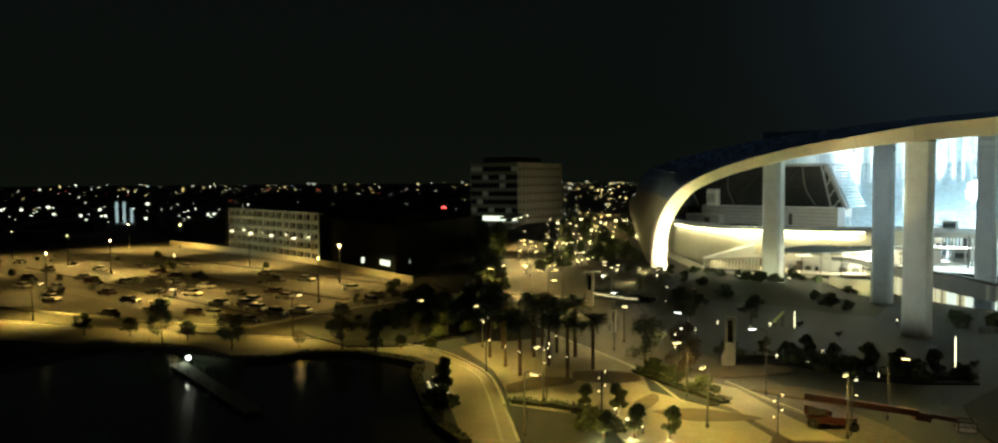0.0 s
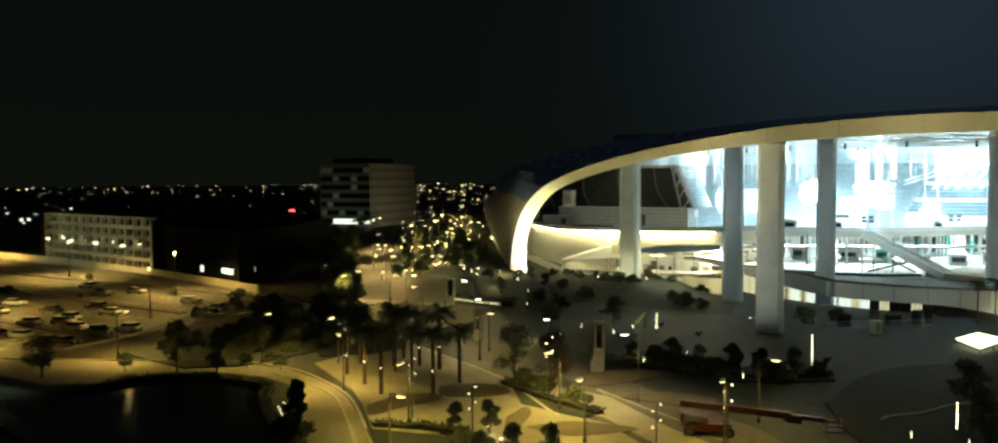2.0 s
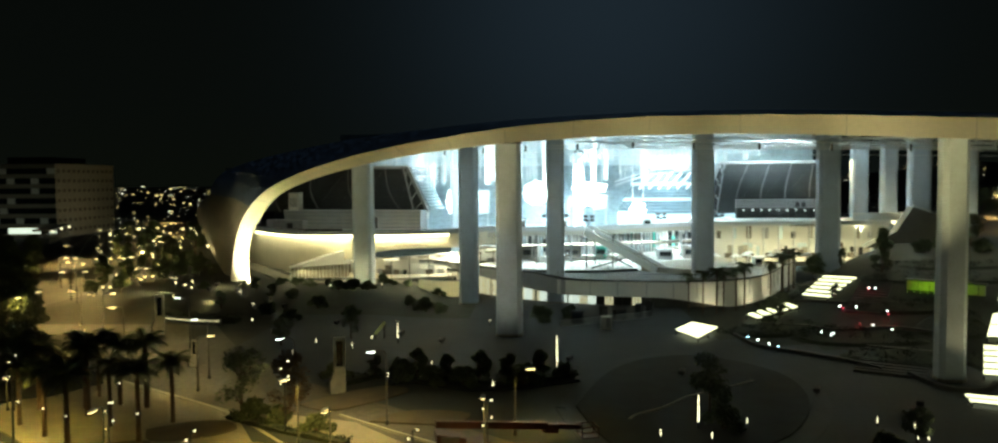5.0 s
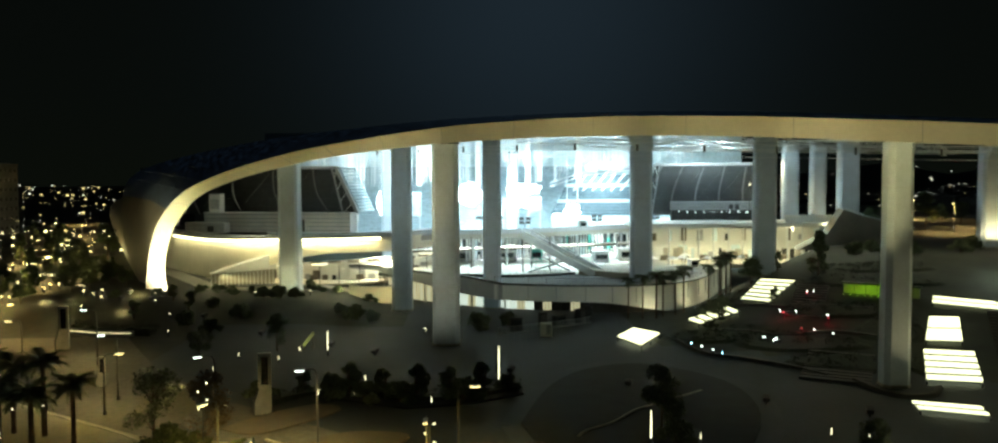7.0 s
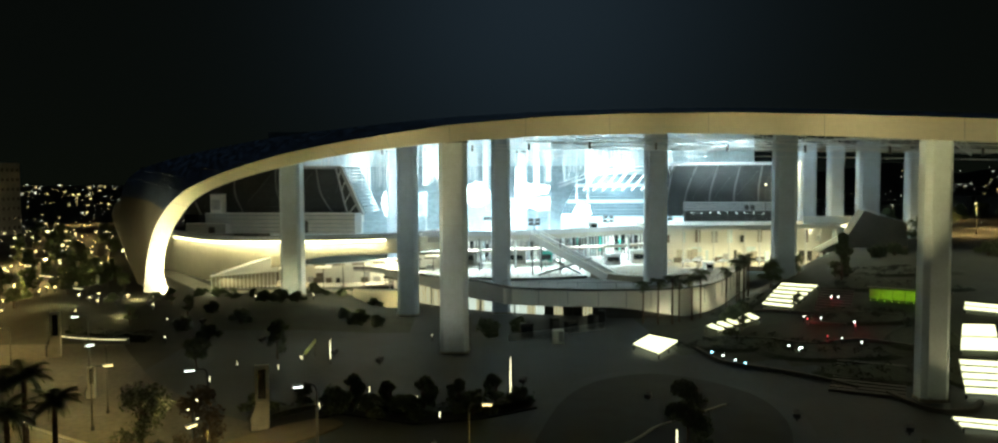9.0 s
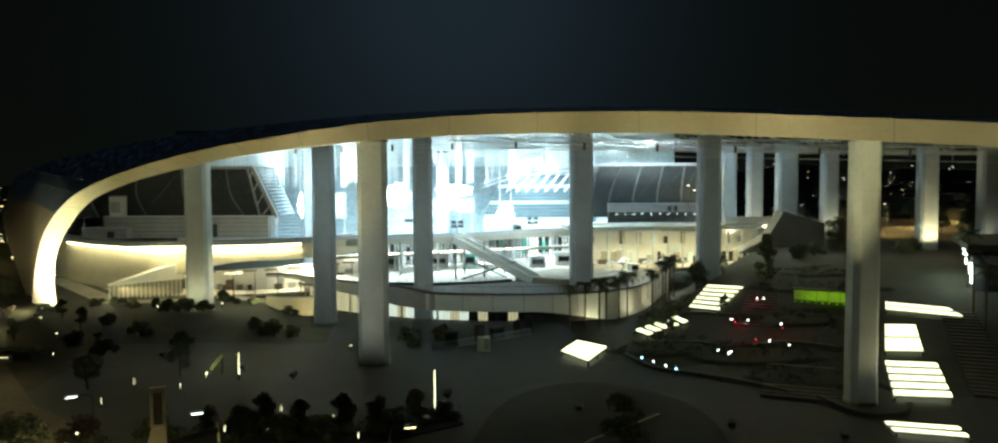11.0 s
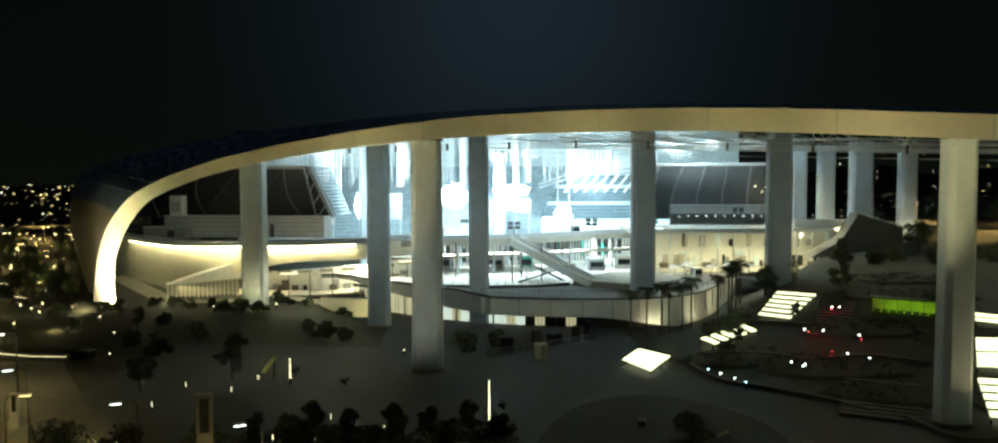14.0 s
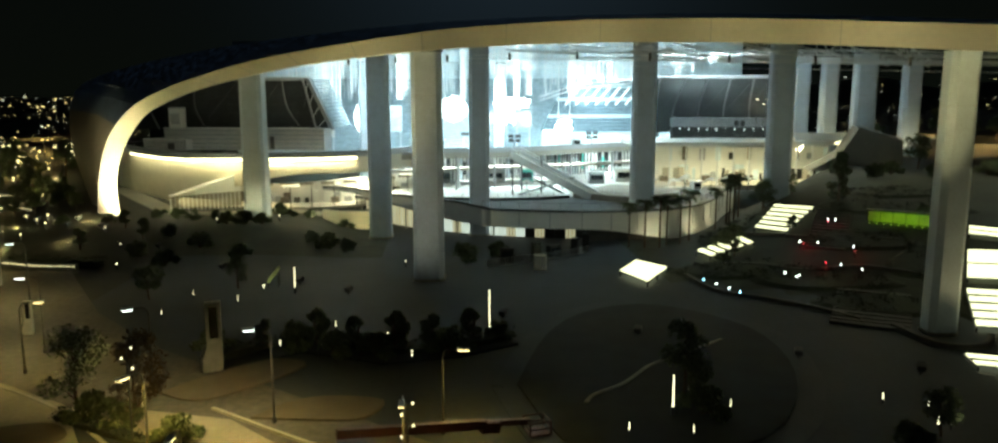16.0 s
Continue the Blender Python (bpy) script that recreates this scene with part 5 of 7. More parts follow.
for pts_, h_, w_ in (([(43.4, 142.1), (48, 136.2), (53.5, 134.4), (60, 130.5)], 0.35, 0.7), ([(35.2, 130.7), (40.2, 127.2), (44.3, 124), (51.2, 123.4), (57.4, 118)], 0.4, 0.7),
                     ([(29.7, 128.8), (31.2, 120.6), (35.9, 116.2), (39.9, 112.3), (43, 107.8)], 0.4, 0.6), ([(45.2, 105.4), (46.6, 99.4), (50.4, 98.6), (53, 101)], 0.5, 0.6)):
    slope_wall(pts_, h_, w_, "low curved concrete wall stepping down the terrace slope")
slope_wall([(9.1, 87.3), (10.1, 89.0), (12.7, 91.0), (14.4, 93.0), (16.4, 95.6), (19.5, 98.0), (25.7, 102.8)], 0.26, 0.32, "low pale curved seat wall across the plaza lawn", M_WALK)


def slope_walk(name, pts, w, lift, material, label):
    """A paved ribbon that follows the terrain."""
    line = smooth_path(pts, 6)
    bm = bmesh.new()
    rows = []
    for i, (x, y) in enumerate(line):
        a, b = line[max(i - 1, 0)], line[min(i + 1, len(line) - 1)]
        d = Vector((b[0] - a[0], b[1] - a[1])).normalized()
        row = []
        for k in (-1, -0.5, 0, 0.5, 1):
            px_, py_ = x - d.y * w / 2 * k, y + d.x * w / 2 * k
            row.append(bm.verts.new((px_, py_, gz(px_, py_) + lift)))
        rows.append(row)
    for r, t in zip(rows, rows[1:]):
        for k in range(4):
            bm.faces.new((r[k], r[k + 1], t[k + 1], t[k]))
    geo = bmesh.ops.extrude_face_region(bm, geom=bm.faces[:])
    for v in geo["geom"]:
        if isinstance(v, bmesh.types.BMVert):
            v.co.z -= lift + 0.15
    return solid(name, bm, material, label, "pavement", "structure", smooth=False)


slope_walk("pavement_hull_walk", [(-78, 216), (-71, 205), (-64, 193.5), (-58, 184), (-53, 176.5), (-47, 174), (-40, 174.5), (-33, 175), (-25, 179)], 4.2, 0.14, M_WALK, "pale curved walk below the concourse hull")


def terrace_steps(x, y, rz, n, w, label):
    top = thing("terrace_steps", (x, y, gz(x, y)), label, "steps", "", rz)
    for i in range(n):
        c = Matrix.Rotation(radians(rz), 4, "Z") @ Vector((0, i * 1.2, 0))
        g = gz(x + c.x, y + c.y) - gz(x, y)
        bm = bmesh.new()
        box(bm, (0, i * 1.2, g - 0.5), (w, 1.1, 0.75))
        part("step", bm, M_STEPS, top)


terrace_steps(50, 131, -30, 14, 5, "pale concrete terrace steps beside the trellis")
terrace_steps(43, 106, -30, 10, 8, "dark concrete terrace steps below the column")
terrace_steps(63.5, 101, -30, 24, 4.5, "concrete stair flight beside the glowing panels")


def lime_wall():
    top = thing("lime_lit_wall", (59.6, 139.0, gz(59.6, 139.0)), "garden wall washed in lime green light", "wall", rz=-38)
    bm = bmesh.new()
    box(bm, (6.0, 0.6, -0.9), (11, 0.4, 2.5))
    part("wall", bm, M_LIMEWALL, top, "pale wall washed in lime light")
    bm = bmesh.new()
    box(bm, (6.0, 0.35, 1.6), (11.6, 1.0, 0.25))
    part("coping", bm, M_DARKSTEEL, top, "dark overhanging coping")
    for k in range(7):
        bm = bmesh.new()
        box(bm, (0.4 + k * 1.7, 0.38, -0.9), (0.06, 0.06, 2.5))
        part("joint", bm, M_STEPS, top)
    bm = bmesh.new()
    box(bm, (5.5, -0.35, -0.5), (11, 0.12, 0.2))
    part("light_strip", bm, G_LIME, top, "lime green light strip along the wall's foot")
    for k in range(9):
        bm = bmesh.new()
        ball(bm, (0.8 + k, -0.6, -0.1), 0.09)
        part("marker_lamp", bm, G_LIME, top)


lime_wall()
lamp("AREA", "lime_wash", (63.0, 134.7, gz(63, 134.7) + 0.5), (64.2, 136.2, gz(64, 136) + 1.2), 60, (0.55, 1.0, 0.04), 8, 0.3)


def east_pavilion():
    top = thing("east_pavilion", (84, 131, 6.5), "dark flat-roofed pavilion with lamps along one edge", "pavilion", rz=-33)
    bm = bmesh.new()
    box(bm, (22, 13, -1), (42, 22, 7.6))
    part("body", bm, M_DARKWALL, top)
    bm = bmesh.new()
    prism(bm, [(-0.5, -1), (50, -1), (50, 26), (-0.5, 26)], 7.4, 8.4)
    part("roof", bm, M_DARKWALL, top, "dark overhanging flat roof")
    for k in range(12):
        bm = bmesh.new()
        box(bm, (3 + k * 3.2, 1.9, 0.4), (2.4, 0.3, 4.6))
        part("window", bm, M_WINDOW, top)
    for k in range(10):
        bm = bmesh.new()
        tube(bm, (0.4 + k * 4.6, -0.4, -1), (0.4 + k * 4.6, -0.4, 7.4), 0.18)
        part("post", bm, M_DARKSTEEL, top)
    for k, (z, h) in enumerate(((2.5, 1.8), (3.6, 1.6), (4.7, 1.5), (5.9, 1.0))):
        bm = bmesh.new()
        tube(bm, (0.4, 0.5 + k * 3.9, z), (0.4, 0.5 + k * 3.9, z + h), 0.26, 0.3, 10)
        lamp_body = part("edge_lamp", bm, G_WHITE, top, "bright white vertical edge lamp")
        bm = bmesh.new()
        beam(bm, (0.4, 0.5 + k * 3.9, z + h), (1.1, 0.5 + k * 3.9, z + h), 0.1, 0.1)
        part("bracket", bm, M_DARKSTEEL, lamp_body)


east_pavilion()
for ex, ey, ez in ((83.4, 132.6, 10.8), (87.0, 139.2, 12.2)):
    lamp("POINT", "edge_light", (ex, ey, ez), (ex, ey, 0), 650, (0.98, 1.0, 0.86), 0.3)


def flood_fixture(x, y, tx, ty):
    top = thing("floodlight", (x, y, gz(x, y)), "small dark floodlight housing added for a ground spot lamp", "floodlight", "ground floodlights", math.degrees(math.atan2(ty - y, tx - x)))
    bm = bmesh.new()
    tube(bm, (-0.9, 0, -0.1), (-0.9, 0, 0.6), 0.12)
    part("stem", bm, M_DARKSTEEL, top)
    bm = bmesh.new()
    beam(bm, (-1.3, 0, 0.6), (-0.5, 0, 0.85), 0.7, 0.5)
    part("housing", bm, M_DARKSTEEL, top)


for fx, fy, tx, ty, tz, fw in FLOODS:
    flood_fixture(fx, fy, tx, ty)
# housings added for the unseen leg, shoulder, column and office lamps
for fx, fy, tx, ty in ((-65.2, 168, -62, 172.6), (-64, 161, -60, 170.5), (-75, 170, -70.5, 180), (-71.5, 166.5, -67.5, 177), (-17.5, 109.5, -4.4, 132), (34, 76, 48, 102), (-232, 330, -234, 360), (-190, 372, -218, 385)):
    flood_fixture(fx, fy, tx, ty)
# fill lamps added in front of the podium wall to warm it, no fittings
for ux, uy in ((33, 155.6), (42, 159.4), (48, 165)):
    lamp("SPOT", "wall_uplight", (ux, uy, gz(ux, uy) + 0.3), (ux - 0.8, uy + 3, 4), 330, (1.0, 0.82, 0.52), 0.2, cone=140)


def bed(cx, cy, rx_, ry_, rot, label, seed):
    """A planting bed that follows the slope, with rough ground cover."""
    r6 = random.Random(seed)
    bm = bmesh.new()
    ca, sa = math.cos(radians(rot)), math.sin(radians(rot))
    rings = []
    for j in range(1, 6):
        row = []
        for i in range(26):
            a = 2 * math.pi * i / 26
            k = j / 5 * (1 + 0.12 * math.sin(3 * a + seed))
            lx, ly = rx_ * k * math.cos(a), ry_ * k * math.sin(a)
            x, y = cx + lx * ca - ly * sa, cy + lx * sa + ly * ca
            row.append(bm.verts.new((x, y, gz(x, y) + (0.34 if j < 5 else -0.15))))
        rings.append(row)
    for p, q in zip(rings, rings[1:]):
        for i in range(26):
            bm.faces.new((p[i], p[(i + 1) % 26], q[(i + 1) % 26], q[i]))
    bm.faces.new(rings[0])
    for _ in range(int(rx_ * ry_ * 0.9)):
        a, k = r6.uniform(0, 6.283), math.sqrt(r6.random()) * 0.92
        lx, ly = rx_ * k * math.cos(a), ry_ * k * math.sin(a)
        x, y = cx + lx * ca - ly * sa, cy + lx * sa + ly * ca
        leaf_cloud(bm, r6, (x, y, gz(x, y) + 0.5), 0.7, 16, 0.2, 0.6)
    return solid("planting_bed", bm, M_HEDGE, label, "planting bed", "stuff", clean=False)


def leaf_cloud(bm, rng, centre, radius, count, size, flat_=1.0):
    for _ in range(count):
        u = Vector((rng.gauss(0, 1), rng.gauss(0, 1), rng.gauss(0, 1))).normalized() * radius * (rng.random() ** 0.4)
        c = Vector(centre) + Vector((u.x, u.y, u.z * flat_))
        a = Vector((rng.gauss(0, 1), rng.gauss(0, 1), rng.gauss(0, 1))).normalized() * size * rng.uniform(0.6, 1.3)
        b = a.orthogonal().normalized() * size * rng.uniform(0.35, 0.6)
        bm.faces.new([bm.verts.new(c + v) for v in (-a, b, a, -b)])


for n_, (bx, by, br, bs, bt) in enumerate(((36, 128, 9, 4, -20), (44, 121, 10, 3.6, -25), (55, 132, 8, 4, -28), (59, 122, 5, 6, -30), (47, 112, 7, 3.5, -25), (62, 146, 6, 5, 0), (43, 150, 5, 8, -35), (56, 108, 3, 4, 0), (70, 141, 7, 3, -30), (72, 150, 9, 4, -20), (74, 100, 6, 10, -30))):
    bed(bx, by, br, bs, bt, "dark planted bed on the terrace slope", n_)


def access_ramp():
    """Grey sloping ramp building on the rear terrace."""
    top = thing("access_ramp", (72.5, 185.4, 8.8), "tan sloping ramp with a pale coping on the rear terrace", "ramp")
    outline = [(-0.7, -1.4, 0.1), (3.0, -1.4, 1.9), (6.1, -1.4, 3.7), (9.6, -1.4, 9.0), (14.0, -1.4, 7.5), (19.0, -1.4, 6.3), (19.2, -1.4, 0.4)]
    bm = bmesh.new()
    lo = [bm.verts.new(v) for v in outline]
    hi = [bm.verts.new(Vector(v) + Vector((3, 9, 0))) for v in outline]
    bm.faces.new(lo), bm.faces.new(hi[::-1])
    for i in range(len(lo)):
        bm.faces.new((lo[i], lo[(i + 1) % len(lo)], hi[(i + 1) % len(lo)], hi[i]))
    part("block", bm, M_WALK, top, "tan sloping block")
    bm = bmesh.new()
    beam(bm, Vector(outline[3]) + Vector((0, -0.2, 0.3)), Vector(outline[4]) + Vector((0, -0.2, 0.3)), 0.3, 0.3)
    part("coping", bm, M_STEEL, top)
    bm = bmesh.new()
    beam(bm, Vector(outline[4]) + Vector((0, -0.2, 0.2)), Vector(outline[5]) + Vector((0, -0.2, 0.2)), 0.2, 0.2)
    part("coping", bm, M_GREY, top)
    for k in range(4):
        bm = bmesh.new()
        box(bm, Vector(outline[5]) + Vector((-9 + 2.2 * k, 1.2, -4.4)), (0.5, 0.5, 5))
        part("post", bm, M_CONC, top)


access_ramp()


def barrier_row():
    """Dark metal barriers and stores at the foot of the podium."""
    line = [(4.4, 138.9), (8.6, 141.1), (12.8, 143.4), (17.0, 145.8), (20.8, 148.6)]
    for k in range(12):
        u = k / 12 * (len(line) - 1)
        i = int(u)
        a, b = Vector(line[i]), Vector(line[i + 1])
        c = a.lerp(b, u - i)
        top = thing("crowd_barrier", (c.x, c.y, gz(c.x, c.y)), "dark metal crowd barrier below the podium wall", "barrier", "crowd barriers", math.degrees(math.atan2(b.y - a.y, b.x - a.x)))
        w = 1.5
        for z in (0.15, 1.1):
            bm = bmesh.new()
            beam(bm, (-w / 2, 0, z), (w / 2, 0, z), 0.05, 0.05)
            part("rail", bm, M_GREY, top)
        for j in range(7):
            bm = bmesh.new()
            box(bm, (-w / 2 + w * j / 6, 0, 0.0), (0.04, 0.04, 1.1))
            part("upright", bm, M_GREY, top)
    for k, (u, w, h) in enumerate(((0.5, 2.0, 2.2), (1.6, 1.2, 2.6), (2.3, 2.4, 1.8), (3.2, 1.4, 2.4), (3.7, 0.9, 2.8))):
        i = int(u)
        c = Vector(line[i]).lerp(Vector(line[i + 1]), u - i) + Vector((0.3, 1.9))
        top = thing("storage_crate", (c.x, c.y, gz(c.x, c.y)), "dark upright storage crate below the podium", "crate", "storage crates", 20 * k)
        bm = bmesh.new()
        box(bm, (0, 0, 0.12), (w, 1.0, h - 0.12))
        part("body", bm, M_DARKWALL, top)
        bm = bmesh.new()
        box(bm, (0, -0.53, 0.3), (w * 0.8, 0.06, h - 0.7))
        part("door", bm, M_DARKSTEEL if k % 2 else M_WINDOW, top)
        bm = bmesh.new()
        box(bm, (0, 0, 0), (w * 0.9, 0.9, 0.12))
        part("plinth", bm, M_DARKSTEEL, top)


barrier_row()


# ---------------- street lamps and small lights ----------------
def street_lamp(h=7.6, arm=1.8, head=G_WHITE, label="tall grey street lamp with glowing bent-arm head", group="street lamps"):
    top = thing("street_lamp", (0, 0, 0), label, "street lamp", group)
    bm = bmesh.new()
    tube(bm, (0, 0, -0.2), (0, 0, h - 0.6), 0.11, 0.07)
    path = smooth_path([(0, 0, h - 0.6), (-0.15 * arm, 0, h - 0.12), (-0.45 * arm, 0, h), (-arm, 0, h)], 4)
    for a, b in zip(path, path[1:]):
        tube(bm, a, b, 0.06, n=6)
    part("pole", bm, M_POLE, top)
    bm = bmesh.new()
    tube(bm, (0, 0, 0), (0, 0, 0.5), 0.2, 0.16)
    part("base", bm, M_DARKSTEEL, top)
    bm = bmesh.new()
    box(bm, (-arm - 0.35, 0, h - 0.04), (0.95, 0.36, 0.12))
    part("head", bm, M_GREY, top)
    bm = bmesh.new()
    box(bm, (-arm - 0.35, 0, h - 0.11), (0.8, 0.32, 0.07))
    part("lens", bm, head, top, "glowing lamp lens")
    return top


def put(proto, x, y, rz=0.0, z=None, s=1.0):
    ob = copy_thing(proto, pose(x, y, gz(x, y) if z is None else z, 0, 0, rz))
    if s != 1.0:
        ob.scale = (s, s, s)
    return ob


def gone(proto):
    """Takes away the pattern from which copies were made."""
    for o in (*proto.children_recursive, proto):
        bpy.data.objects.remove(o)


def light_at(x, y, z, watts, col=SODIUM, cone=150):
    lamp("SPOT", "street_light", (x, y, z), (x, y, 0), watts, col, 0.25, cone=cone, blend=0.7)


P = street_lamp(7.6, 1.2)
for lx, ly, lr, lw in ((-15.3, 85.5, 20, 3800), (-26.5, 91.8, 20, 2500), (-41.1, 103.9, 20, 3000), (-51.5, 122, 20, 3200)):
    put(P, lx, ly, lr)
    light_at(lx + math.cos(radians(lr + 180)) * 2.3, ly - 0.6, 7.4, lw, (1.0, 0.70, 0.28))
gone(P)
P = street_lamp(6.0, 1.2, G_AVENUE, "avenue lamp post with warm glowing head")
for lx, ly, lr, lw in ((-117, 181, 200, 3500), (-112, 189, 200, 0), (-105, 159, 200, 3500), (-101, 148, 200, 0), (-87, 139, 200, 0), (-119, 200, 200, 8928), (-113, 200, 20, 0), (-106, 185, 200, 8928), (-97, 168, 20, 8928), (-88, 155, 200, 6000), (-79, 141, 20, 6500), (-120, 217, 200, 0), (-134, 255, 20, 13888), (-141, 276, 200, 0), (-139, 239, 20, 11904), (-73, 137, 200, 3000), (-62, 123, 20, 2500), (-107, 215, 200, 8928), (-88, 179, 20, 7936), (-121, 254, 200, 0), (-129, 278, 20, 13888), (-167, 365, 200, 23808), (-220, 481, 20, 29760), (-191, 387, 200, 23808), (-150, 321, 20, 19840), (-86, 132, 205, 1500)):
    put(P, lx, ly, lr)
    c = math.cos(radians(lr + 180)) * 2.3
    if lw:
        light_at(lx + c, ly - 0.6, 7.0, lw * 1.25, (1.0, 0.64, 0.22), 150)
gone(P)
P = street_lamp(8.0, 1.4, G_AVENUE, "tall street lamp on the eastern road")
for lx, ly, lw in ((129, 218, 9000), (152, 236, 14000), (146, 196, 9000), (172, 212, 14000), (186, 262, 22000), (214, 236, 22000), (160, 290, 22000)):
    put(P, lx, ly, 40)
    light_at(lx - 1.2, ly, gz(lx, ly) + 7.8, lw * 1.8, (1.0, 0.64, 0.24), 155)
gone(P)
P = street_lamp(6.5, 1.2, G_SODIUM, "slender street lamp with warm sodium head")
for lx, ly, lr, lw in ((-35.5, 69.7, 90, 3000), (-22.5, 79.5, 60, 4500), (-4.8, 74.1, 90, 2200), (-2.4, 82.6, 180, 1900), (-67.4, 86.4, -90, 4800), (-57.2, 89.5, 90, 1300), (-88, 81.0, -90, 7500), (-48.5, 77.6, -40, 4600), (-112, 74.6, -90, 12500), (-140, 67, -90, 15000),
                       (-31, 58.2, 160, 2500), (-40, 98, 200, 1000), (-17, 70, 90, 2500)):
    put(P, lx, ly, lr)
    light_at(lx - math.cos(radians(lr)) * 1.7, ly - math.sin(radians(lr)) * 1.7, 6.3, lw)
gone(P)


def lot_lamp():
    top = thing("parking_lamp", (0, 0, 0), "parking lot lamp post with paired glowing heads", "street lamp", "parking lamps")
    bm = bmesh.new()
    tube(bm, (0, 0, -0.2), (0, 0, 8.6), 0.14, 0.09)
    part("pole", bm, M_POLE, top)
    bm = bmesh.new()
    tube(bm, (0, 0, 0), (0, 0, 0.9), 0.34, n=10)
    part("footing", bm, M_CONC, top)
    bm = bmesh.new()
    tube(bm, (0, 0, 8.6), (0, 0, 9.3), 0.10, 0.13)
    part("lantern", bm, G_LANTERN, top, "glowing upright sodium lantern")
    bm = bmesh.new()
    tube(bm, (0, 0, 9.3), (0, 0, 9.42), 0.24, 0.12)
    part("cap", bm, M_GREY, top)
    return top


P = lot_lamp()
for lx, ly, lw in ((-228, 121, 26000), (-196.2, 115.4, 32000), (-142.9, 98.0, 27000), (-180.2, 148.5, 34000), (-128.5, 132.9, 22000), (-263.4, 122.3, 22000), (-244.8, 170.8, 26000), (-265.4, 164.0, 26000), (-172, 86, 11000), (-110, 108, 8500), (-228, 92, 20000)):
    put(P, lx, ly, random.uniform(0, 90))
    light_at(lx, ly, 9.9, lw * 0.85, (1.0, 0.60, 0.16), 158)
gone(P)


def bollard(glowm, label):
    top = thing("bollard_light", (0, 0, 0), label, "bollard light", "bollard lights")
    bm = bmesh.new()
    tube(bm, (0, 0, -0.1), (0, 0, 0.8), 0.09)
    part("stem", bm, M_DARKSTEEL, top)
    bm = bmesh.new()
    tube(bm, (0, 0, 0.8), (0, 0, 0.98), 0.09)
    part("lens", bm, glowm, top)
    return top


rng = random.Random(5)
P = bollard(G_WARM, "small warm bollard light in the planting")
for bx, by in ((-8, 140), (-44, 146), (-52, 150),
               (-31, 165), (-33.4, 164.6), (-41, 163), (-28, 74), (-26.4, 69), (-23.8, 66), (-21.6, 64.8), (-19.4, 66.6), (-9, 60), (-7, 62), (-57, 157), (-60, 165), (-49, 141)):
    put(P, bx, by)
gone(P)
P = bollard(G_AVENUE, "small amber path light in the avenue garden")
for k in range(30):
    u = (k + 0.5) / 30
    put(P, -70 - 62 * u + rng.uniform(-9, 9), 150 + 112 * u + rng.uniform(-5, 5), z=None, s=1.0 + 0.9 * u)
gone(P)
P = bollard(G_BLUE, "small blue marker light on the terrace")
for bx, by in ((30.4, 123.0), (32.9, 117.1)):
    put(P, bx, by)
gone(P)
P = bollard(G_WHITE, "small white marker light on the terrace")
for bx, by in ((31.3, 121.0), (32.2, 118.8), (54.2, 139.1), (55.1, 138.7), (47.0, 132.4), (49.0, 131.2), (52.5, 128.2), (48.2, 123.0), (40.6, 122.2), (41.4, 120.7), (41.9, 121.1), (49.9, 120.9)):
    put(P, bx, by)
gone(P)
P = bollard(G_RED, "small red marker light on the terrace")
for bx, by in ((53.8, 138.4), (52.0, 126.8), (46.8, 124.2), (47.1, 131.4)):
    put(P, bx, by)
gone(P)
for rx_, ry_ in ((53.8, 138.4), (52.0, 126.8), (46.8, 124.2), (47.1, 131.4)):
    lamp("POINT", "red_marker_light", (rx_, ry_ - 0.5, gz(rx_, ry_) + 0.8), (rx_, ry_, 0), 60 if ry_ > 130 else 36, (1, 0.02, 0.05), 0.1)


def light_mast(x, y, h, label):
    top = thing("light_mast", (x, y, gz(x, y)), label, "light mast", "light masts")
    bm = bmesh.new()
    tube(bm, (0, 0, -0.2), (0, 0, 0.8), 0.12)
    part("base", bm, M_DARKSTEEL, top)
    bm = bmesh.new()
    tube(bm, (0, 0, 0.8), (0, 0, h), 0.05, 0.035)
    part("light_tube", bm, G_WARM, top, "glowing slim white tube")


def light_post():
    top = thing("light_post", (0, 0, 0), "knee-high slim white light post in the planting", "light post", "light posts")
    bm = bmesh.new()
    tube(bm, (0, 0, -0.1), (0, 0, 0.35), 0.06)
    part("base", bm, M_DARKSTEEL, top)
    bm = bmesh.new()
    tube(bm, (0, 0, 0.35), (0, 0, 0.95), 0.032, 0.028)
    part("light_tube", bm, G_WARM, top, "glowing white tube")
    return top


P = light_post()
for bx, by in ((-34.1, 115.6), (-33.2, 124.1), (-27.1, 121.3), (-25.3, 126.8), (-18.5, 103.4), (-14.4, 103.2), (-13.9, 109.6), (-12, 104.1), (-8.1, 105.3), (-17.5, 105.4), (-5.4, 99.3), (-3.7, 103.6), (-3.1, 104),
               (15.9, 80.8), (20.3, 85.3), (36, 84.4), (34.6, 80.9), (35.4, 80.6), (33.1, 85.9), (11.3, 81.6)):
    put(P, bx, by)
gone(P)
light_mast(2.3, 106, 5.0, "slim glowing white light mast on the plaza")
light_mast(15.4, 84.5, 3.4, "short slim light mast by the lawn")
light_mast(-21.1, 125.4, 3.4, "slim glowing light mast in the planting")


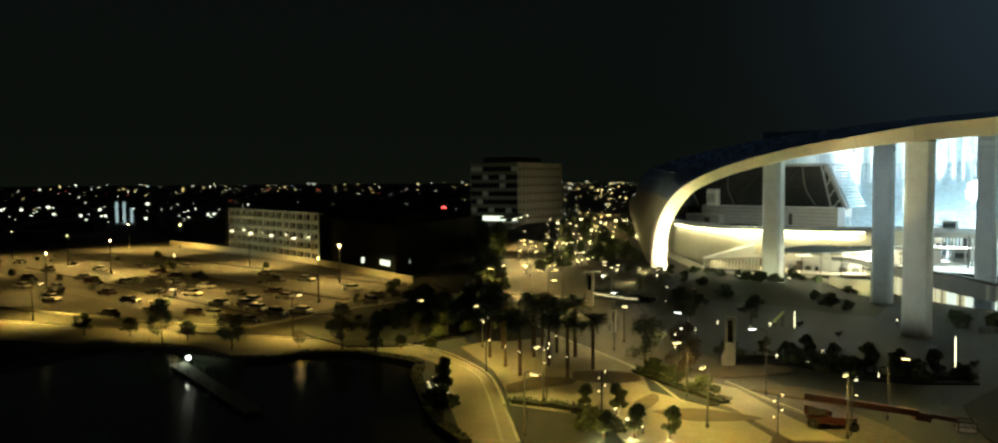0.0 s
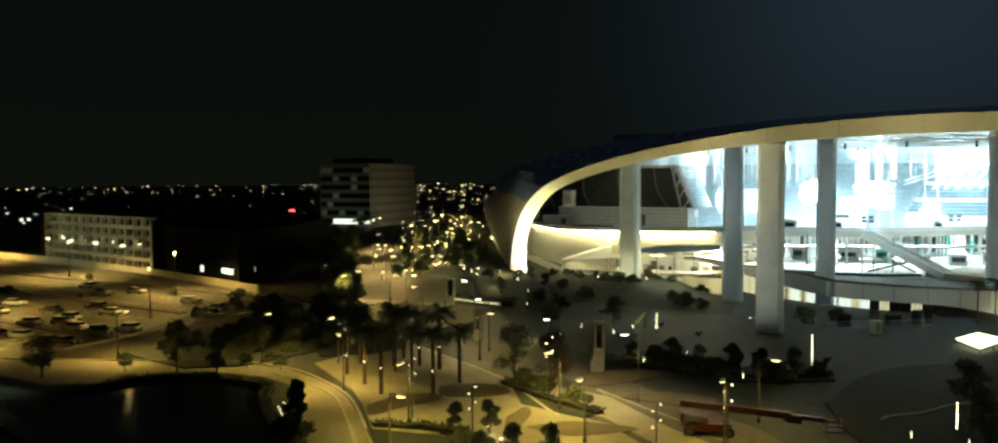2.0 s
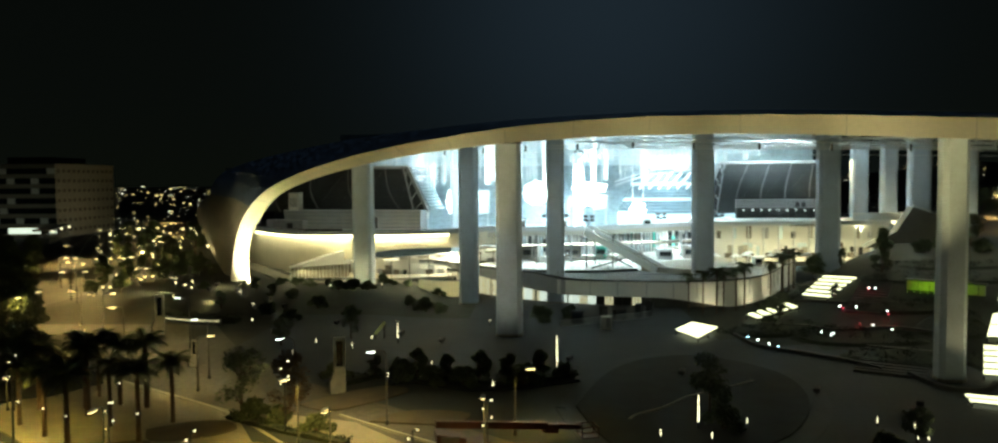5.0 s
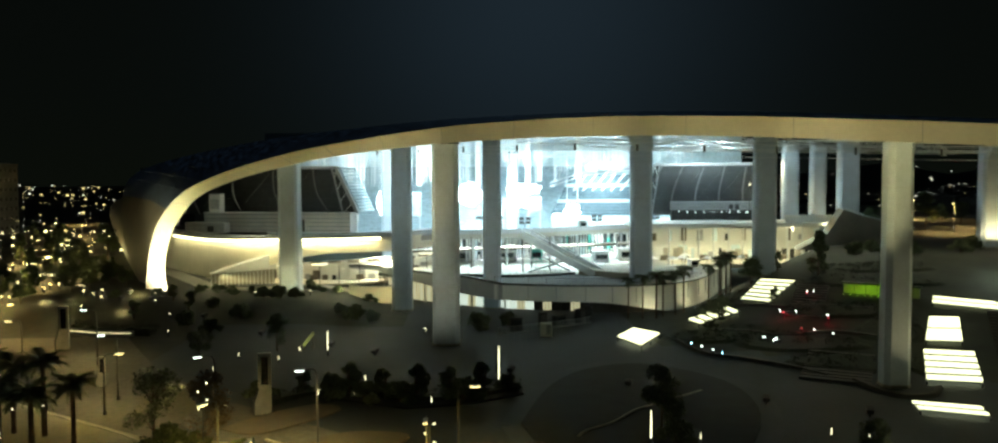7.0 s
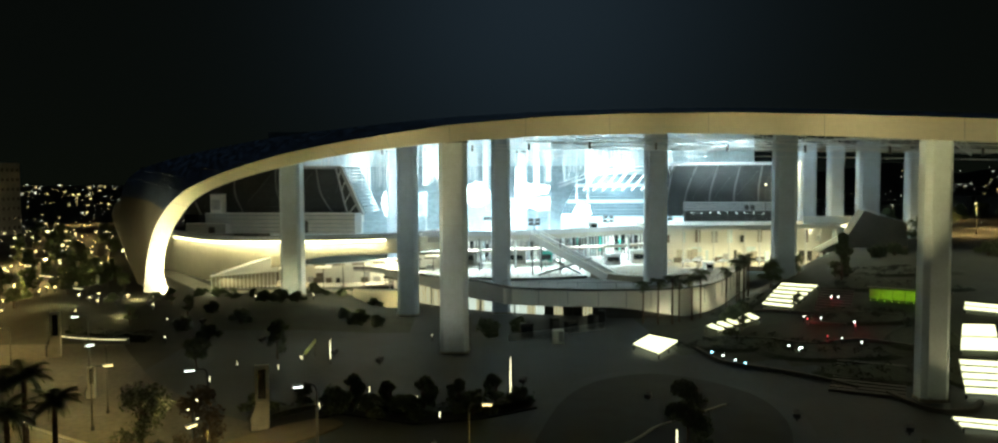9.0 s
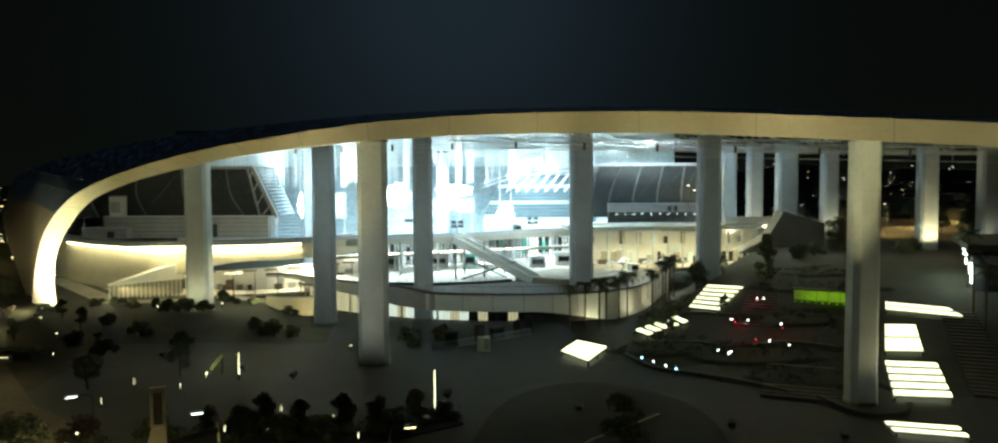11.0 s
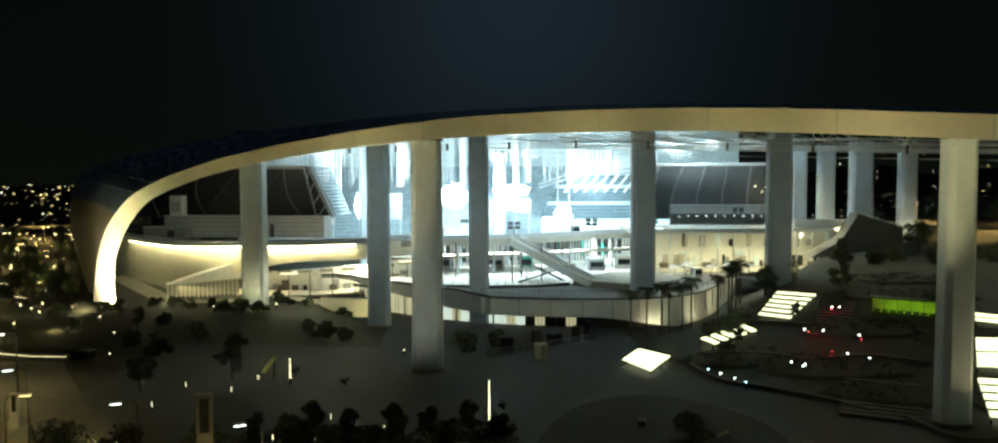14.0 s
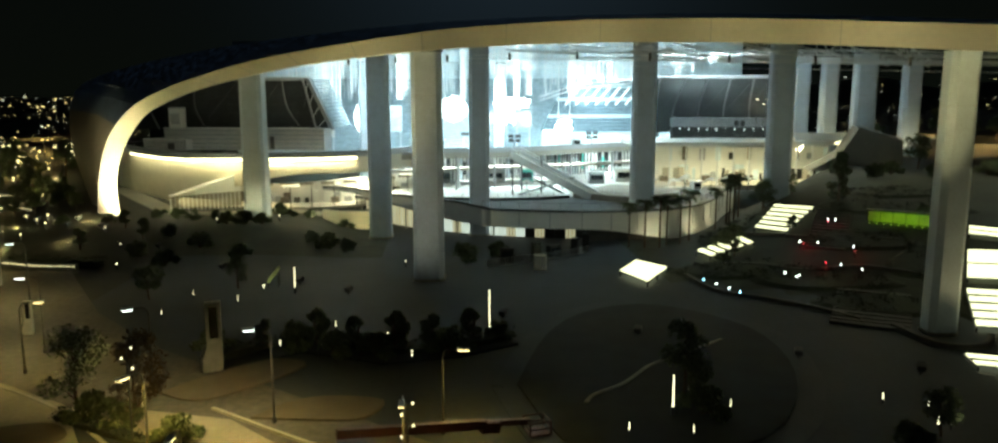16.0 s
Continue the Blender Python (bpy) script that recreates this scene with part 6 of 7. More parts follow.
def mast_cluster(x, y, h):
    """A pole with small lamps at staggered heights."""
    top = thing("cluster_lamp", (x, y, gz(x, y) + 0.1), "thin pole with small lamps at staggered heights", "street lamp", "cluster lamps")
    bm = bmesh.new()
    tube(bm, (0, 0, -0.2), (0, 0, h), 0.08, 0.05)
    part("pole", bm, M_DARKSTEEL, top)
    for k in range(4):
        z = h - 0.1 - k * 0.75
        bm = bmesh.new()
        beam(bm, (0, 0, z), (0.28 * (-1) ** k, 0, z + 0.1), 0.05, 0.05)
        part("arm", bm, M_DARKSTEEL, top)
        bm = bmesh.new()
        ball(bm, (0.36 * (-1) ** k, 0, z + 0.12), 0.085)
        part("lamp", bm, G_WARM, top)


for mx, my, mh in ((-24.5, 82, 7.2), (-35.8, 71, 6.2), (-28.5, 70, 4.2), (-56.5, 89.5, 6), (-4.6, 75, 5.4), (-10.5, 71.2, 4)):
    mast_cluster(mx, my, mh)


# ---------------- pylons, signs, machines ----------------
def pylon(x, y, h, rz, label):
    top = thing("information_pylon", (x, y, gz(x, y)), label, "sign pylon", "information pylons", rz)
    w, d = h * 0.20, 0.7

    def slab(outline, y0, y1):
        bm = bmesh.new()
        lo = [bm.verts.new((px_ * w, y0, pz * h)) for px_, pz in outline]
        hi = [bm.verts.new((px_ * w, y1, pz * h)) for px_, pz in outline]
        bm.faces.new(lo), bm.faces.new(hi[::-1])
        for i in range(len(lo)):
            bm.faces.new((lo[i], lo[(i + 1) % len(lo)], hi[(i + 1) % len(lo)], hi[i]))
        return bm
    part("foot", slab([(-0.80, -0.02), (0.42, -0.02), (0.50, 0.08), (0.50, 0.44), (-0.46, 0.44), (-0.50, 0.36), (-0.82, 0.20)], -d / 2, d / 2), M_PYLON, top, "angular grey foot leaning to one side")
    part("fin", slab([(-0.98, -0.02), (-0.86, -0.02), (-0.90, 0.20), (-0.58, 0.36), (-0.62, 0.40), (-1.02, 0.22)], -d * 0.3, d * 0.3), M_DARKSTEEL, top, "dark side fin")
    bm = bmesh.new()
    for x0, x1, z0, z1 in ((-0.5, -0.32, 0.44, 1.0), (0.32, 0.5, 0.44, 1.0), (-0.32, 0.32, 0.95, 1.0), (-0.32, 0.32, 0.44, 0.48)):
        box(bm, ((x0 + x1) / 2 * w, 0, z0 * h), ((x1 - x0) * w, d * 0.8, (z1 - z0) * h))
    part("frame", bm, M_PYLON, top, "grey metal frame")
    bm = bmesh.new()
    box(bm, (0, 0, h * 0.48), (w * 0.64, d * 0.5, h * 0.47))
    part("screen", bm, M_SCREENBLK, top, "unlit black screen")


pylon(-23.0, 97.4, 6.5, 12, "tall pale information pylon with a black screen")
pylon(-61, 132.4, 6.4, 10, "tall dark information pylon beside the avenue")
pylon(-45.7, 110.2, 3.6, 10, "small information pylon beside the avenue")


def boom_lift():
    top = thing("boom_lift", (-6.4, 77.3, 0.02), "red boom lift with its arm folded low on the plaza", "boom lift", rz=14)
    bm = bmesh.new()
    prism(bm, [(-2.6, -1.1), (1.4, -1.1), (1.8, -0.7), (1.8, 0.7), (1.4, 1.1), (-2.6, 1.1)], 0.5, 1.2)
    part("chassis", bm, M_RED, top)
    bm = bmesh.new()
    prism(bm, [(-3.0, -0.9), (-0.4, -0.9), (-0.4, 0.9), (-3.0, 0.9)], 1.3, [2.2, 1.7, 1.7, 2.2])
    part("turntable", bm, M_RED, top, "red engine cover")
    for wx in (-2.2, 1.5):
        for wy in (-1.2, 1.2):
            bm = bmesh.new()
            tube(bm, (wx, wy - 0.22, 0.5), (wx, wy + 0.22, 0.5), 0.52, n=14)
            w = part("wheel", bm, M_TYRE, top)
            bm = bmesh.new()
            tube(bm, (wx, wy - 0.24, 0.5), (wx, wy + 0.24, 0.5), 0.24, n=10)
            part("rim", bm, M_DARKSTEEL, w)
    bm = bmesh.new()
    beam(bm, (-3.0, 0, 2.9), (7.5, 1.2, 1.7), 0.55, 0.6)
    part("main_boom", bm, M_RED, top)
    bm = bmesh.new()
    beam(bm, (6.0, 1.1, 1.85), (11.2, 2.2, 1.0), 0.36, 0.4)
    part("jib", bm, M_RED, top)
    bm = bmesh.new()
    prism(bm, [(11.0, 1.4), (12.6, 1.4), (12.6, 3.0), (11.0, 3.0)], 0.05, 0.13)
    basket = part("basket", bm, M_RED, top, "red basket floor")
    for dz in (0.6, 1.1):
        for a, b in (((11, 1.4), (12.6, 1.4)), ((12.6, 1.4), (12.6, 3.0)), ((12.6, 3.0), (11, 3.0)), ((11, 3.0), (11, 1.4))):
            bm = bmesh.new()
            beam(bm, (*a, dz), (*b, dz), 0.08, 0.08)
            part("basket_rail", bm, M_RED, basket)
    for a in ((11, 1.4), (12.6, 1.4), (12.6, 3.0), (11, 3.0)):
        bm = bmesh.new()
        box(bm, (*a, 0.1), (0.08, 0.08, 1.0))
        part("basket_post", bm, M_RED, basket)
    bm = bmesh.new()
    beam(bm, (7.2, 1.25, 1.45), (8.6, 1.55, 1.2), 0.7, 0.75)
    part("boom_knuckle", bm, M_RED, top)
    bm = bmesh.new()
    box(bm, (-1.8, -0.95, 1.35), (1.6, 0.08, 0.6))
    part("engine_louvre", bm, M_DARKSTEEL, top)


boom_lift()


def dock():
    top = thing("dock", (-85.6, 58.6, 0.05), "narrow plank dock over the dark lake", "dock", rz=-19.5)
    for k in range(40):
        bm = bmesh.new()
        box(bm, (k * 0.72, 0, 0.35), (0.66, 2.2, 0.08))
        part("plank", bm, M_WOOD, top)
    for k in range(8):
        for s in (-1, 1):
            bm = bmesh.new()
            tube(bm, (k * 4, s, -0.2), (k * 4, s, 1.2), 0.09, n=6)
            part("pile", bm, M_WOOD, top)
    bm = bmesh.new()
    tube(bm, (0, 1.4, -0.05), (0, 1.4, 0.8), 0.07)
    part("lamp_post", bm, M_DARKSTEEL, top)
    bm = bmesh.new()
    ball(bm, (0, 1.4, 0.95), 0.34)
    part("lamp", bm, G_WHITE, top, "bright white globe lamp")


dock()
lamp("POINT", "dock_light", (-85.0, 59.6, 1.7), (0, 0, 0), 160, (1, 0.95, 0.8), 0.3)


def string_lights():
    top = thing("lit_trellis", (-51, 68.6, 0.05), "small timber trellis strung with warm bulbs", "trellis", rz=-45)
    for k in range(3):
        bm = bmesh.new()
        beam(bm, (0, k * 0.6, 0.3 + k * 0.5), (9.6, k * 0.6, 0.3 + k * 0.5), 0.07, 0.07)
        part("rail", bm, M_WOOD, top)
        for i in range(9):
            bm = bmesh.new()
            ball(bm, (0.5 + i * 1.08, k * 0.6, 0.42 + k * 0.5), 0.07)
            part("bulb", bm, G_WARM, top)
    for i in range(4):
        bm = bmesh.new()
        beam(bm, (0.2 + i * 3.1, 1.2, -0.1), (0.2 + i * 3.1, 1.2, 1.4), 0.1, 0.1)
        part("post", bm, M_WOOD, top)


string_lights()


def planter_wall(pts, h, label, lit=True):
    x0, y0 = pts[0]
    z0 = gz(x0, y0)
    top = thing("planter_wall", (x0, y0, z0), label, "planter", "planter walls")
    loc = [(x - x0, y - y0) for x, y in pts]
    bm = bmesh.new()
    wall_along(bm, loc, -0.3, h, 0.5)
    part("wall", bm, M_STEPS, top)
    if lit:
        bm = bmesh.new()
        wall_along(bm, [(x - 0.2, y - 0.45) for x, y in loc], 0.5, 0.58, 0.08)
        part("light_strip", bm, G_EDGE, top, "glowing warm strip under the coping")
    bm = bmesh.new()
    wall_along(bm, loc, h, h + 0.08, 0.6)
    part("coping", bm, M_STEPS, top)


planter_wall([tuple(p) for p in smooth_path([(-66.2, 144), (-60, 141.4), (-54.2, 140.4)], 5)], 0.75, "low planter wall with glowing edge strip")
planter_wall([tuple(p) for p in smooth_path([(-91.8, 165.8), (-86, 162), (-81.3, 160)], 5)], 0.8, "low planter wall with glowing edge strip")
planter_wall([(-86.3, 186.3), (-83, 183.6), (-80.3, 181.4)], 0.8, "low planter wall with glowing edge strip")
planter_wall([(-113.2, 228), (-109, 225), (-105.9, 223.6)], 0.8, "low planter wall with glowing edge strip")


def lit_rail():
    top = thing("lit_handrail", (-25.4, 128.7, 0), "leaning handrail lit lime yellow among the planting", "handrail", rz=6)
    for dy in (0, 1.4):
        bm = bmesh.new()
        beam(bm, (0.2, dy, 0.7), (1.6, dy, 2.4), 0.14, 0.36)
        part("rail_panel", bm, M_LIMEWALL, top, "pale panel lit from below")
        for x, z in ((0.25, 0.8), (1.55, 2.4)):
            bm = bmesh.new()
            box(bm, (x, dy, -0.1), (0.1, 0.1, z))
            part("post", bm, M_DARKSTEEL, top)
    bm = bmesh.new()
    ball(bm, (-0.3, -0.2, 0.35), 0.12)
    part("lamp", bm, G_WARM, top)


lit_rail()
lamp("SPOT", "rail_uplight", (-25.4, 127.6, 0.4), (-24.2, 128.9, 2.0), 90, (1.0, 0.92, 0.36), 0.1, cone=90)


def white_cabinet(x, y):
    top = thing("utility_cabinet", (x, y, gz(x, y)), "plain white utility cabinet on the plaza", "cabinet")
    bm = bmesh.new()
    box(bm, (0, 0, 0.1), (1.7, 1.1, 2.0))
    part("body", bm, M_WHITE, top)
    bm = bmesh.new()
    box(bm, (0, 0, 0), (1.9, 1.3, 0.1))
    part("plinth", bm, M_CONC, top)
    bm = bmesh.new()
    box(bm, (0.35, -0.57, 0.3), (0.7, 0.04, 1.6))
    part("door", bm, M_GREY, top)


white_cabinet(11.2, 137.0)


# ---------------- trees ----------------
def tree(seed, h, spread, leaves, trunk_h, label, clumps=16, slim=1.0, size=0.22):
    rng = random.Random(seed)
    top = thing("tree", (0, 0, 0), label, "tree", "trees")
    bm = bmesh.new()
    bend = Vector((rng.uniform(-.2, .2), rng.uniform(-.2, .2), trunk_h))
    tube(bm, (0, 0, -0.2), bend * 0.5, 0.16, 0.13, 7)
    tube(bm, bend * 0.5, bend, 0.13, 0.1, 7)
    tube(bm, bend, (bend.x * 1.4, bend.y * 1.4, h * 0.8), 0.1, 0.03, 6)
    part("trunk", bm, M_TRUNK, top)
    tips = []
    for k in range(clumps):
        a = rng.uniform(0, 2 * math.pi)
        zz = trunk_h + (h - trunk_h) * rng.uniform(0.08, 0.97)
        w = spread * math.sin(math.pi * min(0.95, 0.18 + 0.8 * (zz - trunk_h) / (h - trunk_h))) ** 0.7 * rng.uniform(0.35, 1.0) * slim
        tips.append(Vector((math.cos(a) * w, math.sin(a) * w, zz)))
    for k in range(0, clumps, 3):
        bm = bmesh.new()
        t = tips[k]
        tube(bm, (bend.x, bend.y, max(trunk_h * 0.9, t.z - 1.4)), t, 0.05, 0.02, 5)
        part("limb", bm, M_TRUNK, top)
    bm = bmesh.new()
    for t in tips:
        leaf_cloud(bm, rng, t, spread * 0.44, 80, size, 0.8)
    part("crown", bm, leaves, top, clean=False)
    return top


T_ROUND = tree(1, 5.2, 2.0, M_LEAF, 1.6, "small round dark green street tree")
T_TALL = tree(2, 7.5, 2.2, M_LEAF, 1.8, "tall uneven dark green tree", 22)
T_CONE = tree(3, 6.2, 1.3, M_LEAF, 0.6, "slim upright dark evergreen tree", 20, 0.8)
T_RED = tree(4, 5.4, 1.7, M_RLEAF, 0.9, "sparse bronze-leaved young tree", 20, 0.9, 0.15)
T_SHRUB = tree(5, 1.8, 1.6, M_LEAF, 0.25, "low dark spreading shrub", 12)
T_COURT = tree(7, 3.3, 0.95, M_LEAF, 0.8, "small round court tree with an uplit crown", 15, 0.9, 0.15)
T_SPARSE = tree(6, 6.0, 1.9, M_LEAF, 0.9, "sparse feathery young tree", 20, 0.9, 0.15)
for tx, ty, tt, sc in ((-100.9, 66.6, T_TALL, 0.85), (-88, 69.2, T_ROUND, 1.0), (-99.5, 70, T_ROUND, 0.6), (-74.7, 78.4, T_TALL, 0.85), (-69, 79.4, T_CONE, 0.95), (-66.9, 82.6, T_ROUND, 0.42), (-62, 83.4, T_ROUND, 0.42), (-110, 67, T_ROUND, 0.6),
                       (-80.5, 75.4, T_ROUND, 0.5), (-118, 64, T_ROUND, 0.7), (-31.0, 88.0, T_SPARSE, 1.35), (-25.6, 86.0, T_RED, 1.3), (-29.6, 87.0, T_SHRUB, 1.0), (-26.4, 85.2, T_SHRUB, 0.9), (-21.6, 82.6, T_SHRUB, 0.9), (-41.8, 59.4, T_CONE, 1.0), (-43.2, 60.8, T_SHRUB, 1.2), (-29.9, 68.6, T_COURT, 1.0), (-26.3, 69.2, T_COURT, 1.1),
                       (-24.2, 61.6, T_COURT, 0.95), (-21.8, 63.3, T_COURT, 1.1), (-18.8, 64.8, T_COURT, 1.05), (-27, 64, T_SHRUB, 1.0), (-9, 61, T_SHRUB, 0.9),
                       (-38.4, 123.8, T_ROUND, 0.8), (-24.8, 103, T_SHRUB, 1), (-20, 103, T_COURT, 1.05), (-15, 104.4, T_COURT, 1.2), (-11, 103, T_COURT, 1.1), (-7, 101.6, T_COURT, 1.3), (-3.6, 102, T_COURT, 1.2),
                       (0.4, 104, T_COURT, 1.2), (-1.8, 100.6, T_SHRUB, 1.2), (-9, 100.4, T_SHRUB, 1.1), (-17, 103.4, T_SHRUB, 1.2), (-13, 101, T_SHRUB, 1.1), (3.2, 104.8, T_SHRUB, 0.9), (16.8, 86.6, T_TALL, 0.9), (17.8, 84.4, T_SHRUB, 1.1), (34, 79.6, T_ROUND, 0.7), (30, 77, T_SHRUB, 1.0),
                       (-29, 129, T_SPARSE, 0.8), (-33, 146, T_SHRUB, 0.9), (-40, 150, T_SHRUB, 1.1), (-46, 155, T_SHRUB, 0.9), (-36, 162, T_SHRUB, 1.0), (-33, 161.4, T_SHRUB, 0.9), (-39, 162, T_SHRUB, 0.9),
                       (-18, 152, T_SHRUB, 0.9), (-21, 153, T_SHRUB, 1.1), (-24, 155, T_SHRUB, 0.8), (-55, 160, T_COURT, 1.0), (-50, 154, T_COURT, 1.1), (-58, 150, T_COURT, 1.1), (-59.4, 164.6, T_SHRUB, 0.8), (-67.2, 164.4, T_SHRUB, 0.7), (-48, 147, T_SHRUB, 1.1), (-43, 143, T_SHRUB, 1.0),
                       (0.4, 143, T_SHRUB, 1.3), (6, 146, T_SHRUB, 1.1), (38.5, 137.4, T_SHRUB, 1.3), (40.5, 141, T_SHRUB, 1.2), (60, 148, T_CONE, 1.3), (53, 160, T_SPARSE, 0.9), (57, 158, T_CONE, 0.6), (51.5, 157, T_ROUND, 0.9), (67, 136.4, T_SHRUB, 1.0), (48.6, 138.6, T_COURT, 0.8), (38.2, 133.6, T_COURT, 0.75), (36.2, 132.6, T_SHRUB, 0.6),
                       (74, 162, T_SHRUB, 1.2), (79, 166, T_SHRUB, 1.1), (84, 160, T_SHRUB, 1.2), (96, 164, T_SHRUB, 1.2), (101, 168, T_SHRUB, 1.3), (113, 166, T_SHRUB, 1.2), (70, 170, T_SHRUB, 1.0), (90, 176, T_ROUND, 1.3), (124, 178, T_ROUND, 1.4), (130, 168, T_ROUND, 1.4)):
    put(tt, tx, ty, rng.uniform(0, 360), s=sc)
# avenue trees and dark planting west of the stadium
for k in range(44):
    u = k / 44
    ax, ay = -80 - 175 * u ** 1.4, 172 + 300 * u ** 1.4
    for off, tt in ((rng.uniform(0, 12), T_ROUND),):
        put(tt, ax + off * 0.9 + rng.uniform(-2, 2), ay + off * 0.45 + rng.uniform(-3, 3), rng.uniform(0, 360), s=rng.uniform(0.45, 0.8))
for ax, ay, tt, sc in ((-99.7, 185.3, T_CONE, 1.3), (-104.6, 229.6, T_TALL, 1.2), (-115, 270, T_TALL, 1.5), (-108, 212, T_CONE, 1.4), (-86, 198, T_ROUND, 1.0), (-135, 283, T_TALL, 1.4), (-128, 264, T_CONE, 1.6), (-83.7, 182.7, T_ROUND, 0.9), (-136, 260, T_CONE, 1.5)):
    put(tt, ax, ay, rng.uniform(0, 360), s=sc)
for k in range(16):
    put(T_ROUND if k % 3 else T_SHRUB, -86 + rng.uniform(-12, 20) - k * 1.0, 100 + k * 1.9 + rng.uniform(-4, 4), rng.uniform(0, 360), s=rng.uniform(0.35, 0.6))
for k in range(34):
    put(T_SHRUB, -54 + k * 1.2 + rng.uniform(-0.8, 0.8), 174.5 + rng.uniform(-5.5, 2.5) - 2.5 * math.sin(k * 0.19), rng.uniform(0, 360), s=rng.uniform(0.35, 0.75))
for k in range(46):
    u = rng.random()
    put((T_ROUND, T_CONE, T_SHRUB, T_COURT)[k % 4], -78 - 48 * u + rng.uniform(-9, 12), 158 + 108 * u + rng.uniform(-8, 8), rng.uniform(0, 360), s=rng.uniform(0.4, 0.8))
for k in range(26):
    u = k / 25
    put(T_TALL if k % 3 else T_CONE, -88 - 92 * u - rng.uniform(0, 3), 138 + 150 * u + rng.uniform(-1.5, 1.5), rng.uniform(0, 360), s=rng.uniform(0.95, 1.25) - 0.35 * u)


def grove(label, places):
    """A far wood: many trees joined into one object of trunks and leaves."""
    verts, faces, slots, base = [], [], [], 0
    for proto, x, y, rz, sc in places:
        m = pose(x, y, gz(x, y), 0, 0, rz)
        r3, at = np.array(m.to_3x3()) * sc, np.array(m.translation)
        for ch in proto.children:
            me = ch.data
            co = np.empty(len(me.vertices) * 3)
            me.vertices.foreach_get("co", co)
            verts.append(co.reshape(-1, 3) @ r3.T + at)
            faces.extend([v + base for v in f.vertices] for f in me.polygons)
            slots.extend([1 if ch.name.startswith("crown") else 0] * len(me.polygons))
            base += len(me.vertices)
    me = bpy.data.meshes.new("grove")
    me.from_pydata(np.concatenate(verts).tolist(), [], faces)
    me.materials.append(M_TRUNK)
    me.materials.append(M_LEAF)
    me.polygons.foreach_set("material_index", slots)
    tagged(new("grove", me), label, "trees", kind="stuff")


def scatter(n, protos, x0, x1, y0, y1, s0, s1):
    return [(protos[k % len(protos)], rng.uniform(x0, x1), rng.uniform(y0, y1), rng.uniform(0, 360), rng.uniform(s0, s1)) for k in range(n)]


belt = smooth_path([(-80.5, 131), (-91, 146), (-104, 164), (-117.5, 183), (-141, 217), (-181, 275)], 6)
grove("belt of dark trees between the black hall and the avenue",
      [((T_TALL, T_ROUND, T_TALL, T_CONE)[(k + j) % 4], bx - 2.5 - 5 * j + rng.uniform(-1, 1), by + 1 + 3 * j + rng.uniform(-1, 1), rng.uniform(0, 360), rng.uniform(0.8, 1.15)) for k, (bx, by) in enumerate(belt) for j in (0, 1)])
grove("dark low wood between the palm court and the parking lot",
      [q for q in scatter(70, (T_ROUND, T_TALL, T_ROUND, T_SHRUB), -82, -61, 93, 118, 0.5, 0.85) if q[1] + q[2] < 43 and math.hypot(q[1] + 67.4, q[2] - 86.4) > 11] + scatter(14, (T_SHRUB,), -92, -66, 88, 100, 0.4, 0.7))
grove("small dark trees scattered over the parking lot", scatter(30, (T_ROUND, T_ROUND, T_SHRUB), -275, -125, 78, 148, 0.35, 0.6))
grove("dark trees along the eastern road", scatter(24, (T_ROUND, T_TALL), 122, 202, 190, 280, 0.8, 1.4))
for proto in (T_ROUND, T_TALL, T_CONE, T_RED, T_SHRUB, T_COURT, T_SPARSE):
    gone(proto)
# uplights at the foot of the court trees
for ux, uy, uw in ((-29.9, 67.7, 130), (-26.3, 68.3, 130), (-24.2, 60.7, 130), (-21.8, 62.4, 130), (-18.8, 63.9, 130), (-101, 183, 900), (-110, 210, 1300), (-106, 227, 1500), (-132, 262, 2200), (-117, 268, 2200), (-85, 195, 800), (-63.6, 166.6, 500), (-73.3, 161.1, 400), (-61.7, 153.5, 260), (-78, 160, 420), (-70, 150, 300)):
    lamp("POINT", "tree_uplight", (ux, uy, gz(ux, uy) + 0.5), (ux, uy, 5), uw, (1.0, 0.8, 0.35), 0.1)


def frond_mesh(length, droop, width, leaflets):
    bm = bmesh.new()
    spine = [Vector((length * u * math.cos(0.35 * u), 0, length * (0.42 * u - droop * u * u))) for u in np.linspace(0, 1, 9)]
    for a, b in zip(spine, spine[1:]):
        tube(bm, a, b, 0.035, 0.03, 4)
    for i in range(leaflets):
        u = 0.12 + 0.86 * i / leaflets
        k = min(7, int(u * 8))
        c = spine[k].lerp(spine[k + 1], u * 8 - k)
        w = width * math.sin(math.pi * min(0.97, 0.15 + 0.8 * u))
        for s in (-1, 1):
            tip = c + Vector((0.35 * w, s * w, -0.45 * w))
            bm.faces.new([bm.verts.new(v) for v in (c - Vector((0.07, 0, 0)), c + Vector((0.1, 0, 0)), tip)])
    me = bpy.data.meshes.new("frond")
    bm.to_mesh(me)
    bm.free()
    me.materials.append(M_PALM)
    return me


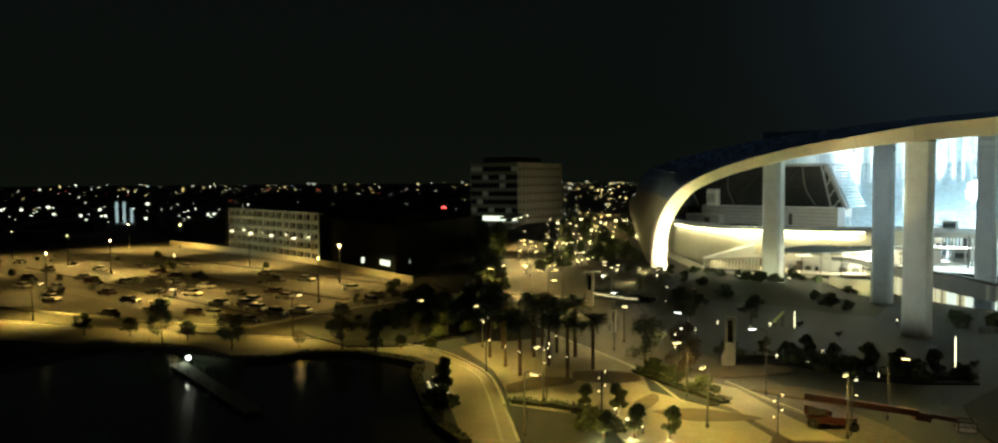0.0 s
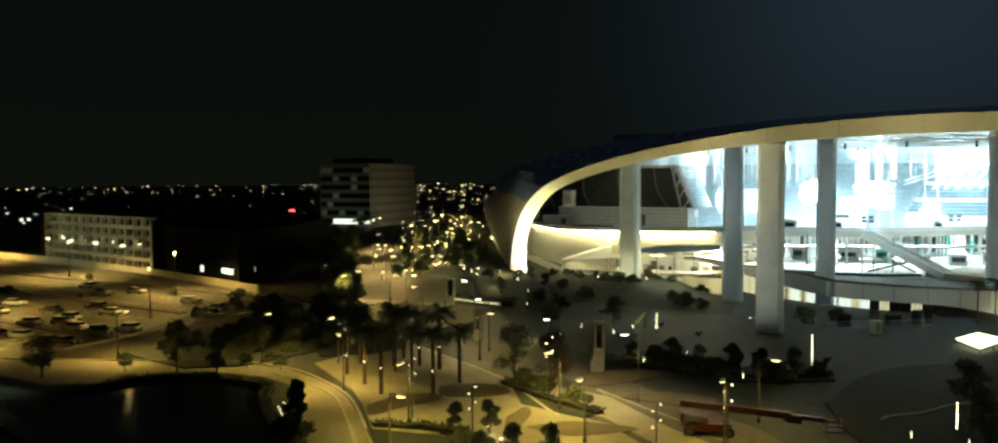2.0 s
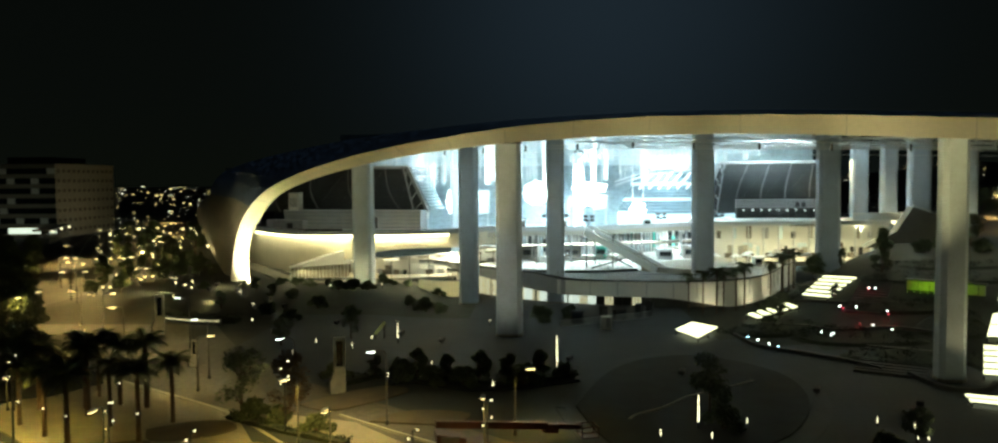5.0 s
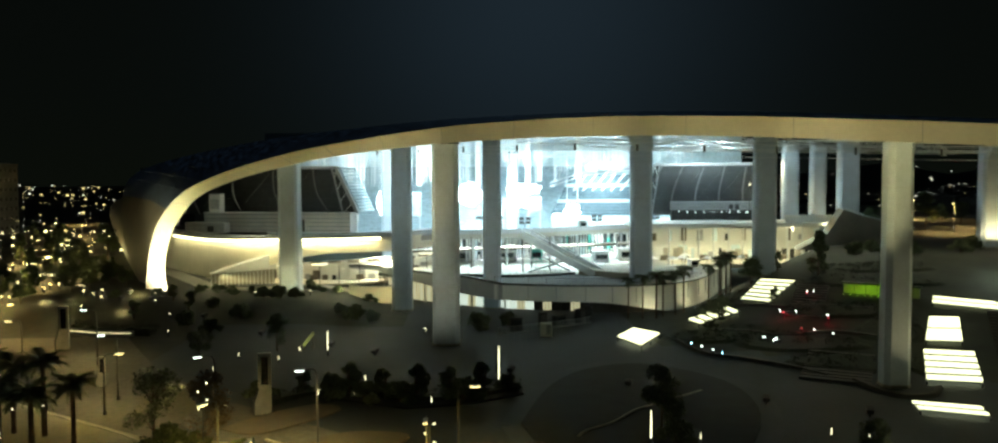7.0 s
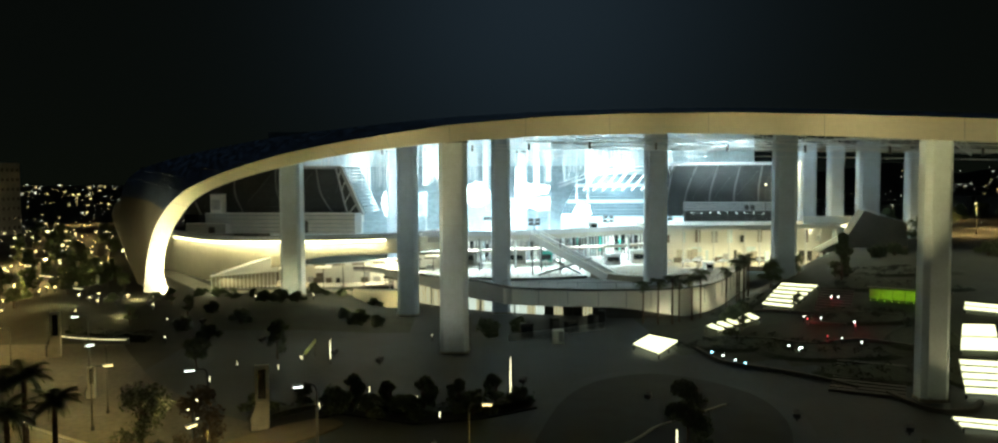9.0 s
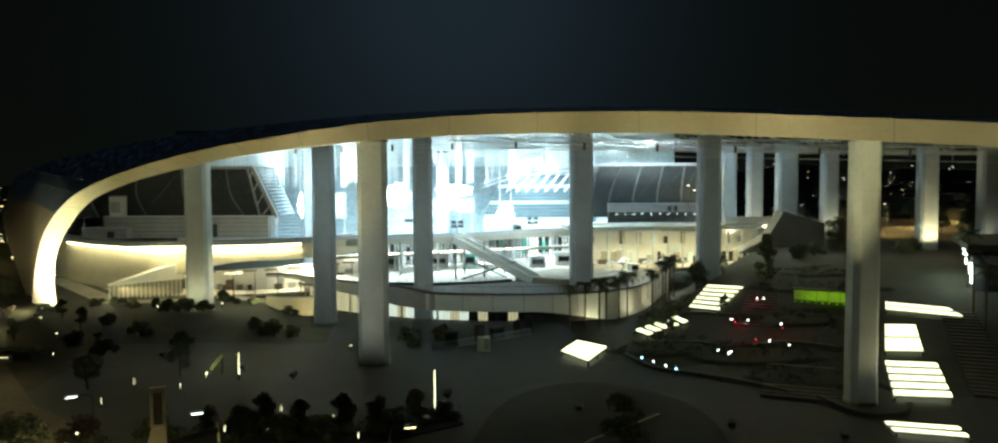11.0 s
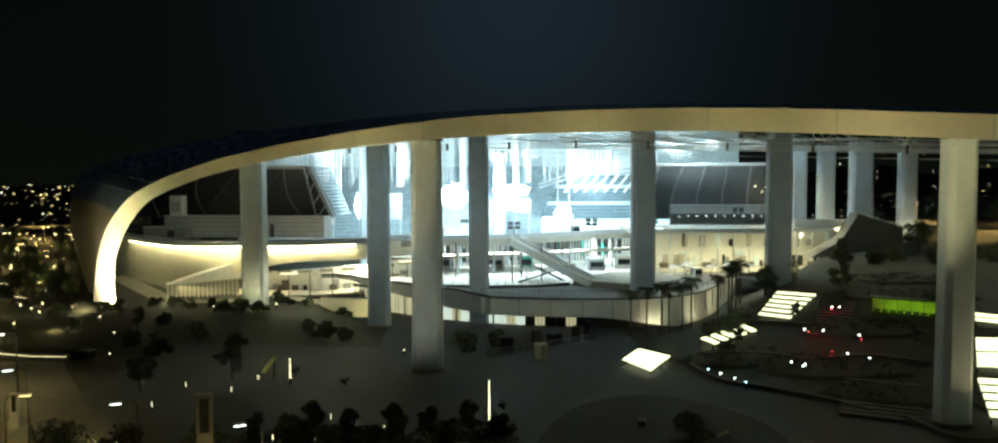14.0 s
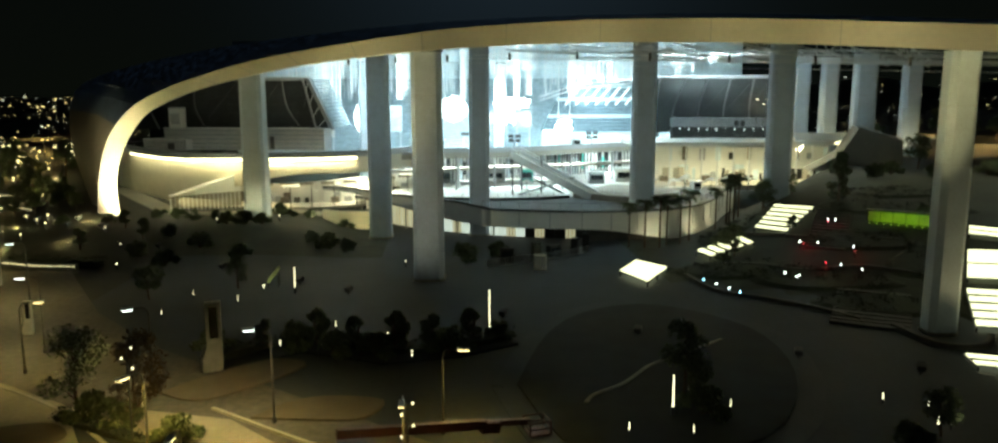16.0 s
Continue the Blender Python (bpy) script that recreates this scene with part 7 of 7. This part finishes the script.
def palm(h, fl, n, r, label, group, droop=0.75, width=0.75, seed=1):
    rng = random.Random(seed)
    top = thing("palm_tree", (0, 0, 0), label, "palm tree", group)
    bm = bmesh.new()
    for k in range(8):
        tube(bm, (0, 0, h * k / 8 - (0.2 if k == 0 else 0)), (0, 0, h * (k + 1) / 8), r * (1.06 - 0.03 * k), r * (0.94 - 0.03 * k), 9)
    part("trunk", bm, M_TRUNK, top, "ringed grey-brown trunk")
    bm = bmesh.new()
    ball(bm, (0, 0, h), r * 1.9)
    part("crown_boss", bm, M_TRUNK, top)
    me = frond_mesh(fl, droop, width, 12)
    for k in range(n):
        ob = new("frond", me)
        ob.parent = top
        tilt = rng.uniform(-48, 38)
        ob.matrix_basis = Matrix.Translation((0, 0, h + 0.2)) @ pose(0, 0, 0, 0, tilt, 360 * k * 0.618 % 360)
    return top


P = palm(6.4, 2.3, 26, 0.24, "date palm with a full dark crown in the court", "court palms", seed=3)
for k, (px_, py_) in enumerate(((-52.6, 84.6), (-47.8, 81.1), (-43.6, 77.9), (-47.4, 87.9), (-43, 84.2), (-46.1, 92), (-37.8, 79.7), (-42.6, 90.9), (-37.3, 85.7), (-50.2, 95), (-54, 90), (-49.2, 90.6))):
    put(P, px_, py_, k * 47, 0.14, s=0.95 + 0.05 * (k % 4))
gone(P)
P = palm(6.6, 1.5, 16, 0.14, "slim fan palm beside the podium wall", "podium palms", 0.9, 0.8, seed=8)
for k, (px_, py_) in enumerate(((27.5, 152), (30, 151.6), (32.4, 151.4), (34, 153), (36.4, 153.6), (38.2, 154.6), (44.5, 160), (47.5, 163), (49.3, 164.4), (50.8, 166.2), (46.2, 158))):
    put(P, px_, py_, k * 61, s=1.0 + 0.08 * (k % 3))
gone(P)
P = palm(8, 2.0, 18, 0.18, "tall fan palm on the stair terrace", "terrace palms", 0.9, 0.8, seed=9)
for k, (px_, py_) in enumerate(((76, 118), (79, 124), (83, 122), (72, 108), (86, 134))):
    put(P, px_, py_, k * 71, s=1.0)
gone(P)
# up-lamps on the palm trunks
for k, (px_, py_) in enumerate(((-52.6, 84.6), (-47.8, 81.1), (-43.6, 77.9), (-43, 84.2), (-37.8, 79.7), (-42.6, 90.9), (-46.1, 92))):
    top = thing("trunk_lamp", (px_ + 0.1, py_ - 0.3, 2.6 + 0.3 * (k % 3)), "small warm lamp strapped to a palm trunk", "lamp", "trunk lamps")
    bm = bmesh.new()
    ball(bm, (0, 0, 0), 0.09)
    part("bulb", bm, G_WARM, top)
    bm = bmesh.new()
    box(bm, (-0.05, 0.16, -0.1), (0.5, 0.3, 0.12))
    part("bracket", bm, M_DARKSTEEL, top)


def hedge(pts, h, w, label):
    bm = bmesh.new()
    wall_along(bm, pts, -0.1, lambda u: h * (0.85 + 0.25 * math.sin(u * 23) * math.sin(u * 7)), w)
    r2 = random.Random(len(pts))
    for x, y in pts:
        leaf_cloud(bm, r2, (x, y, h * 0.75), w * 0.75, 34, 0.16, 0.7)
    return solid("hedge", bm, M_HEDGE, label, "hedge", "stuff", clean=False)


hedge(LAKE[2:70], 0.7, 1.2, "dark unclipped hedge along the lake bank")
hedge([tuple(p) for p in smooth_path([(-38, 67.2), (-33, 68.2), (-27, 67.4), (-23.5, 64)], 6)], 0.7, 1.0, "dark clipped hedge round the lawn")
hedge([tuple(p) for p in smooth_path([(-32, 87.4), (-26, 83.4), (-18, 79.2)], 6)], 0.6, 1.2, "dark low hedge in the planted wedge")
hedge([tuple(p) for p in smooth_path([(-24, 100), (-16.5, 106), (-8, 101.5), (-1, 102.5), (4, 105)], 8)], 0.8, 1.6, "dark mixed hedge in the plaza bed")
hedge([tuple(p) for p in smooth_path([(-66, 146.6), (-59, 143.4), (-52, 142.4)], 6)], 1.4, 2.0, "dark hedge behind the lit planter wall")


# ---------------- parking lot ----------------
def car(paint, label, tall=1.0):
    top = thing("car", (0, 0, 0), label, "car", "parked cars")
    prof = [(-2.2, 0.35), (-2.25, 0.75), (-1.9, 0.92 * tall), (2.0, 0.88), (2.25, 0.62), (2.2, 0.32)]
    bm = bmesh.new()
    sides = [[bm.verts.new((x, s * (0.86 if i in (0, 5) else 0.9), z)) for i, (x, z) in enumerate(prof)] for s in (-1, 1)]
    bm.faces.new(sides[0][::-1]), bm.faces.new(sides[1])
    for i in range(6):
        bm.faces.new((sides[0][i], sides[0][(i + 1) % 6], sides[1][(i + 1) % 6], sides[1][i]))
    bmesh.ops.bevel(bm, geom=bm.edges[:], offset=0.07, segments=1, affect="EDGES")
    part("body", bm, paint, top)
    bm = bmesh.new()
    prism(bm, [(-1.75, -0.8), (1.05, -0.8), (1.05, 0.8), (-1.75, 0.8)], 0.86, 0.9)
    lo = [bm.verts.new((x, y, 0.9)) for x, y in ((-1.8, -0.8), (1.1, -0.8), (1.1, 0.8), (-1.8, 0.8))]
    hi = [bm.verts.new((x, y, 1.38 * tall)) for x, y in ((-1.35, -0.66), (0.35, -0.66), (0.35, 0.66), (-1.35, 0.66))]
    for i in range(4):
        bm.faces.new((lo[i], lo[(i + 1) % 4], hi[(i + 1) % 4], hi[i]))
    part("glasshouse", bm, M_WINDOW, top, "dark tinted windows")
    bm = bmesh.new()
    box(bm, (-0.5, 0, 1.38 * tall), (1.75, 1.36, 0.06))
    part("roof", bm, paint, top)
    for wx in (-1.4, 1.4):
        for wy in (-0.82, 0.82):
            bm = bmesh.new()
            tube(bm, (wx, wy - 0.1, 0.33), (wx, wy + 0.1, 0.33), 0.33, n=12)
            w = part("wheel", bm, M_TYRE, top)
            bm = bmesh.new()
            tube(bm, (wx, wy - 0.11, 0.33), (wx, wy + 0.11, 0.33), 0.2, n=8)
            part("rim", bm, M_GREY, w)
    for wy in (-0.62, 0.62):
        bm = bmesh.new()
        box(bm, (2.2, wy, 0.6), (0.08, 0.36, 0.14))
        part("headlight", bm, M_STEEL, top)
        bm = bmesh.new()
        box(bm, (-2.22, wy, 0.66), (0.08, 0.32, 0.14))
        part("tail_light", bm, M_RED, top)
    return top


CAR_PROTO = [car(CARS[i], n + " parked on the lot", 1.25 if i == 3 else 1.0) for i, n in ((0, "white saloon car"), (1, "silver saloon car"), (2, "black saloon car"), (3, "dark grey tall car"), (4, "dark maroon saloon car"))]
for k, (cx, cy) in enumerate(((-161, 81.3), (-131.8, 76.4), (-159, 92.2), (-143.6, 88.1), (-135.4, 89.3), (-173, 104.8), (-118.5, 85.3), (-114.9, 86.3), (-124.5, 95.1), (-119.3, 97.6), (-122.4, 101.2), (-112.8, 94.4), (-104.5, 92.4), (-103.4, 96.9), (-156.4, 134.2), (-116.2, 124.4),
                              (-104.3, 118.6), (-107, 84.5), (-103.2, 85), (-172.5, 118.6), (-172.5, 112.1), (-180, 101.1), (-191.5, 105), (-216.7, 109.3), (-148, 109.7), (-155.3, 107), (-162.3, 111.3), (-99, 112), (-246.7, 116.3),
                              (-150, 98), (-141, 101), (-133, 106), (-128, 112), (-166, 121), (-185, 122), (-190, 134), (-202, 128), (-206, 118), (-143, 126), (-138, 131), (-176, 90), (-187, 88), (-200, 96), (-120, 108), (-129, 84))):
    put(CAR_PROTO[(k * 7 + k // 3) % 5 if k not in (14, 4, 8, 9, 10) else 0], cx, cy, 8 + (180 if k % 3 else 0) + rng.uniform(-4, 4), 0.03)
for proto in CAR_PROTO:
    gone(proto)
bm = bmesh.new()
for row in range(7):
    for k in range(46):
        bx, by = -112 - k * 2.7, 84 + row * 11 + k * 0.35
        if by < 152 - max(0, (-bx - 200)) * 0.4:
            box(bm, (bx, by, 0.026), (0.12, 4.6, 0.006), radians(8))
solid("parking_lines", bm, M_PAINT, "worn pale parking bay lines", "road marking", "stuff")
bm = bmesh.new()
for row in range(3):
    beam(bm, (-108, 92 + row * 22, 0.1), (-232, 112 + row * 20, 0.1), 1.8, 0.24)
solid("lot_medians", bm, M_STEPS, "raised concrete medians between parking rows", "median", "structure")
bm = bmesh.new()
for k in range(40):
    u = k / 40
    box(bm, (-58 - 190 * u - 3, 118 + 340 * u ** 1.15, 0.034), (0.25, 4.0, 0.008), radians(28))
solid("lane_marks", bm, M_PAINT, "dashed lane marks on the avenue", "road marking", "stuff")


# ---------------- buildings beyond ----------------
def garage():
    top = thing("parking_garage", (-166, 162.5, 0), "cream five-storey parking garage with open bays", "garage", rz=163.5)
    ln, dp, h = 68.0, 40.0, 14.6
    # block coloured black so the open bays look shaded inside
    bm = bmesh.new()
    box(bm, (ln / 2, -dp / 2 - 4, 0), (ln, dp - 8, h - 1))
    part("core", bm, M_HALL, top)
    for f in range(6):
        bm = bmesh.new()
        box(bm, (ln / 2, -0.9, f * 2.9 - (0 if f else 0.2)), (ln + 0.4, 2.4, 0.95 if f < 5 else 0.6))
        part("spandrel", bm, M_GARAGE, top)
    for k in range(15):
        bm = bmesh.new()
        box(bm, (k * ln / 14, -0.5, 0), (0.8, 1.4, h))
        part("pier", bm, M_GARAGE, top)
    bm = bmesh.new()
    box(bm, (ln + 10, -14, 0), (20, 16, h - 0.4))
    part("stair_tower", bm, M_DARKWALL, top)
    bm = bmesh.new()
    box(bm, (-0.4, -dp / 2, 0), (0.8, dp, h))
    part("end_wall", bm, M_DARKWALL, top)
    for k in range(4):
        bm = bmesh.new()
        box(bm, (8 + k * 16.5, -1.0, 7.3), (1.6, 0.4, 0.25))
        part("bay_lamp", bm, G_WARM, top)
    for k in range(4):
        bm = bmesh.new()
        tube(bm, (8 + k * 16, 4, 0), (8 + k * 16, 4, 7.2), 0.08)
        post = part("lamp_post", bm, M_GREY, top)
        bm = bmesh.new()
        box(bm, (8 + k * 16, 4, 7.2), (1.4, 0.7, 0.3))
        part("lamp", bm, G_WARM, post)


garage()
for k in range(4):
    gx, gy = -171 - k * 16, 150 + k * 4.7
    lamp("SPOT", "garage_wash", (gx, gy, 8.5), (gx - 4, gy + 14, 7), 900, (1.0, 0.88, 0.52), 0.5, cone=150)
bm = bmesh.new()
wall_along(bm, [(-270, 184), (-215, 173.5), (-164, 159.5), (-113, 141.5)], 0, 1.7, 0.4)
solid("lot_wall", bm, M_GARAGE, "pale low wall along the parking lot", "wall", "structure")


def dark_hall():
    top = thing("event_hall", (-122, 146, 0), "low dark event hall with a few lit openings", "hall")
    bm = bmesh.new()
    prism(bm, [(0, 0), (-1, 14), (-8, 38), (-17, 60), (-40, 72), (-66, 58), (-43, 20)], -0.2, 13.2)
    part("body", bm, M_HALL, top)
    bm = bmesh.new()
    prism(bm, [(-5, 6), (-12, 36), (-22, 56), (-40, 64), (-58, 54), (-40, 24)], 13.2, 15.4)
    part("roof", bm, M_HALL, top)
    for px_, py_, w, h, z in ((-6.6, 2.4, 1.5, 1.2, 3.0), (-4.9, 1.6, 1.5, 1.2, 3.0), (-3.2, 0.8, 1.3, 1.2, 3.0), (-19, 8.5, 0.5, 1.6, 2.2), (-0.9, 6, 0.9, 1.0, 3.2)):
        bm = bmesh.new()
        box(bm, (px_, py_, z), (w, 0.6, h), radians(-25))
        part("lit_opening", bm, G_WIN, top, "small bright lit opening")


dark_hall()


def office():
    top = thing("office_building", (-218, 360, 0), "seven-storey tan office block with window bands", "office building")
    bm = bmesh.new()
    box(bm, (-16, 25.5, 0), (31, 50, 33))
    part("body", bm, M_OFFICE, top)
    bm = bmesh.new()
    box(bm, (-17, 22, 33), (20, 30, 4))
    part("plant_room", bm, M_DARKWALL, top)
    bm = bmesh.new()
    box(bm, (-16, 25.5, 33), (31.6, 50.6, 0.8))
    part("parapet", bm, M_OFFICE, top)
    r3 = random.Random(9)
    for f in range(7):
        z = 1.2 + f * 4.55
        for k in range(8):
            bm = bmesh.new()
            box(bm, (-2.4 - k * 3.8, 0.42, z + 0.6), (3.74, 0.3, 2.6))
            lit = f == 0 and k in (0, 2, 3, 4, 5)
            part("window", bm, G_WIN if lit else (G_WINDIM if r3.random() < 0.12 else M_WINDOW), top)
        for k in range(12):
            bm = bmesh.new()
            box(bm, (-0.42, 3 + k * 4.1, z + 1.2), (0.3, 1.7, 1.5))
            part("window", bm, M_WOOD, top)
        bm = bmesh.new()
        box(bm, (-16, 0.2, z + 3.4), (31.4, 0.5, 0.7))
        part("floor_band", bm, M_OFFICE, top)


office()
# two fill spots added to brighten the office faces
lamp("SPOT", "office_wash", (-232, 330, 5), (-234, 360, 18), 900, (0.9, 0.95, 0.8), 0.5, cone=120)
lamp("SPOT", "office_wash", (-190, 372, 5), (-218, 385, 20), 3200, (1.0, 0.84, 0.58), 0.5, cone=120)


def colonnade():
    """Long low lit canopy beside the office, along the avenue."""
    top = thing("arcade", (-205, 330, 0), "long low lit arcade beside the avenue", "arcade", rz=112)
    bm = bmesh.new()
    box(bm, (26, 0, 5), (64, 7, 0.8))
    part("roof", bm, M_OFFICE, top)
    for k in range(12):
        bm = bmesh.new()
        tube(bm, (-3 + k * 5.2, -2.6, -0.1), (-3 + k * 5.2, -2.6, 5), 0.25)
        part("post", bm, M_CONC, top)
    for k in range(0, 9, 3):
        bm = bmesh.new()
        box(bm, (-1 + k * 6.6, -3.2, 4.5), (3.2, 0.5, 0.3))
        part("soffit_lamp", bm, G_WARM, top)


colonnade()


def house_blocks():
    """Low dark roofs of the town out to the horizon."""
    r4 = random.Random(21)
    bm = bmesh.new()
    for _ in range(900):
        a = radians(r4.uniform(-62, 78) + 90)
        d = 300 + 3200 * r4.random() ** 1.6
        x, y = math.cos(a) * d, math.sin(a) * d
        if -330 < x < -110 and y < 330 or (-120 < x < 190 and y < 360):
            continue
        if abs((x + 60) * 0.88 + (y - 130) * 0.47) < 40:
            continue
        w, dd, h = r4.uniform(9, 26), r4.uniform(8, 20), r4.uniform(3, 8)
        box(bm, (x, y, gz(x, y) - 0.5), (w, dd, h), r4.uniform(0, 3))
    solid("far_houses", bm, M_DARKWALL, "low dark town roofs out to the horizon", "houses", "stuff", clean=False)


house_blocks()


def far_hill(x, y):
    """Height of the hills beyond the east side."""
    d, a = math.hypot(x, y), math.degrees(math.atan2(x, y))
    return 70 * ss(1200, 2600, d) * ss(14, 30, a) * (0.75 + 0.25 * math.sin(a * 0.31) + 0.12 * math.sin(a * 0.9 + 1))


def hills():
    bm = bmesh.new()
    rows = []
    for d in (1150, 1400, 1700, 2000, 2300, 2600, 2900, 3300):
        row = []
        for k in range(60):
            a = radians(10 + k * 1.3)
            x, y = math.sin(a) * d, math.cos(a) * d
            row.append(bm.verts.new((x, y, gz(x, y) - 0.6 + far_hill(x, y))))
        rows.append(row)
    for p, q in zip(rows, rows[1:]):
        for i in range(59):
            bm.faces.new((p[i], p[i + 1], q[i + 1], q[i]))
    solid("far_hills", bm, M_EARTH, "low dark hills on the eastern horizon", "hills", "structure", smooth=True)


hills()


def city_lights(which, n, seed, lo, hi, sector, label, big=1.0, lift=(4, 11)):
    r5 = random.Random(seed)
    bm = bmesh.new()
    for _ in range(n):
        a = radians(r5.uniform(*sector) + 90)
        d = 1 / (1 / hi + (1 / lo - 1 / hi) * r5.random() ** 1.5)
        x, y = math.cos(a) * d, math.sin(a) * d
        if (-300 < x < -110 and 60 < y < 210) or (-115 < x < 130 and y < 300):
            continue
        g, z = gz(x, y) + far_hill(x, y), r5.uniform(*lift)
        r = d * 0.00049 * (0.45 + 1.5 * r5.random() ** 3) * big
        c = Vector((x, y, g + z))
        vs = [bm.verts.new(c + Vector(v) * r) for v in ((1.6, 0, 0), (-1.6, 0, 0), (0, 1.6, 0), (0, -1.6, 0), (0, 0, 1), (0, 0, -1))]
        for i, j in ((0, 2), (2, 1), (1, 3), (3, 0)):
            bm.faces.new((vs[i], vs[j], vs[4]))
            bm.faces.new((vs[j], vs[i], vs[5]))
        p = [bm.verts.new(v) for v in ((x - 0.06, y, g), (x + 0.06, y, g), (x, y, c.z))]
        bm.faces.new(p).material_index = 1
    solid("city_lights", bm, [which, M_DARKSTEEL], label, "city lights", "stuff", clean=False)


city_lights(G_CITY[0], 130, 31, 1100, 4600, (16, 76), "amber town lamps on the horizon", 0.9)
city_lights(G_CITY[1], 130, 32, 1100, 4600, (16, 76), "white town lamps on the horizon", 0.9)
city_lights(G_CITY[0], 56, 44, 420, 1500, (16, 76), "amber lamps in the middle distance", 0.85)
city_lights(G_CITY[1], 46, 45, 420, 1500, (16, 76), "white lamps in the middle distance", 0.95)
city_lights(G_CITY[1], 90, 41, 400, 640, (50, 76), "white lamps in the far lot", 2.0, (5, 9))
city_lights(G_CITY[0], 120, 33, 190, 3000, (19.5, 29), "amber lamps along the far avenue", 1.25)
city_lights(G_AVENUE, 150, 39, 150, 420, (20, 29), "amber lamps between the avenue trees", 1.35, (1.5, 5))
city_lights(G_CITY[1], 34, 34, 240, 1500, (20, 29), "white lamps along the far avenue", 1.1)
city_lights(G_CITY[0], 130, 35, 240, 3000, (-58, -16), "amber lamps on the far slope", 0.7)
city_lights(G_CITY[1], 240, 36, 300, 3000, (-58, -16), "white lamps on the far slope", 0.75)
city_lights(G_CITY[2], 10, 37, 900, 2800, (16, 76), "blue signs among the town lamps", 1.2)
city_lights(G_CITY[3], 12, 38, 700, 2200, (30, 76), "red tail lamps in the far streets", 1.2)


def red_beacon():
    top = thing("red_sign", (-191.6, 258.7, 0), "glowing red sign on a pole behind the hall", "sign")
    bm = bmesh.new()
    tube(bm, (0, 0, -0.1), (0, 0, 12.6), 0.2)
    part("pole", bm, M_DARKSTEEL, top)
    bm = bmesh.new()
    box(bm, (0, -0.2, 12.6), (2.2, 0.4, 0.9))
    part("panel", bm, G_SIGN, top, "glowing red panel")


red_beacon()


G_TOWER = glow("light_column_glow", (0.7, 0.88, 1.0), 0.30)


def lit_towers():
    for k in range(3):
        top = thing("light_column", (-430 + k * 3.6, 259 + k * 2.4, 0), "tall pale blue-white light column in the far lot", "light column", "light columns")
        bm = bmesh.new()
        box(bm, (0, 0, -0.1), (3, 3, 1.1))
        part("base", bm, M_CONC, top)
        bm = bmesh.new()
        box(bm, (0, 0, 1), (1.1, 1.1, 12 if k < 2 else 8.5))
        part("shaft", bm, G_TOWER, top)


lit_towers()
